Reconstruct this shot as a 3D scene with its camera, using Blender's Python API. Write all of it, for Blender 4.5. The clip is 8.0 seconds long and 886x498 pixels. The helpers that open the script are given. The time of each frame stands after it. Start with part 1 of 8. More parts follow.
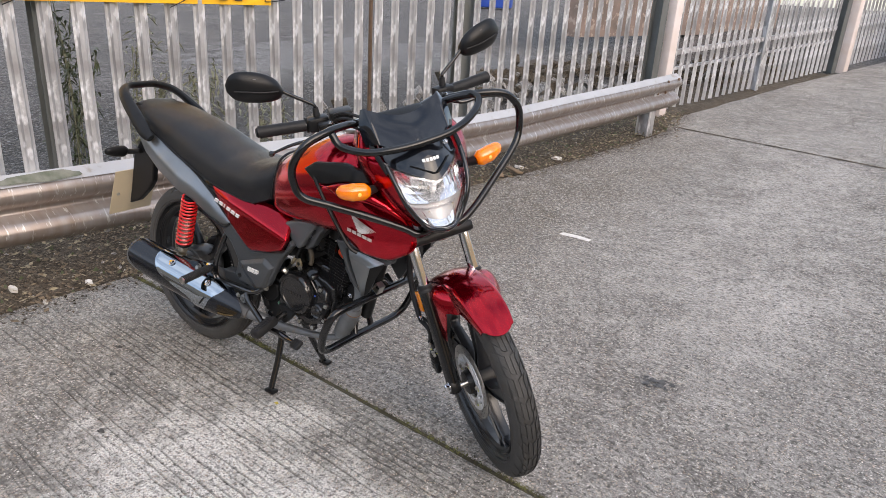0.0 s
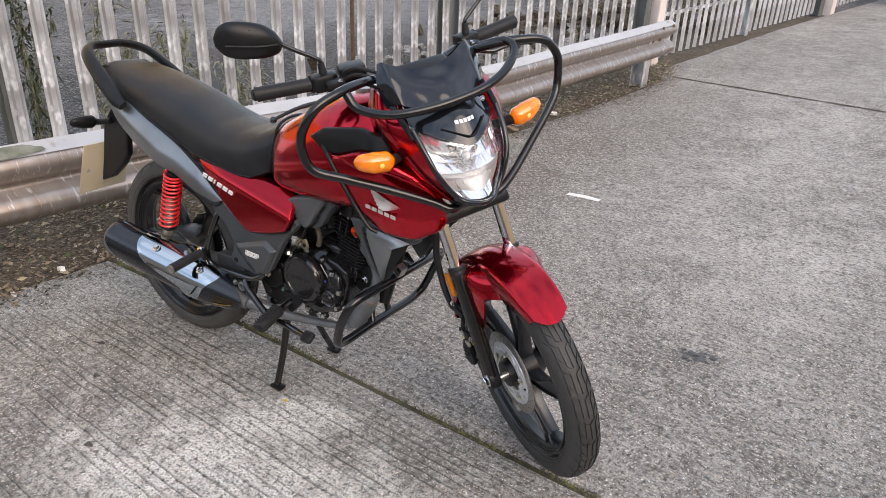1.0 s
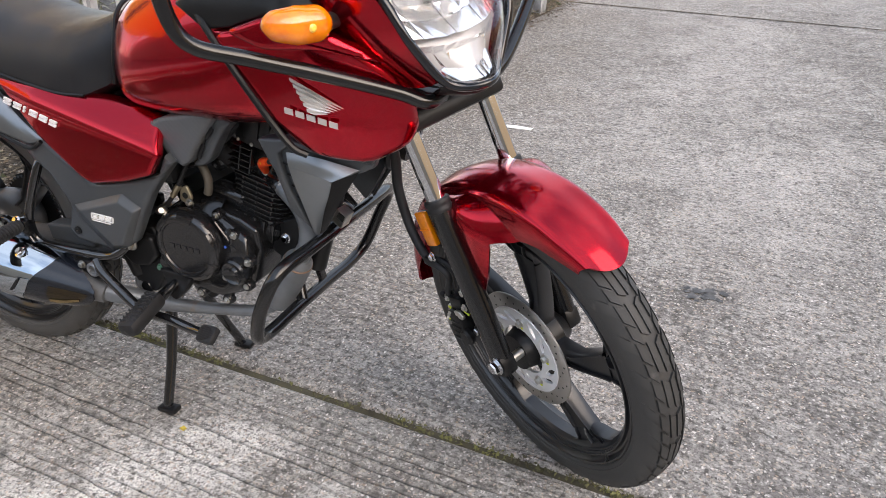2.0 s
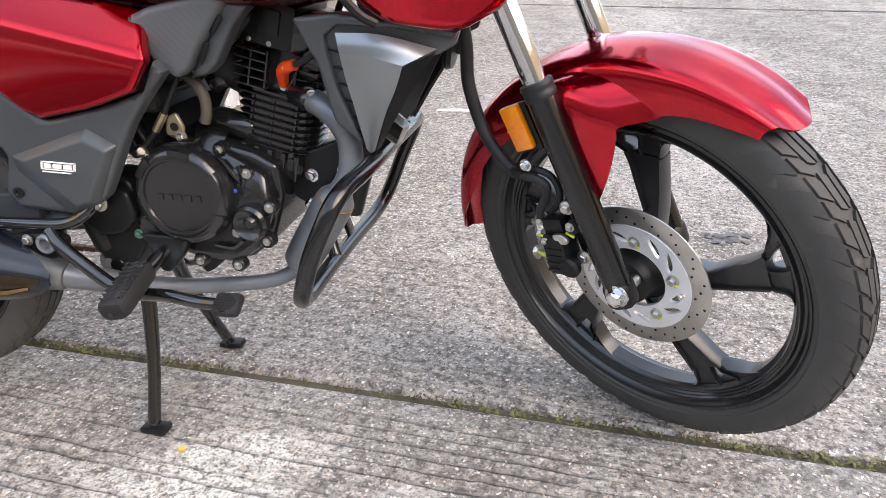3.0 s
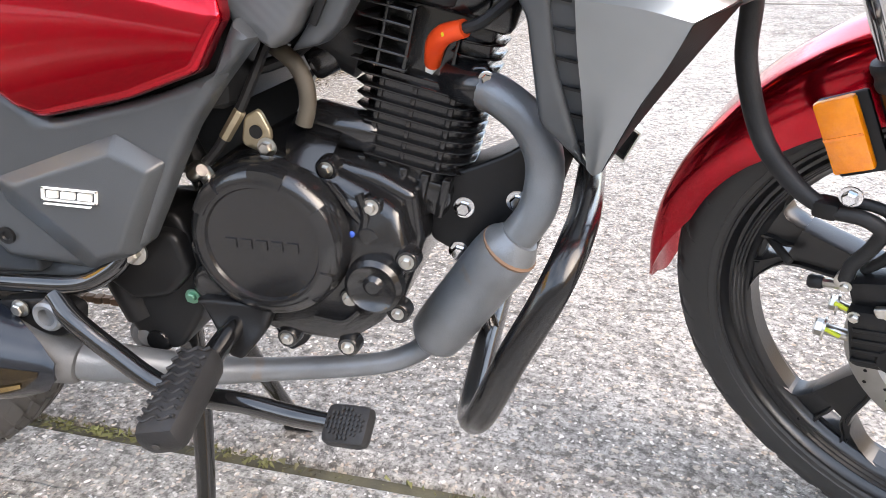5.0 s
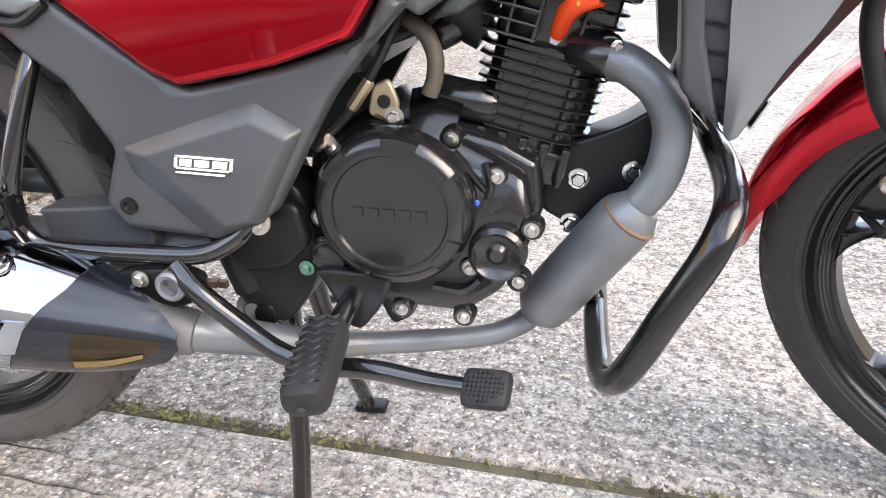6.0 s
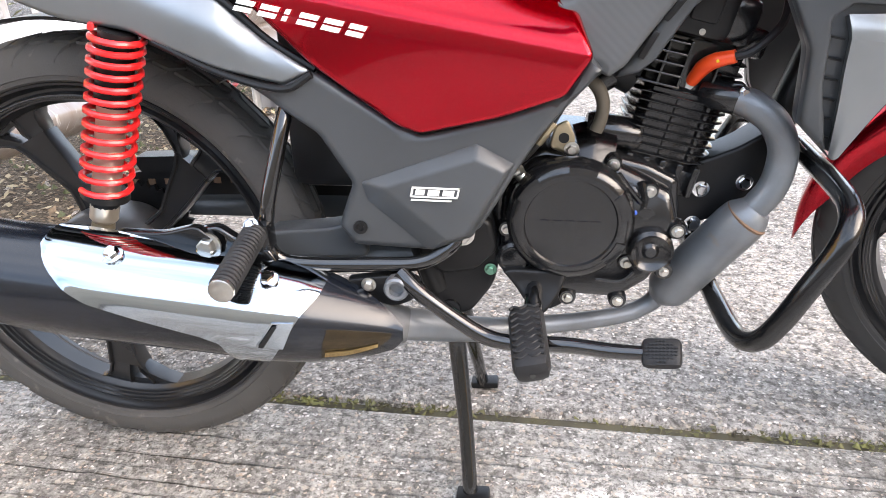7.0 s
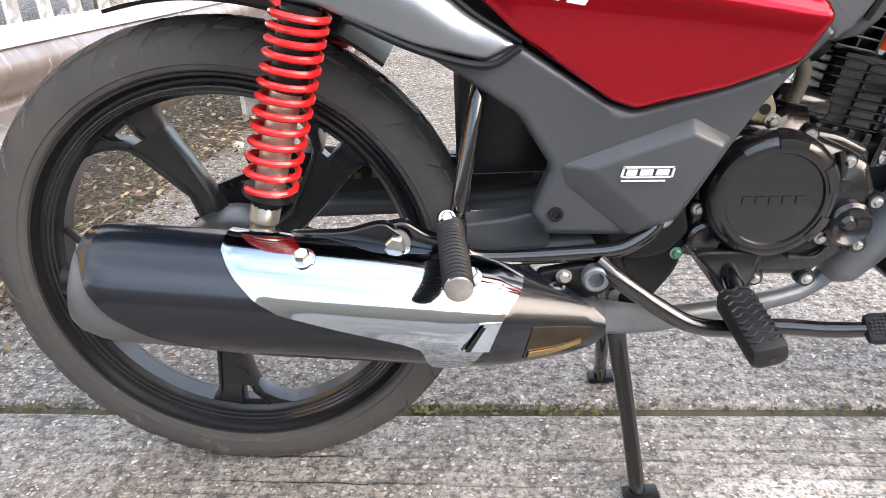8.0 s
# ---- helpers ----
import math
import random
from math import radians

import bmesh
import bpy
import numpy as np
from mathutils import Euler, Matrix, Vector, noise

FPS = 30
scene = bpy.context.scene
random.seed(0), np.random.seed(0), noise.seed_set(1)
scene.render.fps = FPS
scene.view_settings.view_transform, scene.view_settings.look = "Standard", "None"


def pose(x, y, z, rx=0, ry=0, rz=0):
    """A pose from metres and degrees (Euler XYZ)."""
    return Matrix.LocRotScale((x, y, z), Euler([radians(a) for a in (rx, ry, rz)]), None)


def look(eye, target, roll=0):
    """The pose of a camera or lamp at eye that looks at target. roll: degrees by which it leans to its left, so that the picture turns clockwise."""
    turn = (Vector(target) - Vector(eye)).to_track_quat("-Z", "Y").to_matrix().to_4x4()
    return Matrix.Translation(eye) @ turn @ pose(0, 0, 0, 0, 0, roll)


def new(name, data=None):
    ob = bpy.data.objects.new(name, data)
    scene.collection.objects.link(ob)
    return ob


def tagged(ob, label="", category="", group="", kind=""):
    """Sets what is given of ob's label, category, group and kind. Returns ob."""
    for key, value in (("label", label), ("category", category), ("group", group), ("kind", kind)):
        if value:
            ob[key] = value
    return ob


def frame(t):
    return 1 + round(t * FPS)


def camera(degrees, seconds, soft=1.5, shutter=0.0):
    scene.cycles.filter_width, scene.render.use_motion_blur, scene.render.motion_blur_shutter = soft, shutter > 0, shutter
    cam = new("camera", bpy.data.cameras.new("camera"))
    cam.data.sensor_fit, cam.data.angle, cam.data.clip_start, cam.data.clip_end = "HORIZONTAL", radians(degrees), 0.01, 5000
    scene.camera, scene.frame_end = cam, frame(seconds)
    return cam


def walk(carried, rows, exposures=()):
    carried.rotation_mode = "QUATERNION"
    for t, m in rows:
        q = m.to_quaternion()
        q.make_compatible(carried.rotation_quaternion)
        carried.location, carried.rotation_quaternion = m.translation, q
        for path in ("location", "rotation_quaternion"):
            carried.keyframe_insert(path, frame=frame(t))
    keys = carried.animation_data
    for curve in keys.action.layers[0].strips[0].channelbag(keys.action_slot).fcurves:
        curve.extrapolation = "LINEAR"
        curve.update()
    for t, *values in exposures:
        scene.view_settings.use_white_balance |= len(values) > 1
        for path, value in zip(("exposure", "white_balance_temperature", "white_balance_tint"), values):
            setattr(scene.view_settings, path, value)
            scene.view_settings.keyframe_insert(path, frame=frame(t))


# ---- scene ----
cam = camera(65.3, 8.0, 0.6)
PATH = [
    (0, (2.167, -1.499, 1.365), (1.101, 0.034, 0.648), 3.5),
    (0.5, (2.114, -1.413, 1.328), (1.079, 0.116, 0.559), 3.0),
    (1, (1.902, -1.368, 1.303), (0.924, 0.17, 0.48), 2.2),
    (1.5, (1.692, -1.219, 1.231), (0.839, 0.368, 0.363), 1.4),
    (2, (1.5, -0.991, 0.995), (0.834, 0.66, 0.084), 0.8),
    (2.2, (1.419, -0.95, 0.878), (0.845, 0.739, -0.026), 0.4),
    (3.3, (1.146, -0.894, 0.735), (0.767, 0.889, -0.088), -1.1),
    (3.5, (1.135, -0.817, 0.741), (0.745, 0.96, -0.088), -1.1),
    (4, (1.071, -0.653, 0.711), (0.641, 1.121, -0.106), -1.5),
    (4.5, (0.98, -0.624, 0.659), (0.569, 1.165, -0.134), -0.9),
    (4.7, (0.942, -0.613, 0.661), (0.541, 1.16, -0.172), -1.0),
    (5.8, (0.838, -0.653, 0.606), (0.445, 1.146, -0.175), -0.7),
    (6, (0.795, -0.662, 0.629), (0.431, 1.127, -0.189), -0.7),
    (6.5, (0.675, -0.742, 0.718), (0.383, 1.028, -0.166), -0.7),
    (7, (0.588, -0.849, 0.72), (0.352, 0.948, -0.127), -1.8),
    (7.5, (0.413, -0.841, 0.671), (0.283, 0.957, -0.194), -2.1),
    (8, (0.304, -0.819, 0.691), (0.245, 0.994, -0.152), -2.7),
]
EXPOSURE = [(t, stops, 7100, 13) for t, stops in ((0, 1.04), (1.0, 1.12), (1.5, 1.18), (2.2, 1.46), (3.5, 2.08), (4.5, 2.32), (6.0, 2.56), (6.5, 2.54), (7.0, 2.38), (8.0, 2.20))]
walk(cam, [(t, look(eye, target, roll)) for t, eye, target, roll in PATH], EXPOSURE)

# ---- light ----
world = bpy.data.worlds.new("sky")
scene.world = world
world.use_nodes = True
wn = world.node_tree
sky = wn.nodes.new("ShaderNodeTexSky")
sky.sky_type = "NISHITA"
sky.sun_disc = False
sky.sun_elevation = radians(33)
sky.sun_rotation = radians(113)
sky.air_density, sky.dust_density, sky.ozone_density = 1.0, 1.0, 1.0
wn.links.new(sky.outputs[0], wn.nodes["Background"].inputs[0])
wn.nodes["Background"].inputs[1].default_value = 0.11
# a veil of broken bright cloud over the whole sky
veil = wn.nodes.new("ShaderNodeBackground")
veil.inputs[1].default_value = 0.30
where = wn.nodes.new("ShaderNodeTexCoord")
cloud = wn.nodes.new("ShaderNodeTexNoise")
cloud.inputs["Scale"].default_value, cloud.inputs["Detail"].default_value, cloud.inputs["Roughness"].default_value = 2.2, 5.0, 0.55
wn.links.new(where.outputs["Generated"], cloud.inputs["Vector"])
shade = wn.nodes.new("ShaderNodeValToRGB")
shade.color_ramp.elements[0].position, shade.color_ramp.elements[0].color = 0.36, (0.24, 0.33, 0.46, 1)
shade.color_ramp.elements[1].position, shade.color_ramp.elements[1].color = 0.62, (1.40, 1.52, 1.66, 1)
wn.links.new(cloud.outputs["Fac"], shade.inputs["Fac"])
wn.links.new(shade.outputs["Color"], veil.inputs[0])
both_skies = wn.nodes.new("ShaderNodeAddShader")
wn.links.new(wn.nodes["Background"].outputs[0], both_skies.inputs[0])
wn.links.new(veil.outputs[0], both_skies.inputs[1])
wn.links.new(both_skies.outputs[0], wn.nodes["World Output"].inputs[0])
sun_data = bpy.data.lights.new("sun", "SUN")
sun_data.energy, sun_data.angle, sun_data.color = 1.15, radians(60), (1.0, 0.87, 0.74)
sun = new("sun", sun_data)
sun.matrix_world = look((8.0, -3.4, 5.6), (0, 0, 0))

# ---- materials ----


def mat(name, color, rough=0.5, metal=0.0, coat=0.0, grain=0.0, grain_scale=60.0, bump=0.0, bump_scale=200.0, dark=None, spread=0.5,
        spot=None, spot_scale=30.0, spot_at=0.62, rough_var=0.0, coat_rough=0.04, spec=0.5, stretch=(1, 1, 1), random=0.0):
    """A procedural surface: broad mottling towards `dark`, finer spots, varied gloss and fine relief, all in metres."""
    m = bpy.data.materials.new(name)
    m.use_nodes = True
    nt = m.node_tree
    n, k = nt.nodes, nt.links
    b = n["Principled BSDF"]
    b.inputs["Roughness"].default_value = rough
    b.inputs["Metallic"].default_value = metal
    b.inputs["Coat Weight"].default_value = coat
    b.inputs["Coat Roughness"].default_value = coat_rough
    b.inputs["Specular IOR Level"].default_value = spec
    tc = n.new("ShaderNodeTexCoord")
    mp = n.new("ShaderNodeMapping")
    mp.inputs["Scale"].default_value = stretch
    k.new(tc.outputs["Object"], mp.inputs[0])
    col = n.new("ShaderNodeRGB")
    col.outputs[0].default_value = (*color, 1)
    out = col.outputs[0]

    def noise_tex(scale, detail=5.0):
        t = n.new("ShaderNodeTexNoise")
        t.inputs["Scale"].default_value = scale
        t.inputs["Detail"].default_value = detail
        k.new(mp.outputs[0], t.inputs["Vector"])
        return t

    def mix(fac, a, c):
        x = n.new("ShaderNodeMix")
        x.data_type = "RGBA"
        k.new(fac, x.inputs["Factor"])
        k.new(a, x.inputs["A"])
        x.inputs["B"].default_value = (*c, 1)
        return x.outputs["Result"]

    def ramp(src, lo, hi):
        r = n.new("ShaderNodeMapRange")
        r.inputs["From Min"].default_value, r.inputs["From Max"].default_value = lo, hi
        k.new(src, r.inputs["Value"])
        return r.outputs[0]

    if dark is not None:
        out = mix(ramp(noise_tex(grain_scale).outputs["Fac"], 0.5 - spread / 2, 0.5 + spread / 2), out, dark)
    if spot is not None:
        out = mix(ramp(noise_tex(spot_scale, 8).outputs["Fac"], spot_at, spot_at + 0.08), out, spot)
    if random:
        oi = n.new("ShaderNodeObjectInfo")
        hs = n.new("ShaderNodeHueSaturation")
        k.new(ramp(oi.outputs["Random"], -1.0 / random / 2 + 0.5, 1.0 / random / 2 + 0.5), hs.inputs["Value"])
        r = hs.inputs["Value"].links[0].from_node
        r.inputs["From Min"].default_value, r.inputs["From Max"].default_value = 0, 1
        r.inputs["To Min"].default_value, r.inputs["To Max"].default_value = 1 - random, 1 + random
        k.new(out, hs.inputs["Color"])
        out = hs.outputs[0]
    k.new(out, b.inputs["Base Color"])
    if rough_var:
        r = n.new("ShaderNodeMapRange")
        r.inputs["To Min"].default_value, r.inputs["To Max"].default_value = max(rough - rough_var, 0.02), min(rough + rough_var, 1)
        k.new(noise_tex(9.0).outputs["Fac"], r.inputs["Value"])
        k.new(r.outputs[0], b.inputs["Roughness"])
    if bump:
        bp = n.new("ShaderNodeBump")
        bp.inputs["Strength"].default_value = bump
        bp.inputs["Distance"].default_value = 0.002
        k.new(noise_tex(bump_scale, 3).outputs["Fac"], bp.inputs["Height"])
        k.new(bp.outputs[0], b.inputs["Normal"])
    return m


RED = mat("candy_red_paint", (0.45, 0.0008, 0.013), 0.16, 0.93, 0.5, dark=(0.40, 0.0008, 0.012), grain_scale=5, coat_rough=0.02, bump=0.02, bump_scale=900)
SILVER = mat("silver_grey_paint", (0.275, 0.295, 0.312), 0.36, 0.9, 0.15, dark=(0.21, 0.227, 0.24), grain_scale=7, coat_rough=0.12, bump=0.02, bump_scale=1200)
GREY = mat("charcoal_plastic", (0.054, 0.060, 0.066), 0.32, 0, 0, spec=0.5, dark=(0.043, 0.048, 0.053), grain_scale=12, bump=0.12, bump_scale=1400, rough_var=0.06)
GLOSS = mat("gloss_black_plastic", (0.004, 0.005, 0.008), 0.06, 0, 0.55, spec=0.35, dark=(0.007, 0.008, 0.011), grain_scale=4, coat_rough=0.04)
BLACK = mat("black_painted_steel", (0.003, 0.0034, 0.0042), 0.20, 0, 0.3, spec=0.40, dark=(0.006, 0.0062, 0.0068), grain_scale=20, bump=0.05, bump_scale=500, rough_var=0.06, coat_rough=0.1)
BLACKGLOSS = mat("gloss_black_enamel", (0.003, 0.0034, 0.0042), 0.12, 0, 0.9, spec=0.5, dark=(0.006, 0.0062, 0.0068), grain_scale=20, bump=0.03, bump_scale=500, coat_rough=0.08)
SATIN = mat("satin_black", (0.006, 0.0063, 0.007), 0.36, 0, 0, spec=0.28, dark=(0.010, 0.0104, 0.0112), grain_scale=18, bump=0.1, bump_scale=600, rough_var=0.1)
ENGINE = mat("black_engine_casting", (0.0065, 0.0069, 0.0078), 0.17, 0.0, 0.25, spec=0.55, dark=(0.012, 0.0124, 0.0134), grain_scale=26, bump=0.08, bump_scale=700, rough_var=0.07)
VINYL = mat("black_seat_vinyl", (0.006, 0.0072, 0.010), 0.34, 0, 0, spec=0.34, dark=(0.021, 0.0215, 0.023), grain_scale=9, bump=0.3, bump_scale=900, rough_var=0.08)
RUBBER = mat("tyre_rubber", (0.034, 0.034, 0.034), 0.58, 0, 0, spec=0.4, dark=(0.050, 0.049, 0.047), grain_scale=9, bump=0.2, bump_scale=500, spot=(0.09, 0.088, 0.083), spot_scale=30, spot_at=0.68, rough_var=0.1)
RIM = mat("black_wheel_enamel", (0.0085, 0.009, 0.0105), 0.30, 0, 0.35, spec=0.45, dark=(0.015, 0.0155, 0.017), grain_scale=14, bump=0.06, bump_scale=500, rough_var=0.08, coat_rough=0.2)
HUB = mat("dark_cast_hub", (0.10, 0.102, 0.105), 0.34, 0.6, dark=(0.07, 0.07, 0.072), grain_scale=22, bump=0.1, bump_scale=600)
UNDERTRAY = mat("grey_black_end_plastic", (0.085, 0.088, 0.092), 0.45, 0, 0, dark=(0.11, 0.112, 0.115), grain_scale=18, bump=0.15, bump_scale=700)
RUBBER2 = mat("dusty_tyre_rubber", (0.058, 0.0565, 0.055), 0.62, 0, 0, spec=0.3, dark=(0.092, 0.088, 0.083), grain_scale=9, bump=0.2, bump_scale=500, spot=(0.15, 0.14, 0.13), spot_scale=30, spot_at=0.66, rough_var=0.1)
SOFT = mat("soft_rubber", (0.009, 0.0094, 0.0105), 0.52, 0, 0, spec=0.3, dark=(0.022, 0.0225, 0.024), grain_scale=30, bump=0.15, bump_scale=600)
CHROME = mat("chrome", (0.62, 0.63, 0.65), 0.06, 1.0, rough_var=0.03)
SHIELD = mat("polished_muffler_chrome", (0.47, 0.525, 0.57), 0.07, 1.0, dark=(0.42, 0.47, 0.52), grain_scale=6, rough_var=0.03)
MUFBLACK = mat("gloss_black_muffler_paint", (0.003, 0.0046, 0.0085), 0.24, 0, 0.5, spec=0.4, dark=(0.006, 0.0078, 0.0115), grain_scale=4, coat_rough=0.09)
PALEZINC = mat("tarnished_zinc", (0.42, 0.36, 0.25), 0.38, 0.8, dark=(0.28, 0.24, 0.17), grain_scale=50, bump=0.1, bump_scale=400)
STEEL = mat("zinc_plated_steel", (0.62, 0.61, 0.58), 0.28, 1.0, dark=(0.42, 0.41, 0.38), grain_scale=60, bump=0.1, bump_scale=500)
DISC = mat("ground_disc_steel", (0.50, 0.49, 0.47), 0.32, 0.9, dark=(0.38, 0.37, 0.35), grain_scale=30, bump=0.1, bump_scale=800)
CARRIER = mat("pale_carrier_alloy", (0.80, 0.81, 0.83), 0.30, 0.35, dark=(0.68, 0.69, 0.70), grain_scale=25, bump=0.1, bump_scale=500)
EXHAUST = mat("heat_grey_exhaust", (0.20, 0.222, 0.245), 0.40, 0.45, dark=(0.135, 0.14, 0.146), grain_scale=18, spot=(0.21, 0.155, 0.11), spot_scale=14, spot_at=0.62, bump=0.15, bump_scale=500)
# two golds that paint the black front shield's golden reflection
GOLDEN = mat("dark_gold_reflection", (0.070, 0.052, 0.028), 0.2, 0.95, 0.3, dark=(0.045, 0.034, 0.022), grain_scale=60, spread=0.3)
GOLDPALE = mat("gold_glint", (0.40, 0.29, 0.14), 0.18, 1.0, dark=(0.40, 0.29, 0.14), grain_scale=40)
# the pipe's grey, darkened to offset sky light on the upturned cone
DARKCONE = mat("darkened_exhaust_cone", (0.125, 0.13, 0.136), 0.55, 0.2, dark=(0.06, 0.06, 0.06), grain_scale=22, bump=0.15, bump_scale=500)
SPRING = mat("red_spring_paint", (0.72, 0.018, 0.02), 0.3, 0, 0.5, dark=(0.6, 0.014, 0.016), grain_scale=20)
CAPRED = mat("orange_red_plug_cap", (0.92, 0.10, 0.02), 0.35, dark=(0.85, 0.07, 0.015), grain_scale=40)
ROD = mat("brassy_damper_rod", (0.66, 0.60, 0.51), 0.35, 0.8, dark=(0.5, 0.44, 0.36), grain_scale=25)
AMBER = mat("amber_lens", (0.98, 0.30, 0.004), 0.12, 0, 1.0, dark=(0.80, 0.16, 0.003), grain_scale=60)
AMBERLIGHT = mat("pale_amber_bulb", (1.0, 0.62, 0.10), 0.2, 0, 0.6)
AMBER2 = mat("amber_reflector", (0.90, 0.27, 0.002), 0.2, 0, 0.6, dark=(0.76, 0.20, 0.002), grain_scale=90, bump=0.4, bump_scale=420)
PLATE = mat("plate_back", (0.62, 0.52, 0.36), 0.5, dark=(0.55, 0.46, 0.32), grain_scale=8, bump=0.05)
WHITE = mat("white_decal", (0.82, 0.82, 0.80), 0.4)
SILVERDECAL = mat("silver_decal", (0.62, 0.60, 0.58), 0.3, 0.6)
REFLECT = mat("lamp_reflector", (0.86, 0.87, 0.88), 0.16, 0.85)
LAMPGREY = mat("lamp_inner_grey", (0.42, 0.42, 0.43), 0.35, 0.2)
TAN = mat("plain_tan_render", (0.42, 0.34, 0.26), 0.85, dark=(0.34, 0.28, 0.22), grain_scale=1.2, bump=0.2, bump_scale=30)
WARMWALL = mat("warm_orange_render", (0.80, 0.51, 0.28), 0.85, dark=(0.70, 0.42, 0.21), grain_scale=1.2, bump=0.2, bump_scale=30)
LAMPWHITE = mat("lamp_inner_white", (0.62, 0.62, 0.63), 0.25, 0.0, 0.6)
GREENZINC = mat("green_zinc", (0.22, 0.45, 0.33), 0.35, 0.8, dark=(0.16, 0.34, 0.25), grain_scale=60)
BROWN = mat("rusty_brown_steel", (0.22, 0.13, 0.08), 0.7, 0.2, dark=(0.12, 0.08, 0.055), grain_scale=30, bump=0.3)
BRASS = mat("gold_zinc", (0.62, 0.52, 0.26), 0.35, 0.9, dark=(0.5, 0.42, 0.22), grain_scale=40)
GALV = mat("galvanised_steel", (0.56, 0.565, 0.58), 0.5, 0.3, dark=(0.24, 0.235, 0.235), grain_scale=9, spread=0.30, spot=(0.70, 0.705, 0.72), spot_scale=17, spot_at=0.55,
           bump=0.25, bump_scale=120, stretch=(1, 1, 0.45), random=0.16)
POSTGREY = mat("weathered_grey_post", (0.16, 0.17, 0.165), 0.6, 0.2, dark=(0.10, 0.105, 0.10), grain_scale=9, bump=0.2, bump_scale=150, stretch=(1, 1, 0.4))
# rust streaks; the browned base also stands for shade below the ribs
RAILTOP = mat("weathered_shade_browned_rail", (0.37, 0.34, 0.32), 0.34, 0.65, dark=(0.27, 0.215, 0.185), grain_scale=1.0, spread=0.5, spot=(0.60, 0.58, 0.56), spot_scale=3.0, spot_at=0.60,
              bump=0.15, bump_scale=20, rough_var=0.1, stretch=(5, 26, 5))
# whitened paint: the tone also carries the sky light on the upper face
RAILPAINT = mat("sky_lit_rail_paint", (0.46, 0.47, 0.49), 0.5, 0.05, dark=(0.37, 0.375, 0.39), grain_scale=4, spot=(0.32, 0.30, 0.28), spot_scale=14, spot_at=0.62, bump=0.1, bump_scale=120)
PINK = mat("weathered_white_post_paint", (0.78, 0.72, 0.71), 0.6, dark=(0.68, 0.58, 0.53), grain_scale=5, bump=0.1)
BANNER = mat("yellow_banner_vinyl", (0.85, 0.47, 0.015), 0.45, dark=(0.78, 0.42, 0.012), grain_scale=3, bump=0.1, bump_scale=30)
BANNERBLACK = mat("black_banner_print", (0.012, 0.012, 0.013), 0.45)
STICK = mat("pale_litter", (0.85, 0.84, 0.82), 0.6, dark=(0.66, 0.62, 0.56), grain_scale=60)
STRAW = mat("dry_straw", (0.40, 0.34, 0.22), 0.8, dark=(0.28, 0.23, 0.15), grain_scale=60)
LEAFDRY = mat("dry_leaf", (0.24, 0.18, 0.115), 0.8, dark=(0.11, 0.08, 0.055), grain_scale=60, random=0.3)
LEAF = mat("weed_leaf", (0.06, 0.085, 0.03), 0.6, dark=(0.085, 0.085, 0.045), grain_scale=30)
LEAFGREY = mat("grey_green_weed", (0.30, 0.31, 0.20), 0.7, dark=(0.20, 0.18, 0.12), grain_scale=30)
LEAFBRIGHT = mat("bright_green_leaf", (0.13, 0.24, 0.03), 0.5, dark=(0.09, 0.18, 0.025), grain_scale=40)
MOSS = mat("joint_moss", (0.105, 0.095, 0.055), 0.9, dark=(0.055, 0.05, 0.038), grain_scale=25, bump=0.5)
MOSSGREEN = mat("green_joint_moss", (0.19, 0.19, 0.065), 0.9, dark=(0.075, 0.066, 0.045), grain_scale=9, spread=0.25, bump=0.4)
BLUE = mat("blue_sheet", (0.03, 0.10, 0.50), 0.5, dark=(0.03, 0.08, 0.4), grain_scale=3)
HIVIS = mat("yellow_green_marker", (0.62, 0.70, 0.05), 0.5)
WALLBRICK = mat("far_brick_wall", (0.30, 0.215, 0.175), 0.8, dark=(0.16, 0.125, 0.105), grain_scale=2.2, spread=0.3, spot=(0.42, 0.33, 0.27), spot_scale=9, spot_at=0.58, bump=0.2)
VANWHITE = mat("pale_van_paint", (0.62, 0.64, 0.65), 0.3, 0, 0.6, dark=(0.56, 0.58, 0.6), grain_scale=2)


def carbon():
    m = mat("carbon_weave_plastic", (0.088, 0.094, 0.100), 0.38, spec=0.5, dark=(0.074, 0.079, 0.084), grain_scale=10)
    n, k = m.node_tree.nodes, m.node_tree.links
    tc = n.new("ShaderNodeTexCoord")
    w = n.new("ShaderNodeTexWave")
    w.bands_direction = "DIAGONAL"
    w.inputs["Scale"].default_value = 60
    mp = n.new("ShaderNodeMapping")
    mp.inputs["Scale"].default_value = (1, 0.02, 1)
    k.new(tc.outputs["Object"], mp.inputs[0])
    k.new(mp.outputs[0], w.inputs["Vector"])
    bp = n.new("ShaderNodeBump")
    bp.inputs["Strength"].default_value = 0.35
    bp.inputs["Distance"].default_value = 0.0004
    k.new(w.outputs["Fac"], bp.inputs["Height"])
    k.new(bp.outputs[0], n["Principled BSDF"].inputs["Normal"])
    return m


CARBON = carbon()


def glass():
    m = bpy.data.materials.new("clear_lamp_glass")
    m.use_nodes = True
    b = m.node_tree.nodes["Principled BSDF"]
    b.inputs["Base Color"].default_value = (0.97, 0.98, 1, 1)
    b.inputs["Roughness"].default_value = 0.03
    b.inputs["Transmission Weight"].default_value = 1.0
    b.inputs["IOR"].default_value = 1.25
    return m


GLASS = glass()


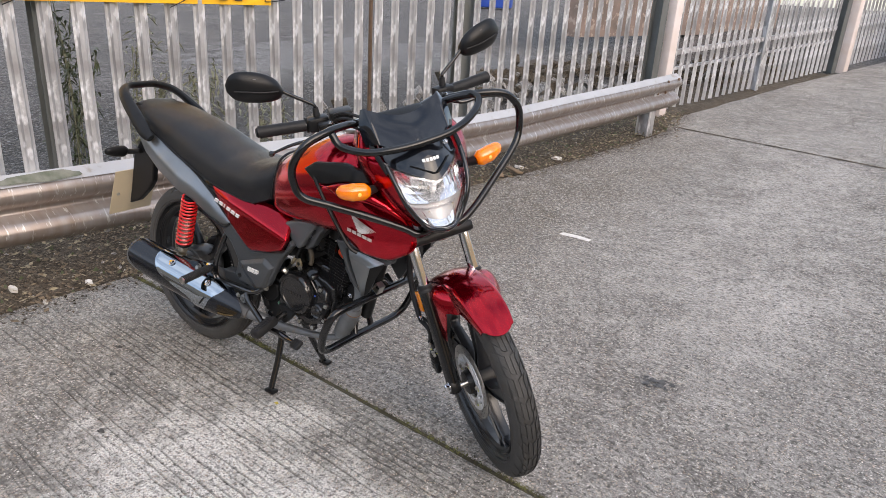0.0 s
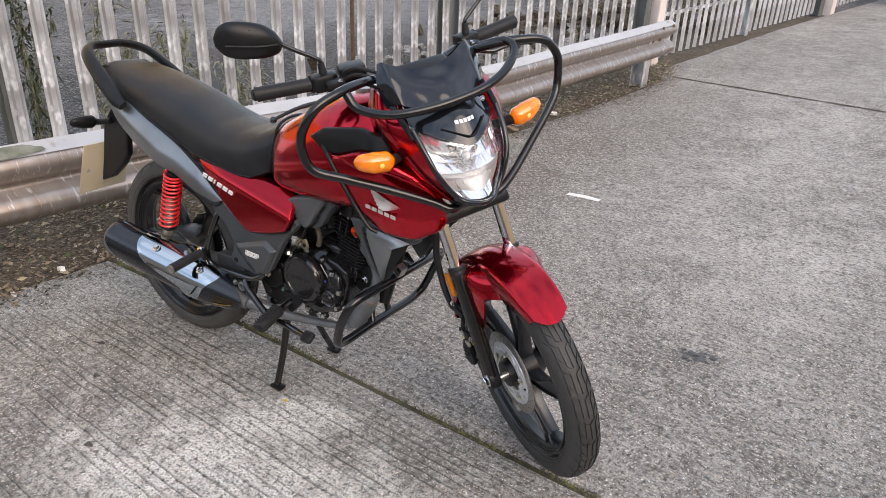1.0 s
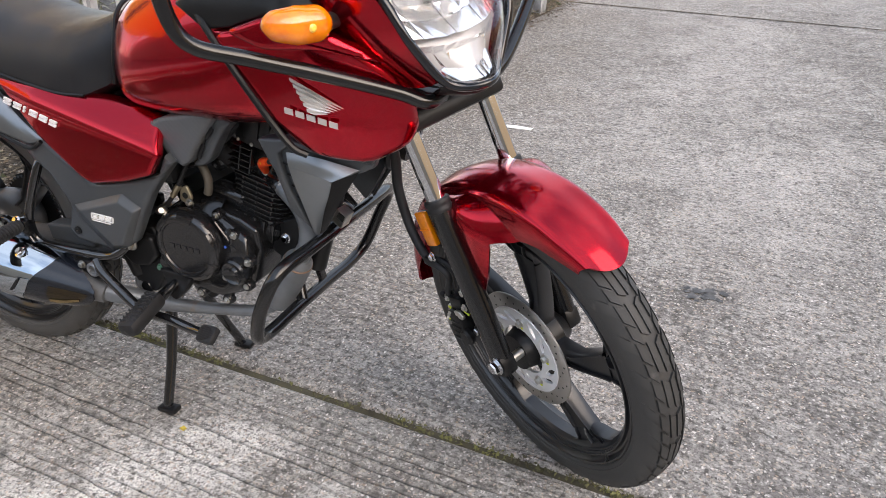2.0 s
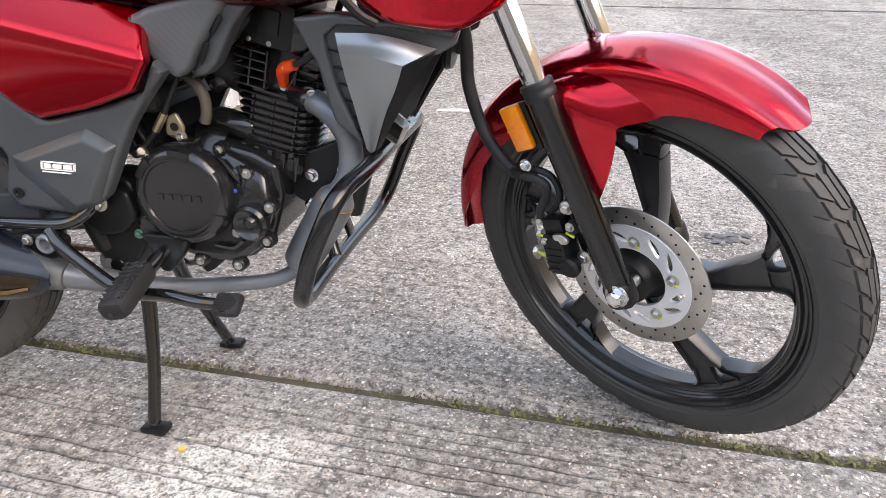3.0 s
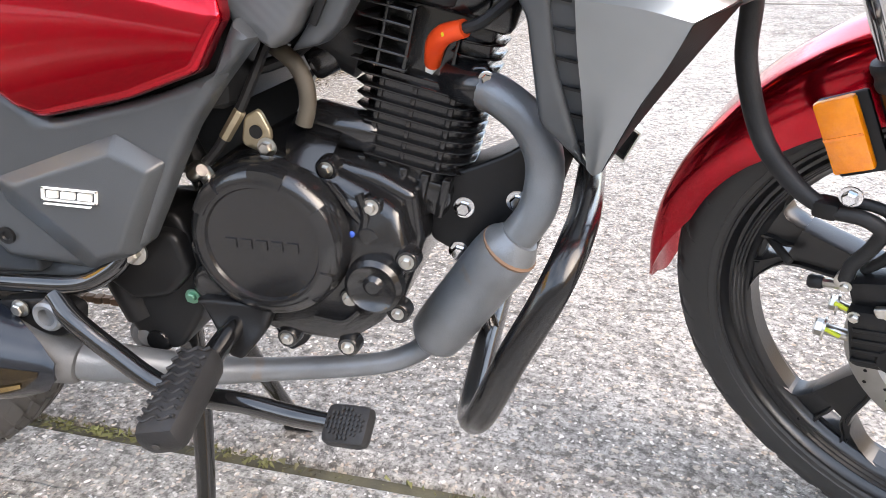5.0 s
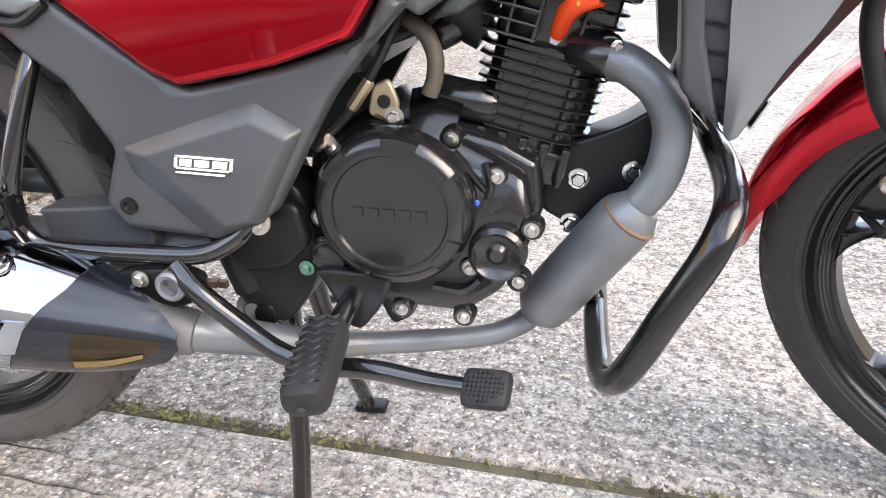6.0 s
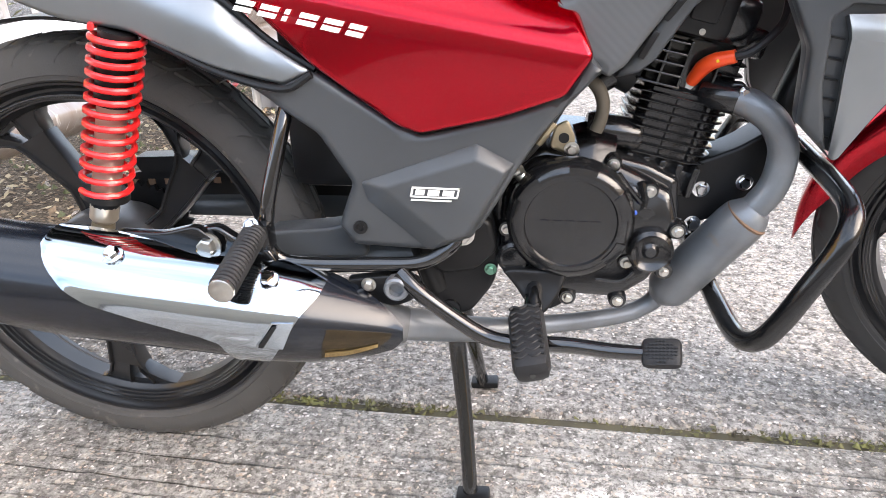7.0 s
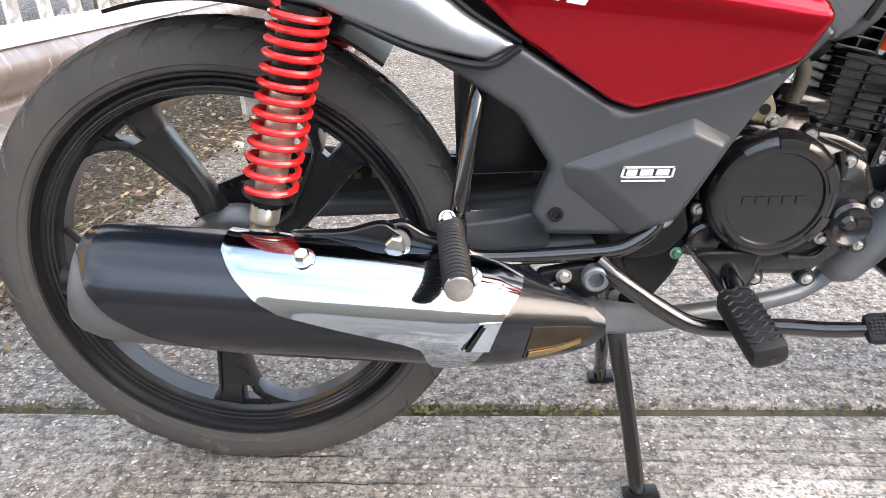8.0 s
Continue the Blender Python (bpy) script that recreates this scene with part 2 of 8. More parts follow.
def ground_material(name, base, dark, pale, rib, angle, agg, patch, spill=None, grime=None):
    """Worn concrete or asphalt: broad stains, pale and dark aggregate, brushed ribs that run along `angle`, fine pits."""
    m = bpy.data.materials.new(name)
    m.use_nodes = True
    n, k = m.node_tree.nodes, m.node_tree.links
    b = n["Principled BSDF"]
    b.inputs["Roughness"].default_value = 0.8
    b.inputs["Specular IOR Level"].default_value = 0.14
    tc = n.new("ShaderNodeTexCoord")
    mp = n.new("ShaderNodeMapping")
    mp.inputs["Rotation"].default_value = (0, 0, -angle)
    k.new(tc.outputs["Object"], mp.inputs[0])
    v = mp.outputs[0]

    def tex(kind, scale, vec=None, **kw):
        t = n.new(kind)
        t.inputs["Scale"].default_value = scale
        for key, val in kw.items():
            t.inputs[key].default_value = val
        k.new(vec or v, t.inputs["Vector"])
        return t

    def rng(src, lo, hi, a=0.0, c=1.0):
        r = n.new("ShaderNodeMapRange")
        for key, val in (("From Min", lo), ("From Max", hi), ("To Min", a), ("To Max", c)):
            r.inputs[key].default_value = val
        k.new(src, r.inputs["Value"])
        return r.outputs[0]

    def mix(fac, a, c, blend="MIX"):
        x = n.new("ShaderNodeMix")
        x.data_type, x.blend_type = "RGBA", blend
        if isinstance(fac, float):
            x.inputs["Factor"].default_value = fac
        else:
            k.new(fac, x.inputs["Factor"])
        for socket, val in (("A", a), ("B", c)):
            if isinstance(val, tuple):
                x.inputs[socket].default_value = (*val, 1)
            else:
                k.new(val, x.inputs[socket])
        return x.outputs["Result"]

    broad = tex("ShaderNodeTexNoise", 0.8, Detail=7.0, Roughness=0.6)
    mid = tex("ShaderNodeTexNoise", 9.0, Detail=8.0, Roughness=0.75)
    grain = tex("ShaderNodeTexNoise", 52.0, Detail=6.0, Roughness=0.75)
    fine = tex("ShaderNodeTexNoise", 140.0, Detail=4.0, Roughness=0.7)
    wear = tex("ShaderNodeTexNoise", 2.1, Detail=9.0, Roughness=0.72)
    c = mix(rng(broad.outputs["Fac"], 0.36, 0.66), base, dark)
    c = mix(rng(mid.outputs["Fac"], 0.46, 0.66, 0, 0.85), c, pale)
    c = mix(rng(wear.outputs["Fac"], 0.55, 0.68, 0, 0.7), c, pale)
    c = mix(rng(wear.outputs["Fac"], 0.45, 0.33, 0, 0.6), c, tuple(x * 0.72 for x in dark))
    # broad patches with ragged edges: pale worn cement, brown grime
    for where, tone, amount in ((spill, tuple(min(x * 1.3, 0.9) for x in patch), 1.0), (grime, tuple(x * y for x, y in zip(dark, (0.80, 0.72, 0.60))), 0.75)):
        if not where:
            continue
        amount = where[4] if len(where) > 4 else amount
        d = n.new("ShaderNodeVectorMath")
        d.operation = "DISTANCE"
        sc = n.new("ShaderNodeMapping")
        sc.inputs["Location"].default_value = (-where[0] / where[2], -where[1] / where[3], 0)
        sc.inputs["Scale"].default_value = (1 / where[2], 1 / where[3], 0)
        k.new(tc.outputs["Object"], sc.inputs[0])
        k.new(sc.outputs[0], d.inputs[0])
        rag = n.new("ShaderNodeMath")
        rag.operation = "ADD"
        k.new(d.outputs["Value"], rag.inputs[0])
        k.new(rng(wear.outputs["Fac"], 0.3, 0.7, 0.55, -0.55), rag.inputs[1])
        inside = n.new("ShaderNodeMath")
        inside.operation = "MULTIPLY"
        k.new(rng(rag.outputs[0], 1.05, 0.70 if where is spill else 0.35, 0, amount), inside.inputs[0])
        k.new(rng(mid.outputs["Fac"], 0.30, 0.52), inside.inputs[1])
        c = mix(inside.outputs[0], c, tone)
    c = mix(rng(grain.outputs["Fac"], 0.49, 0.40, 0, 0.85), c, tuple(x * 0.42 for x in dark))
    c = mix(rng(grain.outputs["Fac"], 0.54, 0.62, 0, 0.8), c, tuple(min(x * 1.12, 0.85) for x in pale))
    c = mix(rng(fine.outputs["Fac"], 0.52, 0.38, 0, 0.7), c, tuple(x * 0.5 for x in dark))
    warp = n.new("ShaderNodeVectorMath")
    warp.operation = "MULTIPLY_ADD"
    k.new(tex("ShaderNodeTexNoise", 90.0, Detail=3.0).outputs["Color"], warp.inputs[0])
    warp.inputs[1].default_value = (0.014, 0.014, 0.0)
    k.new(v, warp.inputs[2])
    for scale, lo, hi, r0, r1, tone, amount in ((agg * 0.55, 0.52, 0.54, 0.15, 0.19, tuple(min(x * 1.25, 0.9) for x in patch), 0.9), (agg * 0.72, 0.66, 0.69, 0.30, 0.36, (patch[0] * 0.80, patch[1] * 0.74, patch[2] * 0.66), 0.7), (agg * 0.66, 0.30, 0.27, 0.28, 0.35, tuple(x * 0.62 for x in dark), 0.6), (agg * 0.9, 0.70, 0.73, 0.26, 0.32, (patch[0] * 0.66, patch[1] * 0.52, patch[2] * 0.42), 0.6), (agg * 1.25, 0.60, 0.66, 0.26, 0.36, patch, 0.95), (agg * 1.4, 0.64, 0.70, 0.28, 0.38, (patch[0] * 0.92, patch[1] * 0.80, patch[2] * 0.70), 0.8), (agg * 1.7, 0.42, 0.30, 0.18, 0.42, tuple(x * 0.42 for x in dark), 0.75), (agg * 0.55, 0.20, 0.12, 0.16, 0.34, tuple(x * 0.35 for x in dark), 0.7)):
        cells = tex("ShaderNodeTexVoronoi", scale, warp.outputs[0])
        both = n.new("ShaderNodeMath")
        both.operation = "MULTIPLY"
        k.new(rng(cells.outputs["Color"], lo, hi), both.inputs[0])
        k.new(rng(cells.outputs["Distance"], r0, r1, amount, 0), both.inputs[1])
        c = mix(both.outputs[0], c, tone)
    # brushed ribs: thin bent grooves some 30 mm apart, each worn away over parts of its length
    waves = tex("ShaderNodeTexWave", 12.0, Distortion=2.6, Detail=4.0)
    waves.inputs["Detail Scale"].default_value = 0.7
    waves.inputs["Detail Roughness"].default_value = 0.65
    waves.bands_direction = "Y"
    long = n.new("ShaderNodeMapping")
    long.inputs["Scale"].default_value = (1.2, 24, 1)
    k.new(v, long.inputs[0])
    lines = tex("ShaderNodeTexNoise", 1.0, long.outputs[0], Detail=2.0)
    worn = n.new("ShaderNodeMath")
    worn.operation = "MULTIPLY"
    k.new(rng(tex("ShaderNodeTexNoise", 1.6, Detail=5.0, Roughness=0.7).outputs["Fac"], 0.40, 0.56, 0.08, 1.0), worn.inputs[0])
    k.new(rng(lines.outputs["Fac"], 0.40, 0.58, 0.12, 1.0), worn.inputs[1])
    ribf = n.new("ShaderNodeMath")
    ribf.operation = "MULTIPLY"
    k.new(rng(waves.outputs["Fac"], 0.26, 0.04), ribf.inputs[0])
    k.new(worn.outputs[0], ribf.inputs[1])
    rs = n.new("ShaderNodeMath")
    rs.operation = "MULTIPLY"
    rs.inputs[1].default_value = rib
    k.new(ribf.outputs[0], rs.inputs[0])
    c = mix(rs.outputs[0], c, tuple(x * 0.70 for x in dark))
    k.new(c, b.inputs["Base Color"])
    h = n.new("ShaderNodeMath")
    h.operation = "SUBTRACT"
    rough_top = n.new("ShaderNodeMath")
    rough_top.operation = "MULTIPLY_ADD"
    rough_top.inputs[1].default_value = 0.45
    k.new(fine.outputs["Fac"], rough_top.inputs[0])
    k.new(grain.outputs["Fac"], rough_top.inputs[2])
    k.new(rough_top.outputs[0], h.inputs[0])
    deep = n.new("ShaderNodeMath")
    deep.operation = "MULTIPLY"
    deep.inputs[1].default_value = 2.2
    k.new(rs.outputs[0], deep.inputs[0])
    k.new(deep.outputs[0], h.inputs[1])
    h2 = n.new("ShaderNodeMath")
    h2.operation = "ADD"
    k.new(h.outputs[0], h2.inputs[0])
    k.new(rng(mid.outputs["Fac"], 0.3, 0.7, 0, 1.2), h2.inputs[1])
    bp = n.new("ShaderNodeBump")
    bp.inputs["Strength"].default_value = 0.95
    bp.inputs["Distance"].default_value = 0.008
    k.new(h2.outputs[0], bp.inputs["Height"])
    k.new(bp.outputs[0], b.inputs["Normal"])
    return m


CONCRETE = ground_material("worn_ribbed_concrete", (0.40, 0.38, 0.352), (0.25, 0.236, 0.217), (0.58, 0.56, 0.522), 0.50, radians(-3.5), 105.0, (0.70, 0.675, 0.64), (0.98, -0.62, 0.80, 0.44))
CONCRETE2 = ground_material("worn_aggregate_concrete", (0.385, 0.364, 0.340), (0.205, 0.192, 0.177), (0.57, 0.54, 0.505), 0.38, radians(-6), 100.0, (0.68, 0.65, 0.61), (1.5, 3.0, 0.62, 2.3, 0.2), (-0.05, 2.6, 0.85, 3.4))
YARD = ground_material("wet_dark_asphalt", (0.120, 0.108, 0.101), (0.050, 0.045, 0.042), (0.30, 0.275, 0.26), 0.1, radians(20), 26.0, (0.24, 0.235, 0.23), (-5.5, 7.0, 3.2, 2.6, 0.8), (-3.6, 4.0, 2.2, 4.5, 0.9))
YARD.node_tree.nodes["Principled BSDF"].inputs["Roughness"].default_value = 0.75
YARD.node_tree.nodes["Principled BSDF"].inputs["Specular IOR Level"].default_value = 0.12
SOIL = ground_material("verge_soil", (0.12, 0.095, 0.07), (0.06, 0.048, 0.036), (0.18, 0.15, 0.115), 0.0, 0.0, 55.0, (0.26, 0.22, 0.17))

# ---- geometry helpers ----


def part(name, bm, material, parent=None, label="", m=None, angle=38, smooth=True):
    """Links a bmesh as one mesh object under a thing or under a part."""
    if m is not None:
        bm.transform(m)
    bmesh.ops.recalc_face_normals(bm, faces=bm.faces)
    me = bpy.data.meshes.new(name)
    bm.to_mesh(me)
    bm.free()
    me.materials.append(material)
    if smooth:
        me.polygons.foreach_set("use_smooth", [True] * len(me.polygons))
        me.set_sharp_from_angle(angle=radians(angle))
    ob = new(name, me)
    if parent is not None:
        ob.parent = parent
    if label:
        ob["label"] = label
    return ob


def thing(name, label, category, group="", at=(0, 0, 0)):
    ob = new(name)
    ob.empty_display_size = 0.1
    return tagged(ob, label, category, group)


def curve_pts(pts, sub=6, closed=False):
    """A smooth line through the points."""
    p = [Vector(q) for q in pts]
    if sub < 2 or len(p) < 3:
        return p
    out = []
    n = len(p)
    for i in range(n if closed else n - 1):
        if closed:
            a, b, c, d = p[(i - 1) % n], p[i], p[(i + 1) % n], p[(i + 2) % n]
        else:
            b, c = p[i], p[i + 1]
            a = p[i - 1] if i else b + (b - c)
            d = p[i + 2] if i + 2 < n else c + (c - b)
        for j in range(sub):
            t = j / sub
            out.append(0.5 * ((2 * b) + (c - a) * t + (2 * a - 5 * b + 4 * c - d) * t * t + (3 * b - a - 3 * c + d) * t ** 3))
    if not closed:
        out.append(p[-1])
    return out


def ring_faces(bm, rings, closed=False, cap=True):
    n = len(rings[0])
    for i in range(len(rings) - (0 if closed else 1)):
        a, b = rings[i], rings[(i + 1) % len(rings)]
        for j in range(n):
            bm.faces.new((a[j], a[(j + 1) % n], b[(j + 1) % n], b[j]))
    if cap and not closed:
        for r in (rings[0], rings[-1]):
            try:
                bm.faces.new(r)
            except ValueError:
                pass


def tube(pts, r, n=12, sub=6, closed=False, bm=None, flat=1.0, cap=True):
    """A round bar along a smooth line. r: a radius, or one for each given point."""
    bm = bm or bmesh.new()
    path = curve_pts(pts, sub, closed)
    if isinstance(r, (int, float)):
        rad = [r] * len(path)
    else:
        rad = [float(x) for x in np.interp(np.linspace(0, len(r) - 1, len(path)), range(len(r)), r)]
    up = None
    rings = []
    for i, p in enumerate(path):
        if closed:
            d = path[(i + 1) % len(path)] - path[i - 1]
        else:
            d = path[min(i + 1, len(path) - 1)] - path[max(i - 1, 0)]
        d.normalize()
        if up is None:
            up = d.orthogonal().normalized()
        else:
            up = (up - d * up.dot(d)).normalized()
        side = d.cross(up)
        rings.append([bm.verts.new(p + rad[i] * (up * math.cos(a) + flat * side * math.sin(a))) for a in (2 * math.pi * j / n for j in range(n))])
    ring_faces(bm, rings, closed, cap)
    return bm


def lathe(profile, origin, axis=(0, 1, 0), n=36, bm=None, closed=False):
    """Turns (along, radius) rows round an axis."""
    bm = bm or bmesh.new()
    axis = Vector(axis).normalized()
    u = axis.orthogonal().normalized()
    w = axis.cross(u)
    o = Vector(origin)
    rings = []
    for a, r in profile:
        rings.append([bm.verts.new(o + axis * a + max(r, 1e-4) * (u * math.cos(t) + w * math.sin(t))) for t in (2 * math.pi * j / n for j in range(n))])
    ring_faces(bm, rings, closed)
    return bm


def rod(p0, p1, r, n=12, bm=None, bevel=0.15):
    p0, p1 = Vector(p0), Vector(p1)
    d = p1 - p0
    e = min(r * bevel * 2, d.length * 0.2)
    return lathe([(0, r - e * 0.6), (e, r), (d.length - e, r), (d.length, r - e * 0.6)], p0, d, n, bm)


def box(c, s, bm=None, m=None, bevel=0.0):
    """A block of size s round c, its edges softened."""
    t = bmesh.new()
    bmesh.ops.create_cube(t, size=1)
    for v in t.verts:
        v.co = Vector((v.co.x * s[0], v.co.y * s[1], v.co.z * s[2]))
    if bevel:
        bmesh.ops.bevel(t, geom=t.edges[:], offset=bevel, segments=2, affect="EDGES", profile=0.5)
    t.transform((m or Matrix()) if c is None else Matrix.Translation(c) @ (m or Matrix()))
    return join(bm, t)


def join(bm, t):
    if bm is None:
        return t
    me = bpy.data.meshes.new("tmp")
    t.to_mesh(me)
    t.free()
    bm.from_mesh(me)
    bpy.data.meshes.remove(me)
    return bm


def bolt(p, d=(0, -1, 0), r=0.006, bm=None):
    """A hexagon head on a washer that points along d."""
    bm = lathe([(0, r * 1.45), (r * 0.25, r * 1.45), (r * 0.3, r * 1.2)], p, d, 16, bm)
    bm = lathe([(r * 0.3, r), (r * 1.0, r), (r * 1.2, r * 0.8)], p, d, 6, bm)
    return bm


from mathutils.geometry import delaunay_2d_cdt


def soften(poly, keep=0.22, times=2):
    """Cuts the corners of a closed outline to round them."""
    p = [Vector(q) for q in poly]
    for _ in range(times):
        o = []
        for i in range(len(p)):
            a, b = p[i], p[(i + 1) % len(p)]
            o += [a.lerp(b, keep), a.lerp(b, 1 - keep)]
        p = o
    return p


def panel(outline, yfun, side=-1, rnd=0.008, depth=0.012, step=0.012, corner=0.15, bm=None, times=2):
    """A moulded panel in side view (x, z): its face lies at yfun(x, z) outwards, its rim is rounded, and it has a back."""
    bm = bm or bmesh.new()
    poly = soften(outline, corner, times)
    dense = []
    for i in range(len(poly)):
        a, b = poly[i], poly[(i + 1) % len(poly)]
        k = max(1, int((b - a).length / step))
        dense += [a.lerp(b, j / k) for j in range(k)]
    arr = np.array([(p.x, p.y) for p in dense])
    nxt = np.roll(arr, -1, 0)

    def dist(x, z):
        ab = nxt - arr
        t = np.clip((((x, z) - arr) * ab).sum(1) / np.maximum((ab ** 2).sum(1), 1e-12), 0, 1)
        return float(np.sqrt((((arr + ab * t[:, None]) - (x, z)) ** 2).sum(1).min()))

    def inside(x, z):
        c = False
        for (x0, z0), (x1, z1) in zip(arr, nxt):
            if (z0 > z) != (z1 > z) and x < (x1 - x0) * (z - z0) / (z1 - z0) + x0:
                c = not c
        return c

    pts, off = [Vector(p) for p in arr], [0.0] * len(arr)
    lo, hi = arr.min(0), arr.max(0)
    # a ring just inside the rim carries the rounding
    for i in range(len(arr)):
        d = Vector(arr[(i + 1) % len(arr)] - arr[i - 1])
        if d.length < 1e-9:
            continue
        nrm = Vector((-d.y, d.x)).normalized()
        for w in (0.15, 0.45, 1.0, 1.3):
            for sgn in (1, -1):
                q = Vector(arr[i]) + nrm * rnd * w * sgn
                if inside(q.x, q.y) and dist(q.x, q.y) > rnd * w * 0.85:
                    pts.append(q)
                    break
    x = lo[0] + step / 2
    while x < hi[0]:
        z = lo[1] + step / 2
        while z < hi[1]:
            if inside(x, z) and dist(x, z) > rnd * 1.3 + step * 0.4:
                pts.append(Vector((x, z)))
            z += step
        x += step
    edges = [(i, (i + 1) % len(arr)) for i in range(len(arr))]
    vs, _, fs, _, _, _ = delaunay_2d_cdt(pts, edges, [], 1, 1e-6)
    front, back = [], []
    for v in vs:
        d = min(dist(v.x, v.y) / rnd, 1.0)
        drop = rnd * (1 - math.sqrt(max(0.0, 1 - (1 - d) ** 2)))
        y = yfun(v.x, v.y)
        front.append(bm.verts.new((v.x, side * (y - drop), v.y)))
        back.append(bm.verts.new((v.x, side * (y - depth - rnd), v.y)))
    count = {}
    for f in fs:
        bm.faces.new([front[i] for i in f])
        bm.faces.new([back[i] for i in reversed(f)])
        for i in range(len(f)):
            e = (f[i], f[(i + 1) % len(f)])
            count[tuple(sorted(e))] = count.get(tuple(sorted(e)), 0) + 1
    for (i, j), c in count.items():
        if c == 1:
            bm.faces.new((front[i], front[j], back[j], back[i]))
    return bm


def crom(p, t):
    n = len(p)
    i = min(int(t * (n - 1)), n - 2)
    f = t * (n - 1) - i
    b, c = p[i], p[i + 1]
    a = p[i - 1] if i else b + (b - c)
    d = p[i + 2] if i + 2 < n else c + (c - b)
    return 0.5 * ((2 * b) + (c - a) * f + (2 * a - 5 * b + 4 * c - d) * f * f + (3 * b - a - 3 * c + d) * f ** 3)


def patch(rows, nu=16, nv=16, thick=0.004, bm=None):
    """A smooth shell through rows of control points, with a thickness."""
    bm = bm or bmesh.new()
    R = [[Vector(p) for p in r] for r in rows]
    g = []
    for i in range(nu + 1):
        col = [crom([r[k] for r in R], i / nu) for k in range(len(R[0]))]
        g.append([crom(col, j / nv) for j in range(nv + 1)])
    front = [[bm.verts.new(p) for p in r] for r in g]
    back = []
    for i in range(nu + 1):
        b = []
        for j in range(nv + 1):
            du = g[min(i + 1, nu)][j] - g[max(i - 1, 0)][j]
            dv = g[i][min(j + 1, nv)] - g[i][max(j - 1, 0)]
            nn = du.cross(dv)
            if nn.length > 1e-12:
                nn.normalize()
            b.append(bm.verts.new(g[i][j] - nn * thick))
        back.append(b)
    for i in range(nu):
        for j in range(nv):
            bm.faces.new((front[i][j], front[i][j + 1], front[i + 1][j + 1], front[i + 1][j]))
            bm.faces.new((back[i][j], back[i + 1][j], back[i + 1][j + 1], back[i][j + 1]))
    for j in range(nv):
        for i in (0, nu):
            bm.faces.new((front[i][j], front[i][j + 1], back[i][j + 1], back[i][j]))
    for i in range(nu):
        for j in (0, nv):
            bm.faces.new((front[i][j], front[i + 1][j], back[i + 1][j], back[i][j]))
    return bm


def mirrored(rows):
    """The right half of rows of points with y <= 0, and its mirror image."""
    return [[(x, y, z) for x, y, z in r] + [(x, -y, z) for x, y, z in reversed(r) if abs(y) > 1e-6] for r in rows]


def bars(origin, along, up, rows, depth, bm=None):
    """Flat raised strokes: rows of (u0, v0, u1, v1, slant) in the plane of along and up."""
    bm = bm or bmesh.new()
    o, a, u = Vector(origin), Vector(along), Vector(up)
    nn = a.cross(u).normalized() * depth
    for u0, v0, u1, v1, s in rows:
        q = [o + a * (u0 + s * v0) + u * v0, o + a * (u1 + s * v0) + u * v0, o + a * (u1 + s * v1) + u * v1, o + a * (u0 + s * v1) + u * v1]
        f = [bm.verts.new(p + nn) for p in q]
        k = [bm.verts.new(p - nn) for p in q]
        bm.faces.new(f)
        bm.faces.new(k[::-1])
        for i in range(4):
            bm.faces.new((f[i], f[(i + 1) % 4], k[(i + 1) % 4], k[i]))
    return bm



def on_patch(rows, u, v, off):
    """A place on the shell of patch(), lifted by off."""
    def at(uu, vv):
        R = [[Vector(p) for p in r] for r in rows]
        return crom([crom([r[k] for r in R], uu) for k in range(len(R[0]))], vv)
    p = at(u, v)
    nn = (at(min(u + 0.01, 1), v) - at(max(u - 0.01, 0), v)).cross(at(u, min(v + 0.01, 1)) - at(u, max(v - 0.01, 0))).normalized()
    return p + nn * off


def decal_on(rows, strokes, off):
    """Raised strokes (u0, v0, u1, v1) that lie on a shell."""
    bm = bmesh.new()
    for u0, v0, u1, v1 in strokes:
        f = [bm.verts.new(on_patch(rows, u, v, off)) for u, v in ((u0, v0), (u0, v1), (u1, v1), (u1, v0))]
        k = [bm.verts.new(on_patch(rows, u, v, 0)) for u, v in ((u0, v0), (u0, v1), (u1, v1), (u1, v0))]
        bm.faces.new(f)
        for i in range(4):
            bm.faces.new((f[i], f[(i + 1) % 4], k[(i + 1) % 4], k[i]))
    return bm


# ---- ground ----
UX, UY = 0.208, 0.978  # the way along the fence, uphill


def rise(x, y):
    """The height of the ramp: level round the motorcycle, then uphill along the fence."""
    u = min(UX * x + UY * y, 16.0)
    if u < 1.9:
        return 0.0
    return 0.03 * (u - 1.9) ** 2 if u < 2.9 else 0.06 * (u - 2.4)


def verge_x(y):
    """Where the concrete ends at the verge."""
    return float(np.interp(y, (-12, -3, 0, 2.6, 3.7, 4.4, 5.0, 5.35, 5.9, 6.3, 7.7, 9, 16), (-0.95, -0.78, -0.73, -0.46, -0.20, -0.07, 0.03, 0.04, -0.09, 0.0, 0.24, 0.46, 1.95)))


def sheet(xs, ys, zf, bm=None):
    bm = bm or bmesh.new()
    g = [[bm.verts.new((x, y, zf(x, y))) for y in ys] for x in xs]
    for i in range(len(xs) - 1):
        for j in range(len(ys) - 1):
            bm.faces.new((g[i][j], g[i + 1][j], g[i + 1][j + 1], g[i][j + 1]))
    return bm


span = [-400, -150, -60, -30, -18, -12] + [-10 + k for k in range(27)] + [20, 26, 40, 80, 180, 400]
ground = part("ground", sheet(span, span, lambda x, y: rise(x, y) - 0.03), YARD)
tagged(ground, "dark weathered asphalt of the yard behind the fence", "ground", kind="structure")

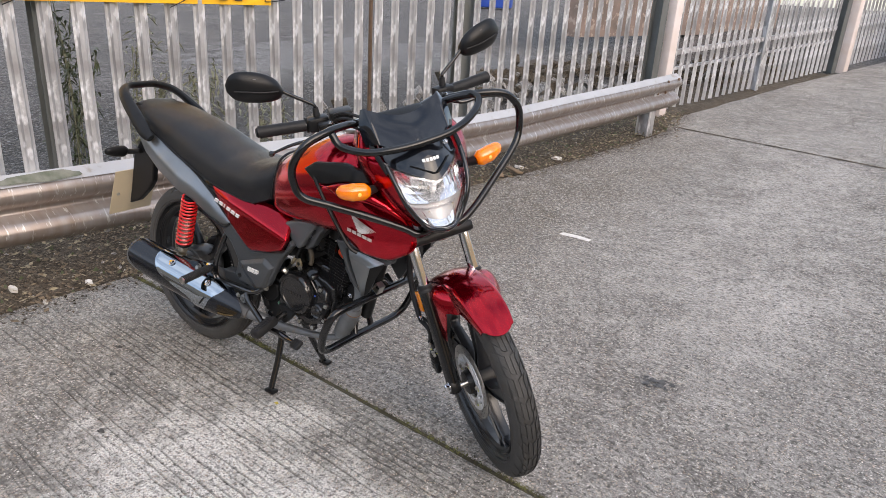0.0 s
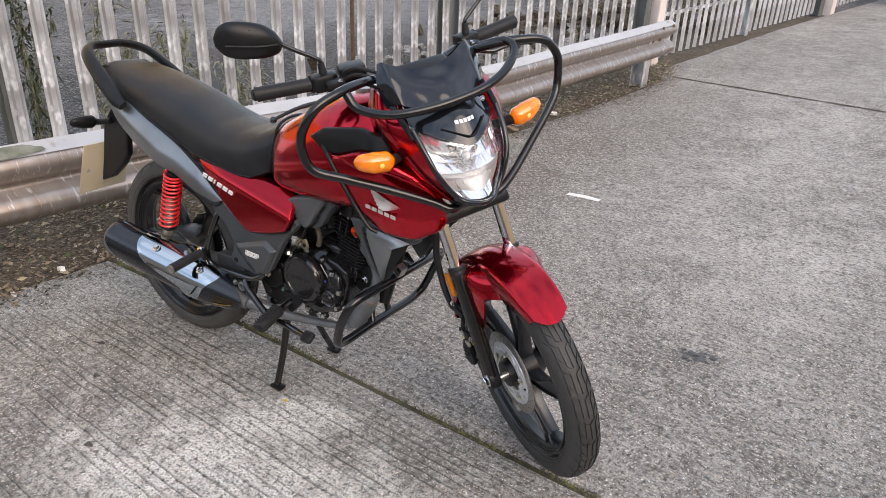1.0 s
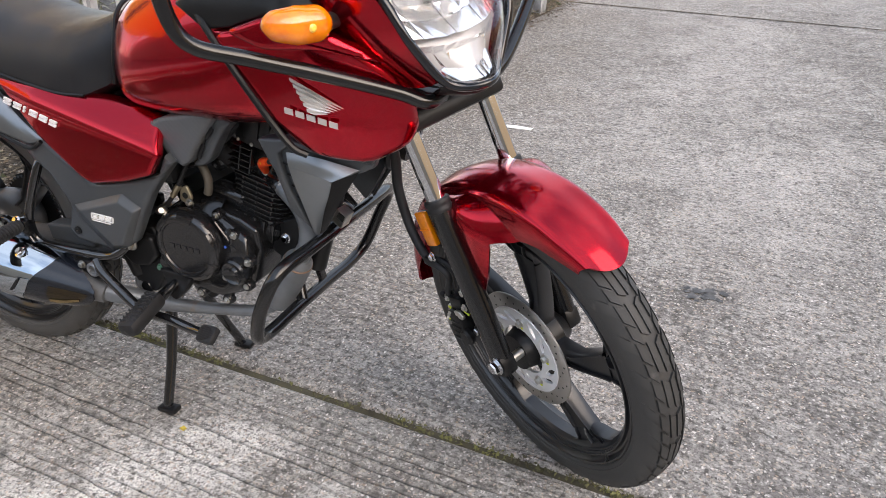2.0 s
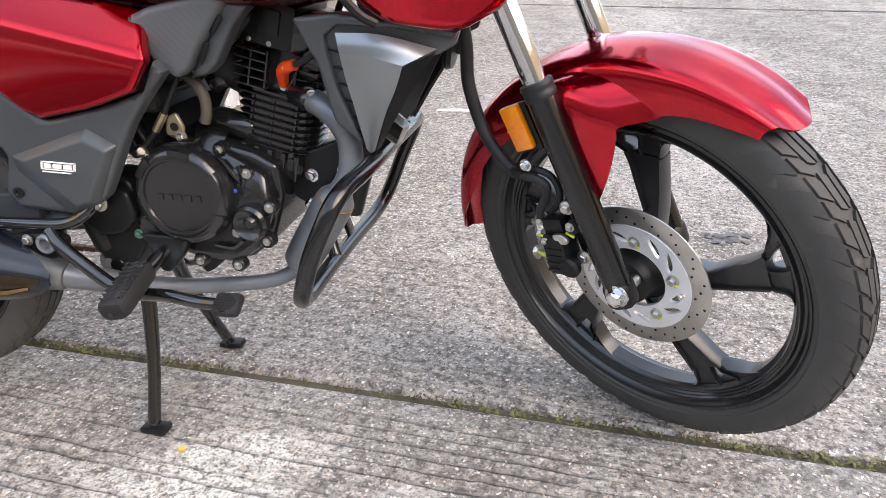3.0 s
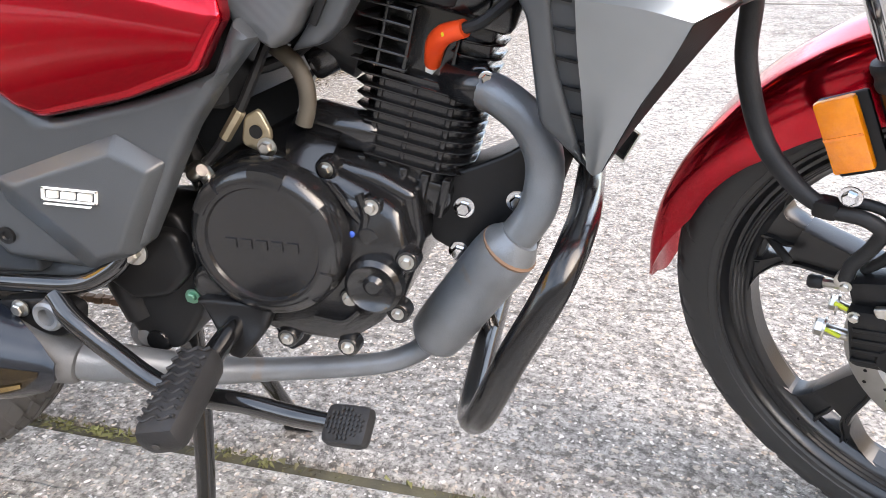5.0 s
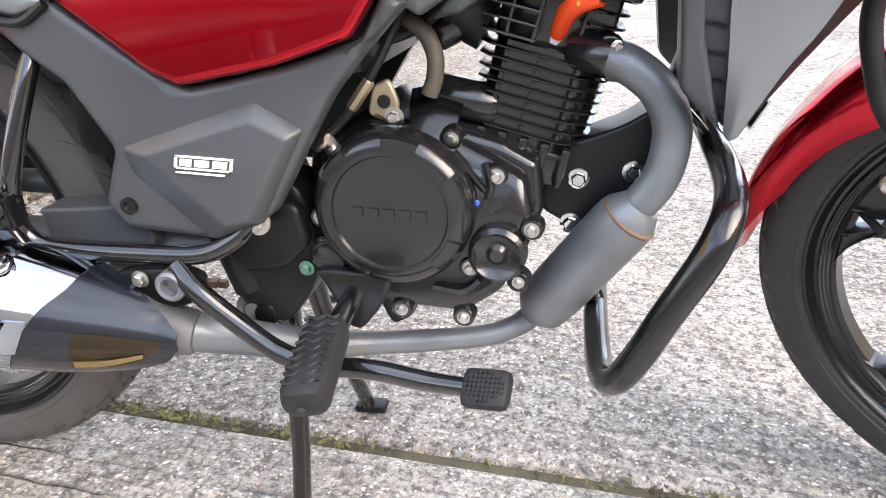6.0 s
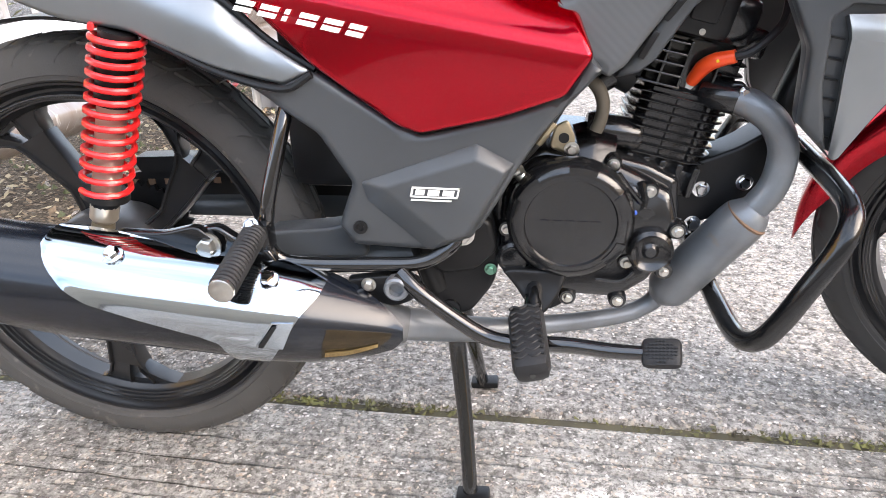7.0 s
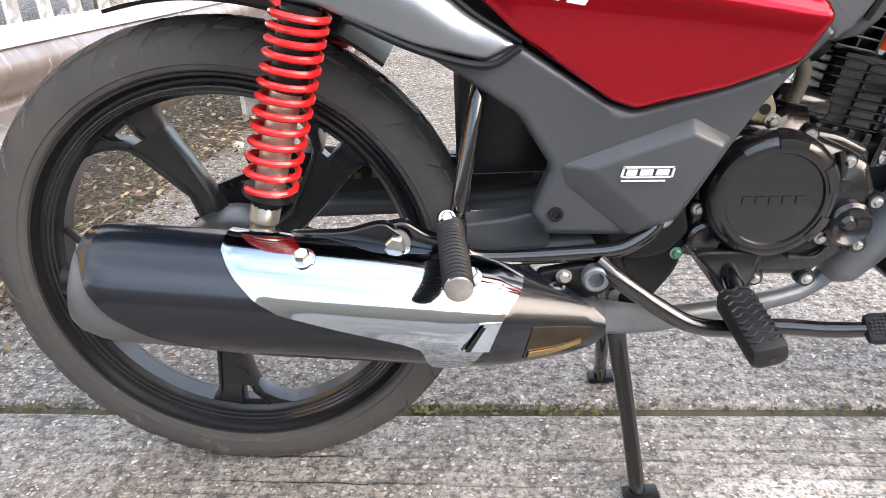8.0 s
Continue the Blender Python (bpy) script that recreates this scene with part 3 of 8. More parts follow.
road = tagged(thing("road", "worn grey concrete road of cast slabs", "road"), kind="structure")
J_NEAR = lambda x: 0.082 - 0.045 * x
J_FAR = lambda x: 5.39 - 0.19 * x


def slab(ya, yb, material, label, x1=11.0, gap=0.009):
    """One cast slab between two joints, from the verge to x1, with rounded arrises."""
    bm = bmesh.new()
    tx = [0, 0.0006, 0.0015] + [0.02 + 0.97 * (k / 40) ** 1.3 for k in range(41)] + [0.9985, 1]
    ty = [0, 0.0008, 0.0025] + [0.01 + 0.98 * k / 40 for k in range(41)] + [0.9975, 0.9992, 1]
    dx = {0: 0.012, 1: 0.003, len(tx) - 1: 0.012}
    dy = {0: 0.010, 1: 0.003, len(ty) - 1: 0.010, len(ty) - 2: 0.003}
    g = []
    for i, a in enumerate(tx):
        row = []
        for j, b in enumerate(ty):
            x = verge_x(0) + a * (x1 - verge_x(0))
            y = ya(x) + gap + b * (yb(x) - ya(x) - 2 * gap)
            x0 = verge_x(y) + 0.03 * noise.noise((0, y * 2.3, 0))
            x = x0 + a * (x1 - x0)
            y = ya(x) + gap + b * (yb(x) - ya(x) - 2 * gap)
            wob = 0.004 * noise.noise((x * 5, y * 5, 1)) if j in (0, 1, 2, len(ty) - 1, len(ty) - 2) else 0
            row.append(bm.verts.new((x, y + wob, rise(x, y) - max(dx.get(i, 0), dy.get(j, 0)))))
        g.append(row)
    for i in range(len(tx) - 1):
        for j in range(len(ty) - 1):
            bm.faces.new((g[i][j], g[i + 1][j], g[i + 1][j + 1], g[i][j + 1]))
    rim = [g[i][0] for i in range(len(tx))] + [g[-1][j] for j in range(1, len(ty))] + [g[i][-1] for i in range(len(tx) - 2, -1, -1)] + [g[0][j] for j in range(len(ty) - 2, 0, -1)]
    low = [bm.verts.new(v.co - Vector((0, 0, 0.10))) for v in rim]
    for i in range(len(rim)):
        bm.faces.new((rim[i], rim[(i + 1) % len(rim)], low[(i + 1) % len(rim)], low[i]))
    return part("concrete_slab", bm, material, road, label)


slab(lambda x: -9.0, J_NEAR, CONCRETE, "concrete slab with brushed ribs")
slab(J_NEAR, J_FAR, CONCRETE2, "concrete slab with exposed stones")
slab(J_FAR, lambda x: 15.0 - 0.18 * x, CONCRETE2, "concrete slab with exposed stones")

# moss and grit in the joint
rnd = random.Random(5)
bm = bmesh.new()
for i in range(3600):
    x = rnd.uniform(-0.75, 3.2)
    if noise.noise((x * 2.2, 0, 0)) + rnd.uniform(-0.5, 0.5) < -0.15:
        continue
    y = J_NEAR(x) + rnd.gauss(0, 0.006)
    s = rnd.uniform(0.002, 0.0075)
    c = Vector((x, y, -0.009 + rnd.uniform(0, 0.009)))
    q = [c + Vector((rnd.uniform(-s, s), rnd.uniform(-s, s), rnd.uniform(-s, s) * 0.7)) for _ in range(4)]
    v = [bm.verts.new(p) for p in q]
    for f in ((0, 1, 2), (0, 2, 3), (0, 3, 1), (1, 3, 2)):
        bm.faces.new([v[k] for k in f])
tagged(part("joint_moss", bm, MOSSGREEN, smooth=False), "tufts of moss and grit in the slab joint", "moss", kind="stuff")
bm = bmesh.new()
for k in range(60):
    x0, x1 = -0.85 + k * 0.13, -0.85 + (k + 1) * 0.13
    v = [bm.verts.new((x, J_NEAR(x) + d, -0.011)) for x, d in ((x0, -0.017), (x1, -0.017), (x1, 0.017), (x0, 0.017))]
    bm.faces.new(v)
tagged(part("joint_filling", bm, MOSS), "dark filling in the joint between slabs", "joint", kind="structure")

bm = bmesh.new()
g = []
for k in range(120):
    x = 0.1 + k * 0.05
    g.append([bm.verts.new((x, J_FAR(x) + d + 0.012 * noise.noise((x * 7, d * 40, 3)), rise(x, J_FAR(x) + d) + 0.003)) for d in (-0.014, 0.014)])
for k in range(119):
    bm.faces.new((g[k][0], g[k + 1][0], g[k + 1][1], g[k][1]))
tagged(part("joint_dirt", bm, SOIL), "dirt gathered along the far slab joint", "joint", kind="structure")

# verge of soil between the road and the fence
FX, FY, PITCH = -1.2, 1.5, 0.155


def fence_at(s, off=0.0):
    """A place on the fence line, s metres along it, off metres towards the road."""
    x, y = FX + UX * s + UY * off, FY + UY * s - UX * off
    return x, y, rise(x, y)


bm = bmesh.new()
g = []
for j in range(0, 130):
    y = -6 + j * 0.125
    a, b = -1.2 + 0.2126 * (y - 1.5) - 0.75, verge_x(y) + 0.05
    row = []
    for i in range(11):
        x = a + (b - a) * i / 10
        z = rise(x, y) - 0.012 + (0.03 * noise.noise((x * 3, y * 3, 0)) + 0.012 * noise.noise((x * 11, y * 11, 4)) + 0.018) * math.sin(math.pi * min(i, 9.3) / 9.3) ** 0.6
        row.append(bm.verts.new((x, y, z)))
    g.append(row)
for j in range(len(g) - 1):
    for i in range(10):
        bm.faces.new((g[j][i], g[j][i + 1], g[j + 1][i + 1], g[j + 1][i]))
tagged(part("verge", bm, SOIL), "bare brown soil verge below the fence", "soil", kind="structure")

# ---- palisade fence ----


def pale_mesh():
    """One galvanised pale: a corrugated strip with a notched, pointed head."""
    w, t = 0.066, 0.0035
    prof = [(-w / 2, 0.0), (-w / 2 + 0.012, 0.004), (-0.012, 0.019), (0.012, 0.019), (w / 2 - 0.012, 0.004), (w / 2, 0.0)]
    bm = bmesh.new()
    levels = [(0.04, 1.0), (1.2, 1.0), (2.25, 1.0), (2.40, 0.25)]
    rings = []
    for z, k in levels:
        f = [bm.verts.new((a * k, -d, z)) for a, d in prof]
        b = [bm.verts.new((a * k, -d + t, z)) for a, d in reversed(prof)]
        rings.append(f + b)
    ring_faces(bm, rings)
    return bm


TURN_F = math.atan2(UY, UX)
MF = Matrix.Rotation(TURN_F, 4, "Z")
fence = tagged(thing("palisade_fence", "tall galvanised steel palisade fence with mottled grey pales", "fence"))
far_fence = tagged(thing("palisade_fence", "galvanised palisade gates between pale posts farther up the road", "fence"))
first = None
for n in range(-16, 58):
    s = n * PITCH - 0.06
    if n in (27, 28, 29, 43):
        continue
    x, y, z = fence_at(s)
    if first is None:
        first = part("pale", pale_mesh(), GALV, fence, angle=20)
        ob = first
    else:
        ob = new("pale", first.data)
        ob.parent = fence if n < 27 else far_fence
    lean = 0.004 * math.sin(n * 2.4)
    ob.matrix_basis = Matrix.Translation((x, y, z)) @ MF @ pose(0, 0, 0, 0.5 * math.sin(n * 1.7), 0.5 * math.sin(n * 3.1), 0)


def run(s0, s1, h0, size, material, parent, name, off=-0.03):
    """A level bar along the fence from s0 to s1, h0 above the ground."""
    bm = bmesh.new()
    rings = []
    for k in range(9):
        s = s0 + (s1 - s0) * k / 8
        x, y, z = fence_at(s, off)
        c = Vector((x, y, z + h0))
        a, b = Vector((UY, -UX, 0)) * size[0] / 2, Vector((0, 0, size[1] / 2))
        rings.append([bm.verts.new(c + a + b), bm.verts.new(c + a - b), bm.verts.new(c - a - b), bm.verts.new(c - a + b)])
    ring_faces(bm, rings)
    return part(name, bm, material, parent, angle=20)


for h in (0.30, 2.0):
    run(-2.6, 4.1, h, (0.05, 0.05), GALV, fence, "rail")
run(4.55, 6.62, 0.62, (0.05, 0.05), GALV, far_fence, "rail")
run(6.72, 8.9, 0.62, (0.05, 0.05), GALV, far_fence, "rail")
run(4.55, 8.9, 0.45, (0.03, 0.03), GALV, far_fence, "rail")
run(4.55, 8.9, 2.0, (0.05, 0.05), GALV, far_fence, "rail")
run(6.72, 8.9, 1.15, (0.05, 0.05), GALV, far_fence, "rail")


def post(s, off, w, d, h, material, parent, name="post"):
    x, y, z = fence_at(s, off)
    t = bmesh.new()
    # an I-section: two flanges and a web
    for c, sz in (((0, d / 2, 0), (w, 0.009, h)), ((0, -d / 2, 0), (w, 0.009, h)), ((0, 0, 0), (0.009, d - 0.004, h))):
        box((c[0], c[1], h / 2), sz, t)
    return part(name, t, material, parent, m=Matrix.Translation((x, y, z - 0.02)) @ MF, angle=20)


post(-1.30, -0.12, 0.075, 0.11, 2.4, POSTGREY, fence)
post(1.62, -0.12, 0.10, 0.11, 2.4, POSTGREY, fence)
post(4.20, -0.02, 0.11, 0.11, 2.5, POSTGREY, fence)
post(6.66, -0.03, 0.08, 0.08, 2.5, GALV, far_fence)
post(9.05, -0.03, 0.16, 0.12, 2.6, POSTGREY, far_fence)


def gate_post(s, off, w):
    x, y, z = fence_at(s, off)
    bm = box((0, 0, 1.28), (w, w, 2.6), bevel=0.012)
    bm = box((0, 0, 2.6), (w + 0.03, w + 0.03, 0.04), bm, bevel=0.01)
    ob = part("gate_post", bm, PINK, m=Matrix.Translation((x, y, z - 0.03)) @ MF)
    return tagged(ob, "off-white painted square steel gate post", "post", "gate posts")


gate_post(4.38, 0.03, 0.13)
gate_post(9.32, 0.03, 0.16)
for k in range(59, 80):
    x, y, z = fence_at(k * PITCH)
    ob = new("pale", first.data)
    ob.parent = far_fence
    ob.matrix_basis = Matrix.Translation((x, y, z)) @ MF
x, y, z = fence_at(0.84, -0.25)
tagged(part("thin_pole", rod((x, y, z), (x, y, z + 2.2), 0.014), BROWN), "thin rusty pole behind the fence", "pole")

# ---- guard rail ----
rail = tagged(thing("guard_rail", "weathered galvanised crash barrier with rust stains and browned-in shade in front of the fence", "guard rail"))
R0, R1 = Vector((-0.80, 0.0, 0)), Vector((0.05, 5.2, 0))
RD = (R1 - R0).normalized()
RN = Vector((RD.y, -RD.x, 0))
LEN = (R1 - R0).length


def rail_at(s):
    p = R0 + RD * s
    return Vector((p.x, p.y, rise(p.x, p.y)))


W_PROFILE = [(0.0, 0.31), (0.020, 0.300), (0.062, 0.272), (0.080, 0.245), (0.080, 0.222), (0.052, 0.190), (0.010, 0.168), (0.006, 0.155),
             (0.010, 0.142), (0.052, 0.120), (0.080, 0.088), (0.080, 0.065), (0.062, 0.038), (0.020, 0.010), (0.0, 0.0)]


def beam(s0, s1, lift=0.0):
    bm = bmesh.new()
    rings = []
    n = 24
    for k in range(n + 1):
        s = s0 + (s1 - s0) * k / n
        p = rail_at(s) + Vector((0, 0, 0.225 + lift + 0.006 * noise.noise((s, 0, 0))))
        f = [bm.verts.new(p + RN * (d + lift) + Vector((0, 0, z))) for d, z in W_PROFILE]
        b = [bm.verts.new(p + RN * (d + lift - 0.004) + Vector((0, 0, z))) for d, z in reversed(W_PROFILE)]
        rings.append(f + b)
    ring_faces(bm, rings)
    return bm


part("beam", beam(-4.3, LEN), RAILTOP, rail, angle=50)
# pale strip on the upper flange, whitened for the sky light it catches
bm = bmesh.new()
g = []
for k in range(61):
    s = -4.3 + (LEN + 4.3) * k / 60
    p = rail_at(s) + Vector((0, 0, 0.225 + 0.006 * noise.noise((s, 0, 0))))
    g.append([bm.verts.new(p + RN * (d + 0.002) + Vector((0, 0, z + 0.0035))) for d, z in ((0.002, 0.309), (0.020, 0.300), (0.045, 0.2835), (0.064 + 0.003 * noise.noise((s * 6, 2, 0)), 0.2715))])
for k in range(60):
    for j in range(3):
        bm.faces.new((g[k][j], g[k + 1][j], g[k + 1][j + 1], g[k][j + 1]))
part("painted_flange", bm, RAILPAINT, rail, "white paint with sky light put into its colour along the upper flange")
bm = bmesh.new()
for s, d in ((LEN - 0.06, 0.245), (LEN - 0.25, 0.245), (LEN - 0.30, 0.155), (LEN - 0.16, 0.155)):
    p = rail_at(s) + RN * (0.07 if d > 0.2 else 0.008) + Vector((0, 0, 0.225 + d + 0.025 * (d > 0.2)))
    lathe([(0, 0.014), (0.008, 0.012), (0.012, 0.004)], p, RN + Vector((0, 0, 0.6 * (d > 0.2))), 10, bm)
part("bolt_row", bm, BROWN, rail)
for s in (LEN - 0.32, LEN - 3.2, -0.9, -3.5):
    p = rail_at(s) - RN * 0.06
    t = bmesh.new()
    for c, sz in (((0, 0.055, 0), (0.11, 0.008, 0.52)), ((0, -0.055, 0), (0.11, 0.008, 0.52)), ((0, 0, 0), (0.008, 0.105, 0.52))):
        box((c[0], c[1], 0.24), sz, t)
    part("post", t, GALV, rail, m=Matrix.Translation(p) @ Matrix.Rotation(math.atan2(RD.y, RD.x), 4, "Z"), angle=20)
    t = box((0, 0, 0), (0.10, 0.09, 0.20), bevel=0.004)
    part("spacer", t, GALV, rail, m=Matrix.Translation(p + RN * 0.028 + Vector((0, 0, 0.38))) @ Matrix.Rotation(math.atan2(RD.y, RD.x), 4, "Z"), angle=20)
# flaked paint patch on the beam's shoulder
bm = bmesh.new()
ring = []
for k in range(22):
    a = 2 * math.pi * k / 22
    r = 1 + 0.45 * noise.noise((math.cos(a) * 1.5, math.sin(a) * 1.5, 3))
    s, q = -0.20 + 0.17 * r * math.cos(a), 0.5 + 0.50 * r * math.sin(a)
    d, z = 0.022 + 0.042 * q, 0.299 - 0.028 * q
    ring.append(bm.verts.new(rail_at(s) + RN * (d + 0.006) + Vector((0, 0, 0.225 + z + 0.008))))
bm.faces.new(ring)
part("paint_patch", bm, mat("green_grey_paint", (0.075, 0.09, 0.055), 0.5, dark=(0.22, 0.22, 0.18), grain_scale=25), rail, "flaking grey-green paint patch")

# ---- banner on the fence ----
banner = tagged(thing("banner", "yellow vinyl banner with black printing tied to the fence", "banner"))
BB, BE = -3.3, -0.10


def on_banner(s, h, off=0.035):
    x, y, z = fence_at(s, off)
    return Vector((x, y, 1.185 + 0.006 * s + h))


bm = bmesh.new()
g = [[bm.verts.new(on_banner(BB + (BE - BB) * i / 30, 0.62 * j / 8, 0.035 + 0.008 * math.sin(i * 0.9) * (1 - j / 16))) for j in range(9)] for i in range(31)]
b = [[bm.verts.new(v.co - Vector((UY, -UX, 0)) * 0.002) for v in r] for r in g]
for i in range(30):
    for j in range(8):
        bm.faces.new((g[i][j], g[i + 1][j], g[i + 1][j + 1], g[i][j + 1]))
        bm.faces.new((b[i][j], b[i][j + 1], b[i + 1][j + 1], b[i + 1][j]))
part("cloth", bm, BANNER, banner)
SV, UPV = Vector((UX, UY, 0)), Vector((0, 0, 1))
bm = bmesh.new()
o = on_banner(0, 0, 0.048)
for s0, s1 in ((-1.62, -1.55), (-1.50, -1.30), (-1.20, -1.13), (-1.02, -0.96), (-0.90, -0.84), (-0.66, -0.59)):
    bars(o, SV, UPV, [(s0, 0.055, s1, 0.42, 0.0)], 0.001, bm)
part("printed_bars", bm, BANNERBLACK, banner, "black printed strokes")
bm = bmesh.new()
for i in range(3):
    for j in range(6):
        if (i + j) % 2 == 0:
            bars(o, SV, UPV, [(-0.42 + i * 0.045, 0.02 + j * 0.045, -0.42 + (i + 1) * 0.045, 0.02 + (j + 1) * 0.045, 0.0)], 0.001, bm)
part("chequer_band", bm, BANNERBLACK, banner, "black chequered squares")
for s in (-1.38, -0.60, -0.12):
    a = on_banner(s, 0.05, 0.05)
    part("cable_tie", tube([a, a + Vector((-0.0, -0.02, -0.03)), a + Vector((-0.02, -0.10 if s < -0.2 else 0.14, -0.07 if s < -0.2 else -0.02))], 0.003, 6), SATIN, banner)
    part("eyelet", lathe([(0, 0.012), (0.003, 0.012), (0.004, 0.006)], a, (UY, -UX, 0), 14), BRASS, banner)

# ---- weeds and litter ----


def weed(x, y, h, n, material, seed, label, wide=0.25, leaf=0.062):
    """A ragged weed: bent stems, each with many narrow leaves."""
    r = random.Random(seed)
    root = tagged(thing("weed", label, "plant", "weeds along the fence"))
    stems, leaves = bmesh.new(), bmesh.new()
    base = Vector((x, y, rise(x, y)))
    for k in range(n):
        a = r.uniform(0, 6.28)
        tip = base + Vector((math.cos(a) * wide * r.random(), math.sin(a) * wide * r.random(), h * r.uniform(0.5, 1)))
        midp = base.lerp(tip, 0.5) + Vector((r.uniform(-0.05, 0.05), r.uniform(-0.05, 0.05), h * 0.08))
        path = curve_pts([base + Vector((r.uniform(-0.03, 0.03), r.uniform(-0.03, 0.03), -0.01)), midp, tip], 6)
        tube(path, 0.0025, 5, 1, bm=stems)
        for p in path[2:]:
            for _ in range(5):
                d = Vector((r.gauss(0, 1), r.gauss(0, 1), r.gauss(-0.1, 0.6))).normalized()
                side = d.cross(Vector((0, 0, 1))).normalized() if abs(d.z) < 0.98 else Vector((1, 0, 0))
                ln, wd = leaf * r.uniform(0.6, 1.5), leaf * 0.12
                q = p + Vector((r.gauss(0, 0.02), r.gauss(0, 0.02), r.gauss(0, 0.02)))
                v = [leaves.verts.new(c) for c in (q, q + d * ln * 0.5 + side * wd, q + d * ln - Vector((0, 0, ln * 0.25)), q + d * ln * 0.5 - side * wd)]
                leaves.faces.new(v)
    part("stem", stems, LEAFGREY, root)["kind"] = "stuff"
    part("foliage", leaves, material, root, smooth=False)["kind"] = "stuff"


for i, (s, off, h, n, w) in enumerate(((-1.75, -0.30, 1.1, 9, 0.3), (-1.15, -0.28, 1.25, 10, 0.22), (-0.78, -0.22, 1.15, 12, 0.2), (-0.45, -0.26, 0.95, 10, 0.2), (0.05, -0.3, 0.6, 8, 0.2),
                                       (-2.3, -0.35, 0.9, 8, 0.3), (1.25, -0.35, 0.35, 8, 0.3), (3.2, -0.5, 0.3, 7, 0.4))):
    x, y, z = fence_at(s, off)
    weed(x, y, h, n, LEAFGREY if i not in (1,) else LEAF, 20 + i, "straggly grey-green weed behind the fence pales", w)
x, y, z = fence_at(-1.2, -0.2)
weed(x, y, 0.16, 7, LEAFBRIGHT, 3, "small bright green weed at the fence foot", 0.07, 0.06)
x, y, z = fence_at(0.25, -0.42)
weed(x, y, 0.12, 12, LEAF, 4, "low green weed behind the fence", 0.3, 0.05)


def scatter(name, label, count, material, size, seed, place, category, lift=0.006, flat=0.35):
    r = random.Random(seed)
    bm = bmesh.new()
    for _ in range(count):
        x, y = place(r)
        c = Vector((x, y, rise(x, y) + lift + r.uniform(0, 0.02)))
        a, s = r.uniform(0, 6.28), size * r.uniform(0.4, 1.4)
        e1 = Vector((math.cos(a), math.sin(a), r.uniform(-0.4, 0.4))) * s
        e2 = Vector((-math.sin(a), math.cos(a), r.uniform(-0.4, 0.4))) * s * r.uniform(0.3, 0.7)
        up = Vector((0, 0, s * flat))
        v = [bm.verts.new(q) for q in (c - e1, c - e2, c + e1, c + e2, c + up)]
        for f in ((0, 1, 4), (1, 2, 4), (2, 3, 4), (3, 0, 4), (3, 2, 1, 0)):
            bm.faces.new([v[k] for k in f])
    return tagged(part(name, bm, material, smooth=False), label, category, kind="stuff")


def on_verge(r):
    y = r.uniform(-2.2, 6.0)
    a, b = -1.2 + 0.2126 * (y - 1.5) - 0.2, verge_x(y) + 0.06
    return a + (b - a) * r.random() ** 0.8, y


scatter("dead_leaves", "brown dead leaves and twigs on the verge", 2600, LEAFDRY, 0.013, 7, on_verge, "leaves", 0.012, 0.3)
scatter("verge_grass", "tufts of green weeds on the verge", 900, LEAF, 0.011, 8, on_verge, "weeds", 0.012, 1.2)
scatter("straw", "pale dry stalks lying on the verge", 2200, STRAW, 0.014, 21, on_verge, "straw", 0.012, 0.12)
scatter("verge_stones", "small grey stones on the verge", 500, CONCRETE2, 0.014, 9, on_verge, "stones", 0.006, 0.6)
scatter("road_grit", "loose grit on the concrete", 420, CONCRETE2, 0.004, 10, lambda r: (r.uniform(-0.6, 3.0), r.uniform(-1.6, 3.0)), "grit", 0.0005, 0.6)


def at_road_edge(r):
    y = r.uniform(-2.2, 6.0)
    return verge_x(y) + r.gauss(0.03, 0.07), y


scatter("edge_dirt", "soil and grit washed onto the concrete's edge", 2600, SOIL, 0.009, 14, at_road_edge, "dirt", 0.0, 0.4)
scatter("edge_twigs", "dry stalks along the road's edge", 260, LEAFDRY, 0.02, 15, at_road_edge, "leaves", 0.002, 0.2)


def paper(name, label, pts, th=0.003, category="litter"):
    bm = bmesh.new()
    f = [bm.verts.new((x, y, rise(x, y) + z + th)) for x, y, z in pts]
    k = [bm.verts.new((x, y, rise(x, y) + 0.0015)) for x, y, z in pts]
    bm.faces.new(f)
    bm.faces.new(k[::-1])
    for i in range(len(f)):
        bm.faces.new((f[i], f[(i + 1) % len(f)], k[(i + 1) % len(f)], k[i]))
    return tagged(part(name, bm, STICK, smooth=False), label, category)


paper("litter_stick", "flat pale wooden stick lying on the concrete", [(0.50, 2.108, 0), (0.503, 2.148, 0), (0.60, 2.156, 0.002), (0.69, 2.150, 0), (0.687, 2.112, 0), (0.60, 2.114, 0.002)])
for k, (x, y, s) in enumerate(((-0.92, -0.33, 0.035), (-0.70, -0.30, 0.02), (-0.76, -0.08, 0.028), (-0.86, -0.48, 0.05), (-0.5, 1.6, 0.03), (-0.3, 3.6, 0.05), (-0.42, 3.2, 0.04))):
    r = random.Random(k)
    paper("litter_paper", "crumpled white scrap of paper on the verge", [(x + s * math.cos(a) * r.uniform(0.6, 1.2), y + 0.45 * s * math.sin(a) * r.uniform(0.6, 1.2), 0.012 * r.random()) for a in (0, 0.9, 1.9, 3.0, 4.0, 5.2)], 0.012)
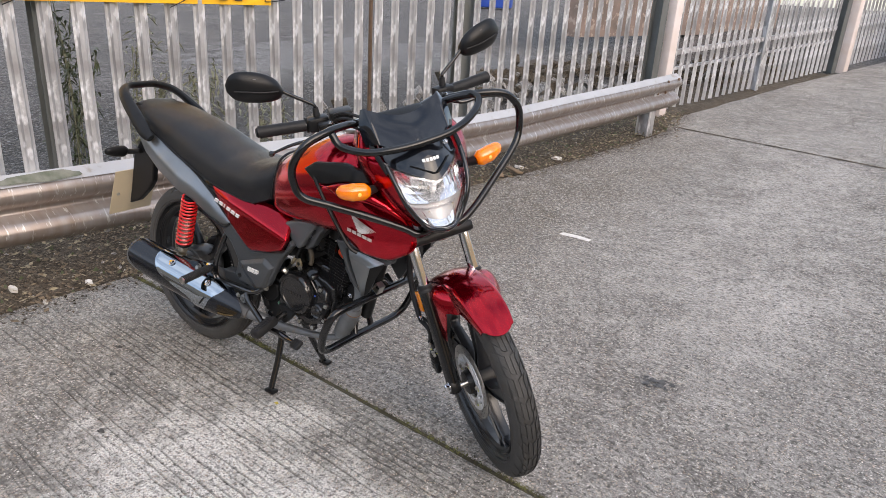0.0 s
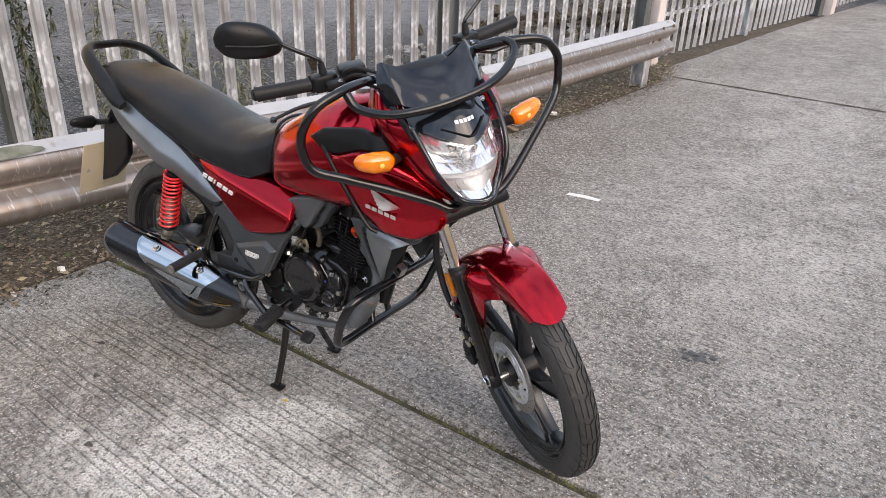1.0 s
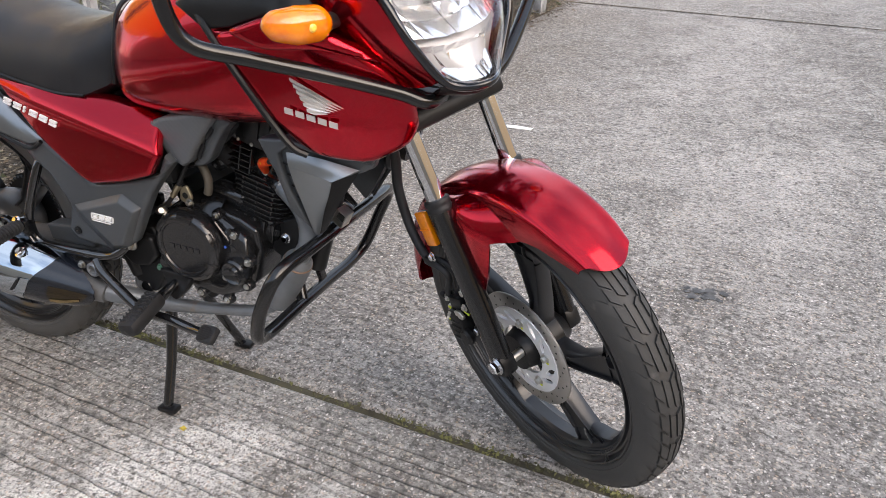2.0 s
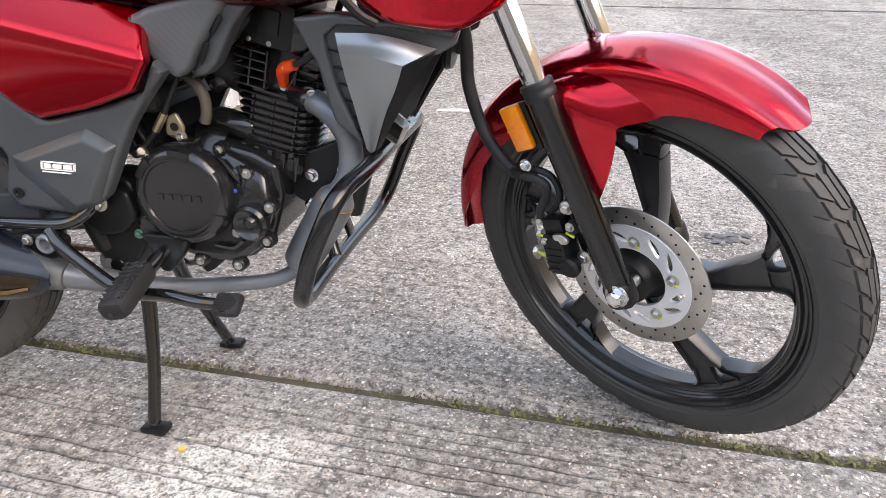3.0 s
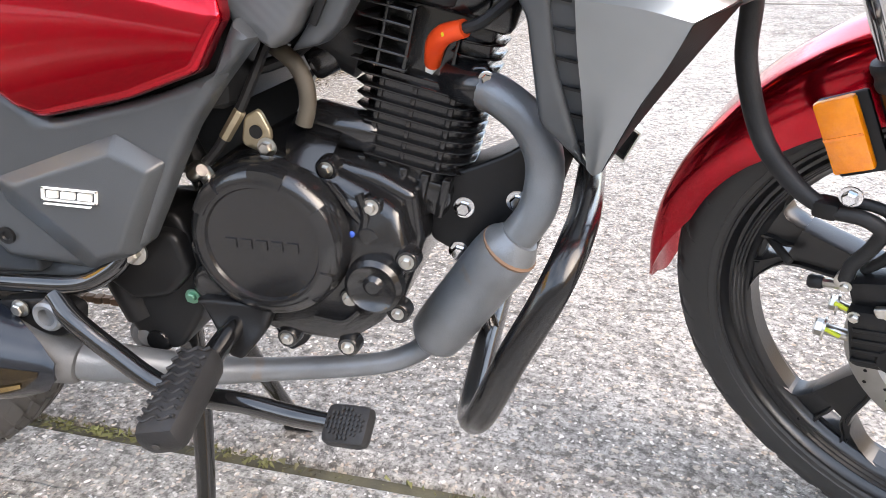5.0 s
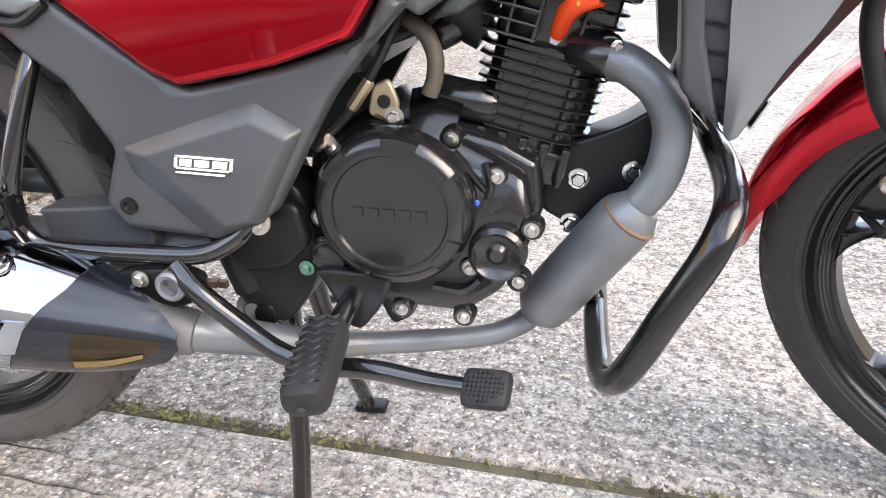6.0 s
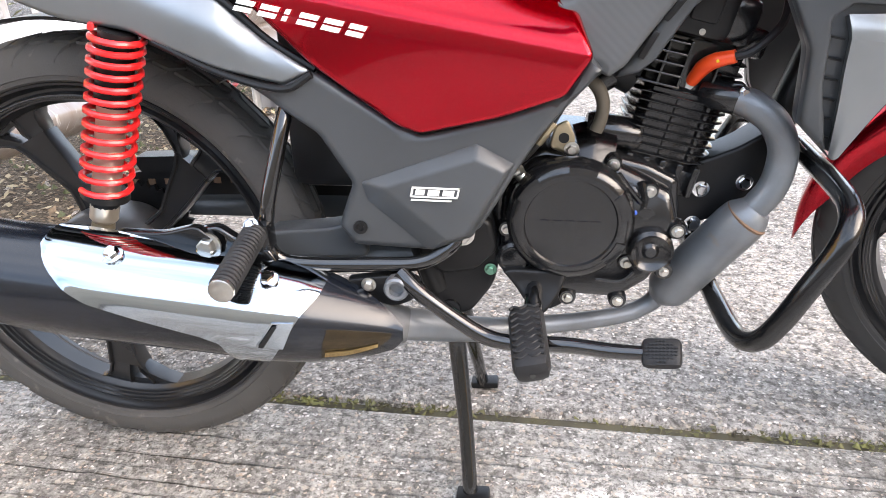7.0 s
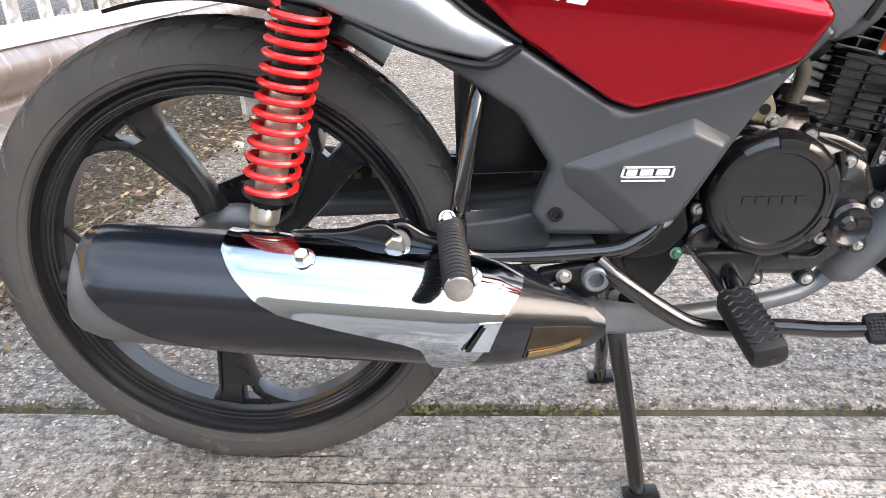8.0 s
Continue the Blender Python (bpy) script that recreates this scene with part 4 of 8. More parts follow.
for k, (x, y, s) in enumerate(((-0.45, 2.95, 0.16), (-0.38, 3.05, 0.1))):
    tagged(part("broken_board", box((x, y, rise(x, y) + 0.03), (0.05, s * 2, 0.012), m=pose(0, 0, 0, 0, 4, 35 + k * 25), bevel=0.003), mat("old_wood", (0.25, 0.17, 0.10), 0.8, dark=(0.17, 0.12, 0.08), grain_scale=30)),
           "broken strip of old wood on the verge", "board")
# oil stain on the road
STAIN = mat("oil_stain", (0.035, 0.033, 0.031), 0.5, dark=(0.11, 0.105, 0.10), grain_scale=55, spread=0.25)
bm = bmesh.new()
r = random.Random(31)
for d in range(34):
    size = r.uniform(0.004, 0.015)
    dx, dy = r.gauss(0, 0.024), r.gauss(0, 0.020)
    bm.faces.new([bm.verts.new((1.564 + dx + size * math.cos(t) * q, 0.845 + dy + size * math.sin(t) * q, 0.0025 + 0.00005 * d)) for t, q in ((2 * math.pi * k / 12, r.uniform(0.6, 1.2)) for k in range(12))])
tagged(part("oil_stain", bm, STAIN), "dark blotchy oil stain on the concrete", "stain", kind="structure")
for k, (x, y) in enumerate(((0.02, -0.42), (0.30, -0.62), (-0.14, -0.30))):
    bm = bmesh.new()
    ring = [bm.verts.new((x + 0.014 * math.cos(a) * (1 + 0.4 * math.sin(3 * a + k)), y + 0.009 * math.sin(a), 0.0025)) for a in (2 * math.pi * j / 12 for j in range(12))]
    bm.faces.new(ring)
    tagged(part("oil_stain", bm, STAIN), "small dark spot on the concrete", "stain", kind="structure")
paper("yellow_leaf", "small yellow fallen leaf on the concrete", [(0.582, -0.168, 0), (0.588, -0.160, 0.003), (0.598, -0.163, 0.001), (0.596, -0.172, 0.002)], 0.002, "leaf").data.materials[0] = mat("yellow_leaf", (0.55, 0.42, 0.06), 0.6)

# ---- far things in the yard ----
x, y = -9.9, 17.8
z = rise(x, y)
tagged(part("blue_tarpaulin", box((x, y, z + 0.36), (1.1, 0.5, 0.80), m=pose(0, 0, 0, 0, 0, 20), bevel=0.08), BLUE), "blue sheet over a stack far behind the fence", "tarpaulin")

def rubble(s, off, n, r0, seed, material, label):
    r = random.Random(seed)
    bm = bmesh.new()
    for _ in range(n):
        x, y, z = fence_at(s + r.gauss(0, 1.0), off + r.gauss(0, 0.4))
        box((x, y, z + r0 * 0.4), tuple(r0 * r.uniform(0.3, 1.2) for _ in range(3)), bm, pose(0, 0, 0, r.uniform(0, 90), r.uniform(0, 90), r.uniform(0, 90)))
    tagged(part("rubble", bm, material, smooth=False), label, "rubble", kind="stuff")


rubble(3.6, -1.6, 90, 0.12, 1, CONCRETE2, "heap of pale broken concrete behind the fence")
rubble(5.6, -2.2, 90, 0.14, 2, SOIL, "heap of dark earth and rubble behind the fence")
rubble(6.8, -1.0, 60, 0.10, 3, SOIL, "heap of dark earth and rubble behind the fence")
wall = bmesh.new()
x, y, z = fence_at(12.0, -4.0)
box((x, y, z + 1.6), (0.3, 9.0, 3.2), wall, pose(0, 0, 0, 0, 0, -8))
tagged(part("brick_wall", wall, WALLBRICK), "orange-red brick wall far behind the fence", "wall", kind="structure")

# an added wall across the road, out of view, cuts the low sky's reflections
tagged(part("wall_across_road", box((2.0, -11.0, 2.1), (60.0, 0.4, 4.6), bevel=0.03), TAN), "unseen plain tan wall added across the road to shape reflections", "wall", kind="structure")

# added out of view, so that chrome and paint reflect a warm tone
tagged(part("wall_road_side", box((12.6, 6.0, 2.0), (0.4, 34.0, 5.2), bevel=0.03), WARMWALL), "unseen orange-tan wall added beside the road to warm the reflections", "wall", kind="structure")

# a pale van, only its tail in view up the road
van = tagged(thing("parked_van", "pale grey van parked far up the road", "van"))
x, y, z = 1.85, 11.6, rise(1.85, 11.6)
bm = box((0, 0, 0.95), (1.8, 4.2, 1.3), bevel=0.12)
part("body", bm, VANWHITE, van, m=Matrix.Translation((x + 0.9, y + 2.1, z)))
bm = box((0, 0, 0), (1.6, 0.02, 0.5), bevel=0.008)
part("rear_window", bm, GLOSS, van, m=Matrix.Translation((x + 0.9, y - 0.005, z + 1.25)))
bm = box((0, 0, 0), (1.75, 0.1, 0.16), bevel=0.03)
part("bumper", bm, SATIN, van, m=Matrix.Translation((x + 0.9, y - 0.01, z + 0.42)))
for dx in (0.1, 1.7):
    for dy in (0.8, 3.4):
        part("wheel", lathe([(-0.09, 0.2), (-0.1, 0.29), (-0.06, 0.32), (0.06, 0.32), (0.1, 0.29), (0.09, 0.2)], (x + dx, y + dy, z + 0.32), (1, 0, 0), 20), RUBBER, van)

# ---- motorcycle ----
# x runs from the rear axle to the front, y to the machine's left, z up. It stands on its centre stand, the bars turned to the right.
bike = tagged(thing("motorcycle", "candy red motorcycle with black crash bars on its centre stand", "motorcycle"))
RAKE, STEER = radians(24), radians(-31)
PIVOT = Vector((1.252, 0, 0.287))
STEERED = Matrix.Translation(PIVOT) @ Matrix.Rotation(STEER, 4, Vector((-math.sin(RAKE), 0, math.cos(RAKE)))) @ Matrix.Translation(-PIVOT)
REAR, FRONT = Vector((0.014, -0.012, 0.308)), Vector((1.278, 0, 0.309))
SIDES = (-1, 1)
FORKED = Matrix.Translation((0.0047, 0.0158, -0.0011)) @ STEERED
WHEELED = Matrix.Translation((1.2775, 0.026, 0.298)) @ Matrix.Rotation(radians(-34.5), 4, Vector((-math.sin(RAKE), 0, math.cos(RAKE)))) @ Matrix.Translation(-FRONT)


def both(name, make, material, parent=None, label="", m=None, angle=38):
    """The same part on the right (-1) and on the left (1)."""
    return [part(name, make(s), material, parent or bike, label, m, angle) for s in SIDES]


def put_decal(name, o, a, u, rows, material, parent, label, depth=0.0008, m=None):
    """A raised badge of plain strokes: the first carries the name, the others hang on it."""
    first = part(name, bars(o, a, u, rows[:1], depth), material, parent, label, m, smooth=False)
    for r in rows[1:]:
        part("stroke", bars(o, a, u, [r], depth), material, first, "", m, smooth=False)
    return first


def crease(t, r=0.010):
    """Zero below nought, then rising, with a rounded bend."""
    return 0.5 * (t + math.sqrt(t * t + r * r))


# wheels


def wheel(name, c, r_out, half, m, label, phase, rubber, scale=1.0):
    """A cast five-spoke wheel with forked spokes, and its tyre with cut tread."""
    rim = [(-half * 0.55, 0.249), (-half * 0.80, 0.2505), (-half * 0.86, 0.2485), (-half * 0.85, 0.2455), (-half * 0.70, 0.2435), (-half * 0.60, 0.2395), (-half * 0.60, 0.236), (-half * 0.74, 0.233),
           (-half * 0.75, 0.2312), (-half * 0.66, 0.2302), (-half * 0.64, 0.2282), (-half * 0.55, 0.2272), (-half * 0.53, 0.2252), (-half * 0.44, 0.2242), (-half * 0.36, 0.2210), (-half * 0.28, 0.2185)]
    rim = [(q, r * scale) for q, r in rim]
    rim = rim + [(-q, r) for q, r in reversed(rim)]
    w = part(name, lathe(rim, c, (0, 1, 0), 84, closed=True), RIM, bike, label, m, 32)
    k = (r_out - 0.236) / 0.073
    prof = [(-half * 0.78, 0.248 * scale), (-half * 0.92, 0.252 * scale), (-half * 0.955, 0.2575 * scale), (-half * 0.995, 0.2585 * scale), (-half * 0.985, 0.236 + 0.030 * k), (-half, 0.236 + 0.036 * k), (-half * 0.93, 0.236 + 0.049 * k), (-half * 0.75, 0.236 + 0.060 * k),
            (-half * 0.45, 0.236 + 0.0685 * k), (0, 0.236 + 0.0705 * k)]
    prof = prof + [(-a, r) for a, r in reversed(prof[:-1])]
    tyre = part("tyre", lathe(prof + [(half * 0.4, 0.232), (-half * 0.4, 0.232)], c, (0, 1, 0), 96, closed=True), rubber, w, "black rubber tyre", m)

    # tread blocks proud of the carcass
    bm = bmesh.new()
    count = 30

    def crown(a, th):
        r = np.interp(abs(a), (0, half * 0.45, half * 0.75, half * 0.93, half), (0.236 + 0.0705 * k, 0.236 + 0.0685 * k, 0.236 + 0.060 * k, 0.236 + 0.049 * k, 0.236 + 0.036 * k))
        return float(r), a, th

    def at(a, th, up):
        r, a, th = crown(a, th)
        return c + Vector(((r + up) * math.cos(th), a, (r + up) * math.sin(th)))

    step = 2 * math.pi / count
    for i in range(count):
        t0 = i * step
        for s in SIDES:
            for a0, a1, f0, f1, sk in ((0.05, 0.30, 0.06, 0.82, 0.5), (0.40, 0.66, 0.02, 0.46, 0.9), (0.40, 0.66, 0.58, 0.92, 0.9), (0.75, 0.98, 0.18, 0.76, 1.3)):
                q = []
                for aa in (a0, (a0 + a1) / 2, a1):
                    q.append([(s * half * aa, t0 + step * (f0 + sk * aa)), (s * half * aa, t0 + step * (f1 + sk * aa))])
                top = [[bm.verts.new(at(a, th, 0.0036)) for a, th in row] for row in q]
                low = [[bm.verts.new(at(a, th, -0.002)) for a, th in row] for row in q]
                for j in range(2):
                    bm.faces.new((top[j][0], top[j][1], top[j + 1][1], top[j + 1][0]))
                    for e in (0, 1):
                        bm.faces.new((top[j][e], top[j + 1][e], low[j + 1][e], low[j][e]))
                for j in (0, 2):
                    bm.faces.new((top[j][0], top[j][1], low[j][1], low[j][0]))
    tread = part("tread", bm, rubber, tyre, "cut tread blocks", m, 25)
    tread["kind"] = "stuff"
    # spokes: a channelled blade that leans from the hub to the rim, where a side arm branches off round a small opening
    for i in range(5):
        th = phase + 2 * math.pi * i / 5
        bm = bmesh.new()

        def strip(stations, edge):
            """A blade from edge to edge (degrees) at each radius, with raised edges round a hollow face."""
            rings = []
            for r, lo, hi, thick in stations:
                r = r if r < 0.15 else 0.15 + (r - 0.15) * 1.175
                lo, hi = radians(lo), radians(hi)
                e = min(edge / ((hi - lo) * r), 0.30)
                ring = []
                for s in (-1, 1):
                    row = [(0, 0.62), (e * 0.3, 1), (e * 0.8, 1), (e, 0.66), (1 - e, 0.66), (1 - e * 0.8, 1), (1 - e * 0.3, 1), (1, 0.62)]
                    for f, up in (row if s < 0 else row[::-1]):
                        a = th + lo + (hi - lo) * f
                        ring.append(bm.verts.new(c + Vector((r * scale * math.cos(a), s * up * thick / 2, r * scale * math.sin(a)))))
                rings.append(ring)
            ring_faces(bm, rings)

        strip(((0.040, -34, 10, 0.040), (0.065, -23, 3, 0.038), (0.105, -16, -1, 0.034), (0.145, -11.5, 5, 0.031), (0.170, -9, 7.2, 0.030), (0.184, -8.1, 9.2, 0.029)), 0.0065)
        strip(((0.176, -8.0, 2.0, 0.012), (0.190, -7.7, 2.4, 0.0285), (0.201, -7.8, 2.4, 0.028), (0.207, -9, 2.8, 0.028), (0.213, -14, 3.6, 0.028)), 0.006)
        strip(((0.176, 3.6, 7.5, 0.012), (0.190, 6.4, 11.4, 0.0285), (0.201, 10.0, 16.6, 0.027), (0.207, 11.0, 20.5, 0.027), (0.213, 11.5, 26.0, 0.027)), 0.004)
        strip(((0.2040, 1.0, 13.0, 0.022), (0.213, 1.0, 14.0, 0.022)), 0.003)
        part("spoke", bm, RIM, w, "", m)
    return w


AXLE = FRONT
fw = wheel("front_wheel", AXLE, 0.2965, 0.038, WHEELED, "black five-spoke cast front wheel", radians(20), RUBBER, 0.963)
part("hub", lathe([(-0.058, 0.018), (-0.056, 0.034), (-0.03, 0.040), (-0.02, 0.050), (0.02, 0.050), (0.03, 0.038), (0.05, 0.030), (0.052, 0.014)], AXLE, (0, 1, 0), 36), SATIN, fw, "", WHEELED)
rw = wheel("rear_wheel", REAR, 0.306, 0.046, None, "black five-spoke cast rear wheel", radians(44), RUBBER2, 1.008)
part("hub", lathe([(-0.074, 0.012), (-0.073, 0.030), (-0.068, 0.052), (-0.060, 0.066), (-0.054, 0.068), (-0.053, 0.072), (-0.046, 0.076), (-0.02, 0.078), (0.02, 0.074), (0.05, 0.060), (0.06, 0.02)], REAR, (0, 1, 0), 48), HUB, rw, "black drum brake hub")

# rear sprocket and chain on the left, valve stems
bm = bmesh.new()
ring = []
for i in range(84):
    a = 2 * math.pi * i / 84
    ring.append((0.078 if i % 2 else 0.086, a))
f = [bm.verts.new(REAR + Vector((r * math.cos(a), 0.070, r * math.sin(a)))) for r, a in ring]
b = [bm.verts.new(REAR + Vector((r * math.cos(a), 0.064, r * math.sin(a)))) for r, a in ring]
bm.faces.new(f)
bm.faces.new(b[::-1])
for i in range(84):
    bm.faces.new((f[i], f[(i + 1) % 84], b[(i + 1) % 84], b[i]))
part("sprocket", bm, SATIN, rw, "dark toothed rear sprocket", angle=20)
for dz, lab in ((0.080, "chain upper run"), (-0.080, "chain lower run")):
    bm = bmesh.new()
    for i in range(29):
        p = Vector((i * 0.0127, 0.067, REAR.z + dz + (0.365 - 0.03 * (dz < 0) - REAR.z) * i / 36 * (0.3 if dz > 0 else -0.2)))
        box(p, (0.0105, 0.012 if i % 2 else 0.008, 0.009), bm)
    ch = part("chain", bm, BROWN, bike, "dirty " + lab, angle=20)
a = Vector((0.0, 0, 0)) + REAR
part("valve_stem", rod(a + Vector((-0.212, -0.006, 0.055)), a + Vector((-0.178, -0.030, 0.040)), 0.0045), SOFT, rw)
part("valve_stem", rod(FRONT + Vector((-0.205, -0.006, 0.05)), FRONT + Vector((-0.170, -0.028, 0.040)), 0.0045), SOFT, fw, "", WHEELED)

# front brake disc: a drilled rim on a cut carrier
disc_c = FRONT + Vector((0.007, -0.041, 0.005))
disc = part("brake_disc", lathe([(-0.002, 0.082), (-0.0022, 0.1105), (-0.0012, 0.112), (0.0012, 0.112), (0.0022, 0.1105), (0.002, 0.082)], disc_c, (0, 1, 0), 72, closed=True), DISC, fw, "drilled steel brake disc", WHEELED)
bm = bmesh.new()
# one cut plate: ten slanted lens-shaped slots, two to each gap between bolts
slots = [2 * math.pi * q / 5 + 0.35 + d for q in range(5) for d in (radians(23), radians(47))]
RADII = [0.048, 0.053] + [0.0585 + 0.0205 * k / 8 for k in range(9)] + [0.082, 0.0855]


def slot_edge(mid, side, k):
    return mid + 0.34 * (k / 8 - 0.5) + side * radians(7.2) * math.sin(math.pi * min(1, 0.12 + 0.88 * k / 8))


cols = []
for q in range(10):
    a0, a1 = slots[q], slots[(q + 1) % 10] + (2 * math.pi if q == 9 else 0)
    for c in range(5):
        col = []
        for g, r in enumerate(RADII):
            k = min(max(g - 2, 0), 8)
            a = slot_edge(a0, 1, k) + (slot_edge(a1, -1, k) - slot_edge(a0, 1, k)) * c / 4
            col.append([bm.verts.new(disc_c + Vector((r * math.cos(a), y, r * math.sin(a)))) for y in (-0.0038, 0.002)])
        cols.append(col)
last = len(RADII) - 1
for q, left in enumerate(cols):
    right, gap = cols[(q + 1) % len(cols)], q % 5 == 4
    for g in range(last):
        cut = gap and 2 <= g < 10
        if not cut:
            bm.faces.new((left[g][0], left[g + 1][0], right[g + 1][0], right[g][0]))
            bm.faces.new((left[g][1], right[g][1], right[g + 1][1], left[g + 1][1]))
        else:
            for side in (left, right):
                bm.faces.new((side[g][0], side[g][1], side[g + 1][1], side[g + 1][0]))
    for g in [0, last] + ([2, 10] if gap else []):
        bm.faces.new((left[g][0], right[g][0], right[g][1], left[g][1]))
part("disc_carrier", bm, CARRIER, disc, "pale alloy carrier with slanted slots", WHEELED)
bm = bmesh.new()
for i in range(48):
    a = 2 * math.pi * (i + 0.3) / 48
    r = (0.0905, 0.098, 0.105)[i % 3]
    lathe([(0, 0.0019), (0.0003, 0.0019)], disc_c + Vector((r * math.cos(a), -0.0025, r * math.sin(a))), (0, -1, 0), 8, bm)
part("drilled_holes", bm, SATIN, disc, "", WHEELED)
for i in range(5):
    a = 2 * math.pi * i / 5 + 0.35
    part("disc_bolt", bolt(disc_c + Vector((0.0615 * math.cos(a), -0.004, 0.0615 * math.sin(a))), r=0.0062), STEEL, disc, "", WHEELED)
    part("paint_mark", box(disc_c + Vector((0.0615 * math.cos(a) + 0.006, -0.0055, 0.0615 * math.sin(a) - 0.006)), (0.005, 0.002, 0.004), bevel=0.0008), HIVIS, disc, "", WHEELED)

# fork
KT = math.tan(RAKE + radians(0.5))


def fork_x(z):
    return FRONT.x + 0.002 - (z - FRONT.z) * KT


def leg_pt(s, z, dx=0.0, y=0.079):
    return Vector((fork_x(z) + dx, s * y, z))


for s in SIDES:
    bm = tube([leg_pt(s, 0.300), leg_pt(s, 0.35), leg_pt(s, 0.58)], [0.0185, 0.0195, 0.0200], 20, 1)
    leg = part("fork_slider", bm, BLACK, bike, "black enamelled lower fork leg", FORKED)
    part("dust_seal", lathe([(0.0, 0.0200), (0.002, 0.0209), (0.006, 0.0212), (0.008, 0.0203), (0.012, 0.0202), (0.014, 0.0213), (0.019, 0.0213), (0.021, 0.0203), (0.022, 0.0165)], leg_pt(s, 0.572), leg_pt(s, 0.60) - leg_pt(s, 0.572), 28), SOFT, leg, "black rubber dust seal", FORKED)
    part("fork_tube", tube([leg_pt(s, 0.59), leg_pt(s, 0.98)], 0.0155, 24, 1), CHROME, bike, "chromed fork tube", FORKED)
    part("axle_clamp", box(leg_pt(s, 0.314), (0.038, 0.034, 0.040), m=pose(0, 0, 0, 0, -24, 0), bevel=0.009), SATIN, leg, "", FORKED)
part("front_axle", rod(FRONT + Vector((0, -0.098, 0)), FRONT + Vector((0, 0.098, 0)), 0.009), STEEL, bike, "zinc plated axle", FORKED)
part("axle_nut", bolt(FRONT + Vector((0.002, -0.094, 0.012)), r=0.0115), CHROME, bike, "bright axle nut", FORKED)
for z, nm in ((0.70, "lower_yoke"), (0.975, "upper_yoke")):
    part(nm, box(leg_pt(0, z, -0.012), (0.07, 0.215, 0.034), m=pose(0, 0, 0, 0, -24, 0), bevel=0.010), SATIN, bike, "", FORKED)
part("steering_stem", tube([leg_pt(0, 0.69, -0.035), leg_pt(0, 0.98, -0.035)], 0.024, 16, 1), SATIN, bike, "", FORKED)

# caliper, hose, reflectors
cal = part("brake_caliper", box((1.188, -0.080, 0.352), (0.036, 0.040, 0.062), m=pose(0, 0, 0, 0, -14, 0), bevel=0.007), SATIN, bike, "black brake caliper", FORKED)
part("piston_boss", lathe([(0, 0.015), (0.008, 0.0155), (0.012, 0.012), (0.0125, 0.005)], (1.209, -0.090, 0.340), (0, -1, 0), 20), SATIN, cal, "", FORKED)
part("pad_window", panel([(1.182, 0.386), (1.196, 0.392), (1.208, 0.386), (1.206, 0.378), (1.190, 0.374)], lambda x, z: 0.099, -1, 0.0015, 0.004, 0.01), STEEL, cal, "bright pad backing plate", FORKED)
for k in range(4):
    part("caliper_rib", box((1.186 + 0.0015 * k, -0.100, 0.364 - 0.011 * k), (0.026, 0.004, 0.004), m=pose(0, 0, 0, 0, -14, 0), bevel=0.0012), SATIN, cal, "", FORKED)
part("caliper_bracket", panel([(1.180, 0.416), (1.186, 0.432), (1.202, 0.436), (1.214, 0.420), (1.222, 0.385), (1.236, 0.350), (1.226, 0.340), (1.211, 0.350), (1.200, 0.375), (1.196, 0.400)], lambda x, z: 0.068, -1, 0.003, 0.008, 0.02), SATIN, cal, "", FORKED)
part("bridge", box((1.178, -0.076, 0.392), (0.034, 0.030, 0.026), m=pose(0, 0, 0, 0, -20, 0), bevel=0.006), SATIN, cal, "", FORKED)
part("pin_boot", lathe([(0, 0.008), (0.004, 0.010), (0.008, 0.008), (0.012, 0.0095), (0.016, 0.007), (0.018, 0.0035)], (1.205, -0.074, 0.398), (0.2, -1, 0), 16), SOFT, cal, "ribbed rubber pin boot", FORKED)
for p, r in (((1.195, -0.080, 0.424), 0.0105), ((1.222, -0.080, 0.353), 0.0105), ((1.207, -0.092, 0.404), 0.007), ((1.172, -0.098, 0.372), 0.006), ((1.158, -0.090, 0.394), 0.0055)):
    part("caliper_bolt", bolt(p, r=r * 0.66), STEEL, cal, "", FORKED)
part("slide_pin", rod((1.154, -0.080, 0.366), (1.176, -0.080, 0.362), 0.0042), STEEL, cal, "zinc plated pin", FORKED)
part("slide_pin", rod((1.149, -0.080, 0.335), (1.172, -0.080, 0.336), 0.0055), STEEL, cal, "zinc plated pin", FORKED)
part("pin_head", bolt((1.151, -0.080, 0.335), (-1, -0.1, 0), r=0.008), STEEL, cal, "", FORKED)
part("pin_head", bolt((1.156, -0.080, 0.366), (-1, -0.1, 0), r=0.0065), STEEL, cal, "", FORKED)
for p in ((1.160, -0.087, 0.370), (1.158, -0.087, 0.339), (1.205, -0.088, 0.388)):
    part("paint_mark", box(p, (0.014, 0.003, 0.004), m=pose(0, 0, 0, 0, 12, 0), bevel=0.001), HIVIS, cal, "", FORKED)
part("bleed_nipple", rod((1.134, -0.080, 0.383), (1.154, -0.080, 0.387), 0.0042, 8), STEEL, cal, "", FORKED)
part("bleed_cap", rod((1.128, -0.080, 0.381), (1.140, -0.080, 0.384), 0.0062), SOFT, cal, "", FORKED)
part("banjo", lathe([(0, 0.0085), (0.009, 0.0085), (0.010, 0.006)], (1.156, -0.076, 0.394), (0, -1, 0.1), 16), STEEL, cal, "", FORKED)
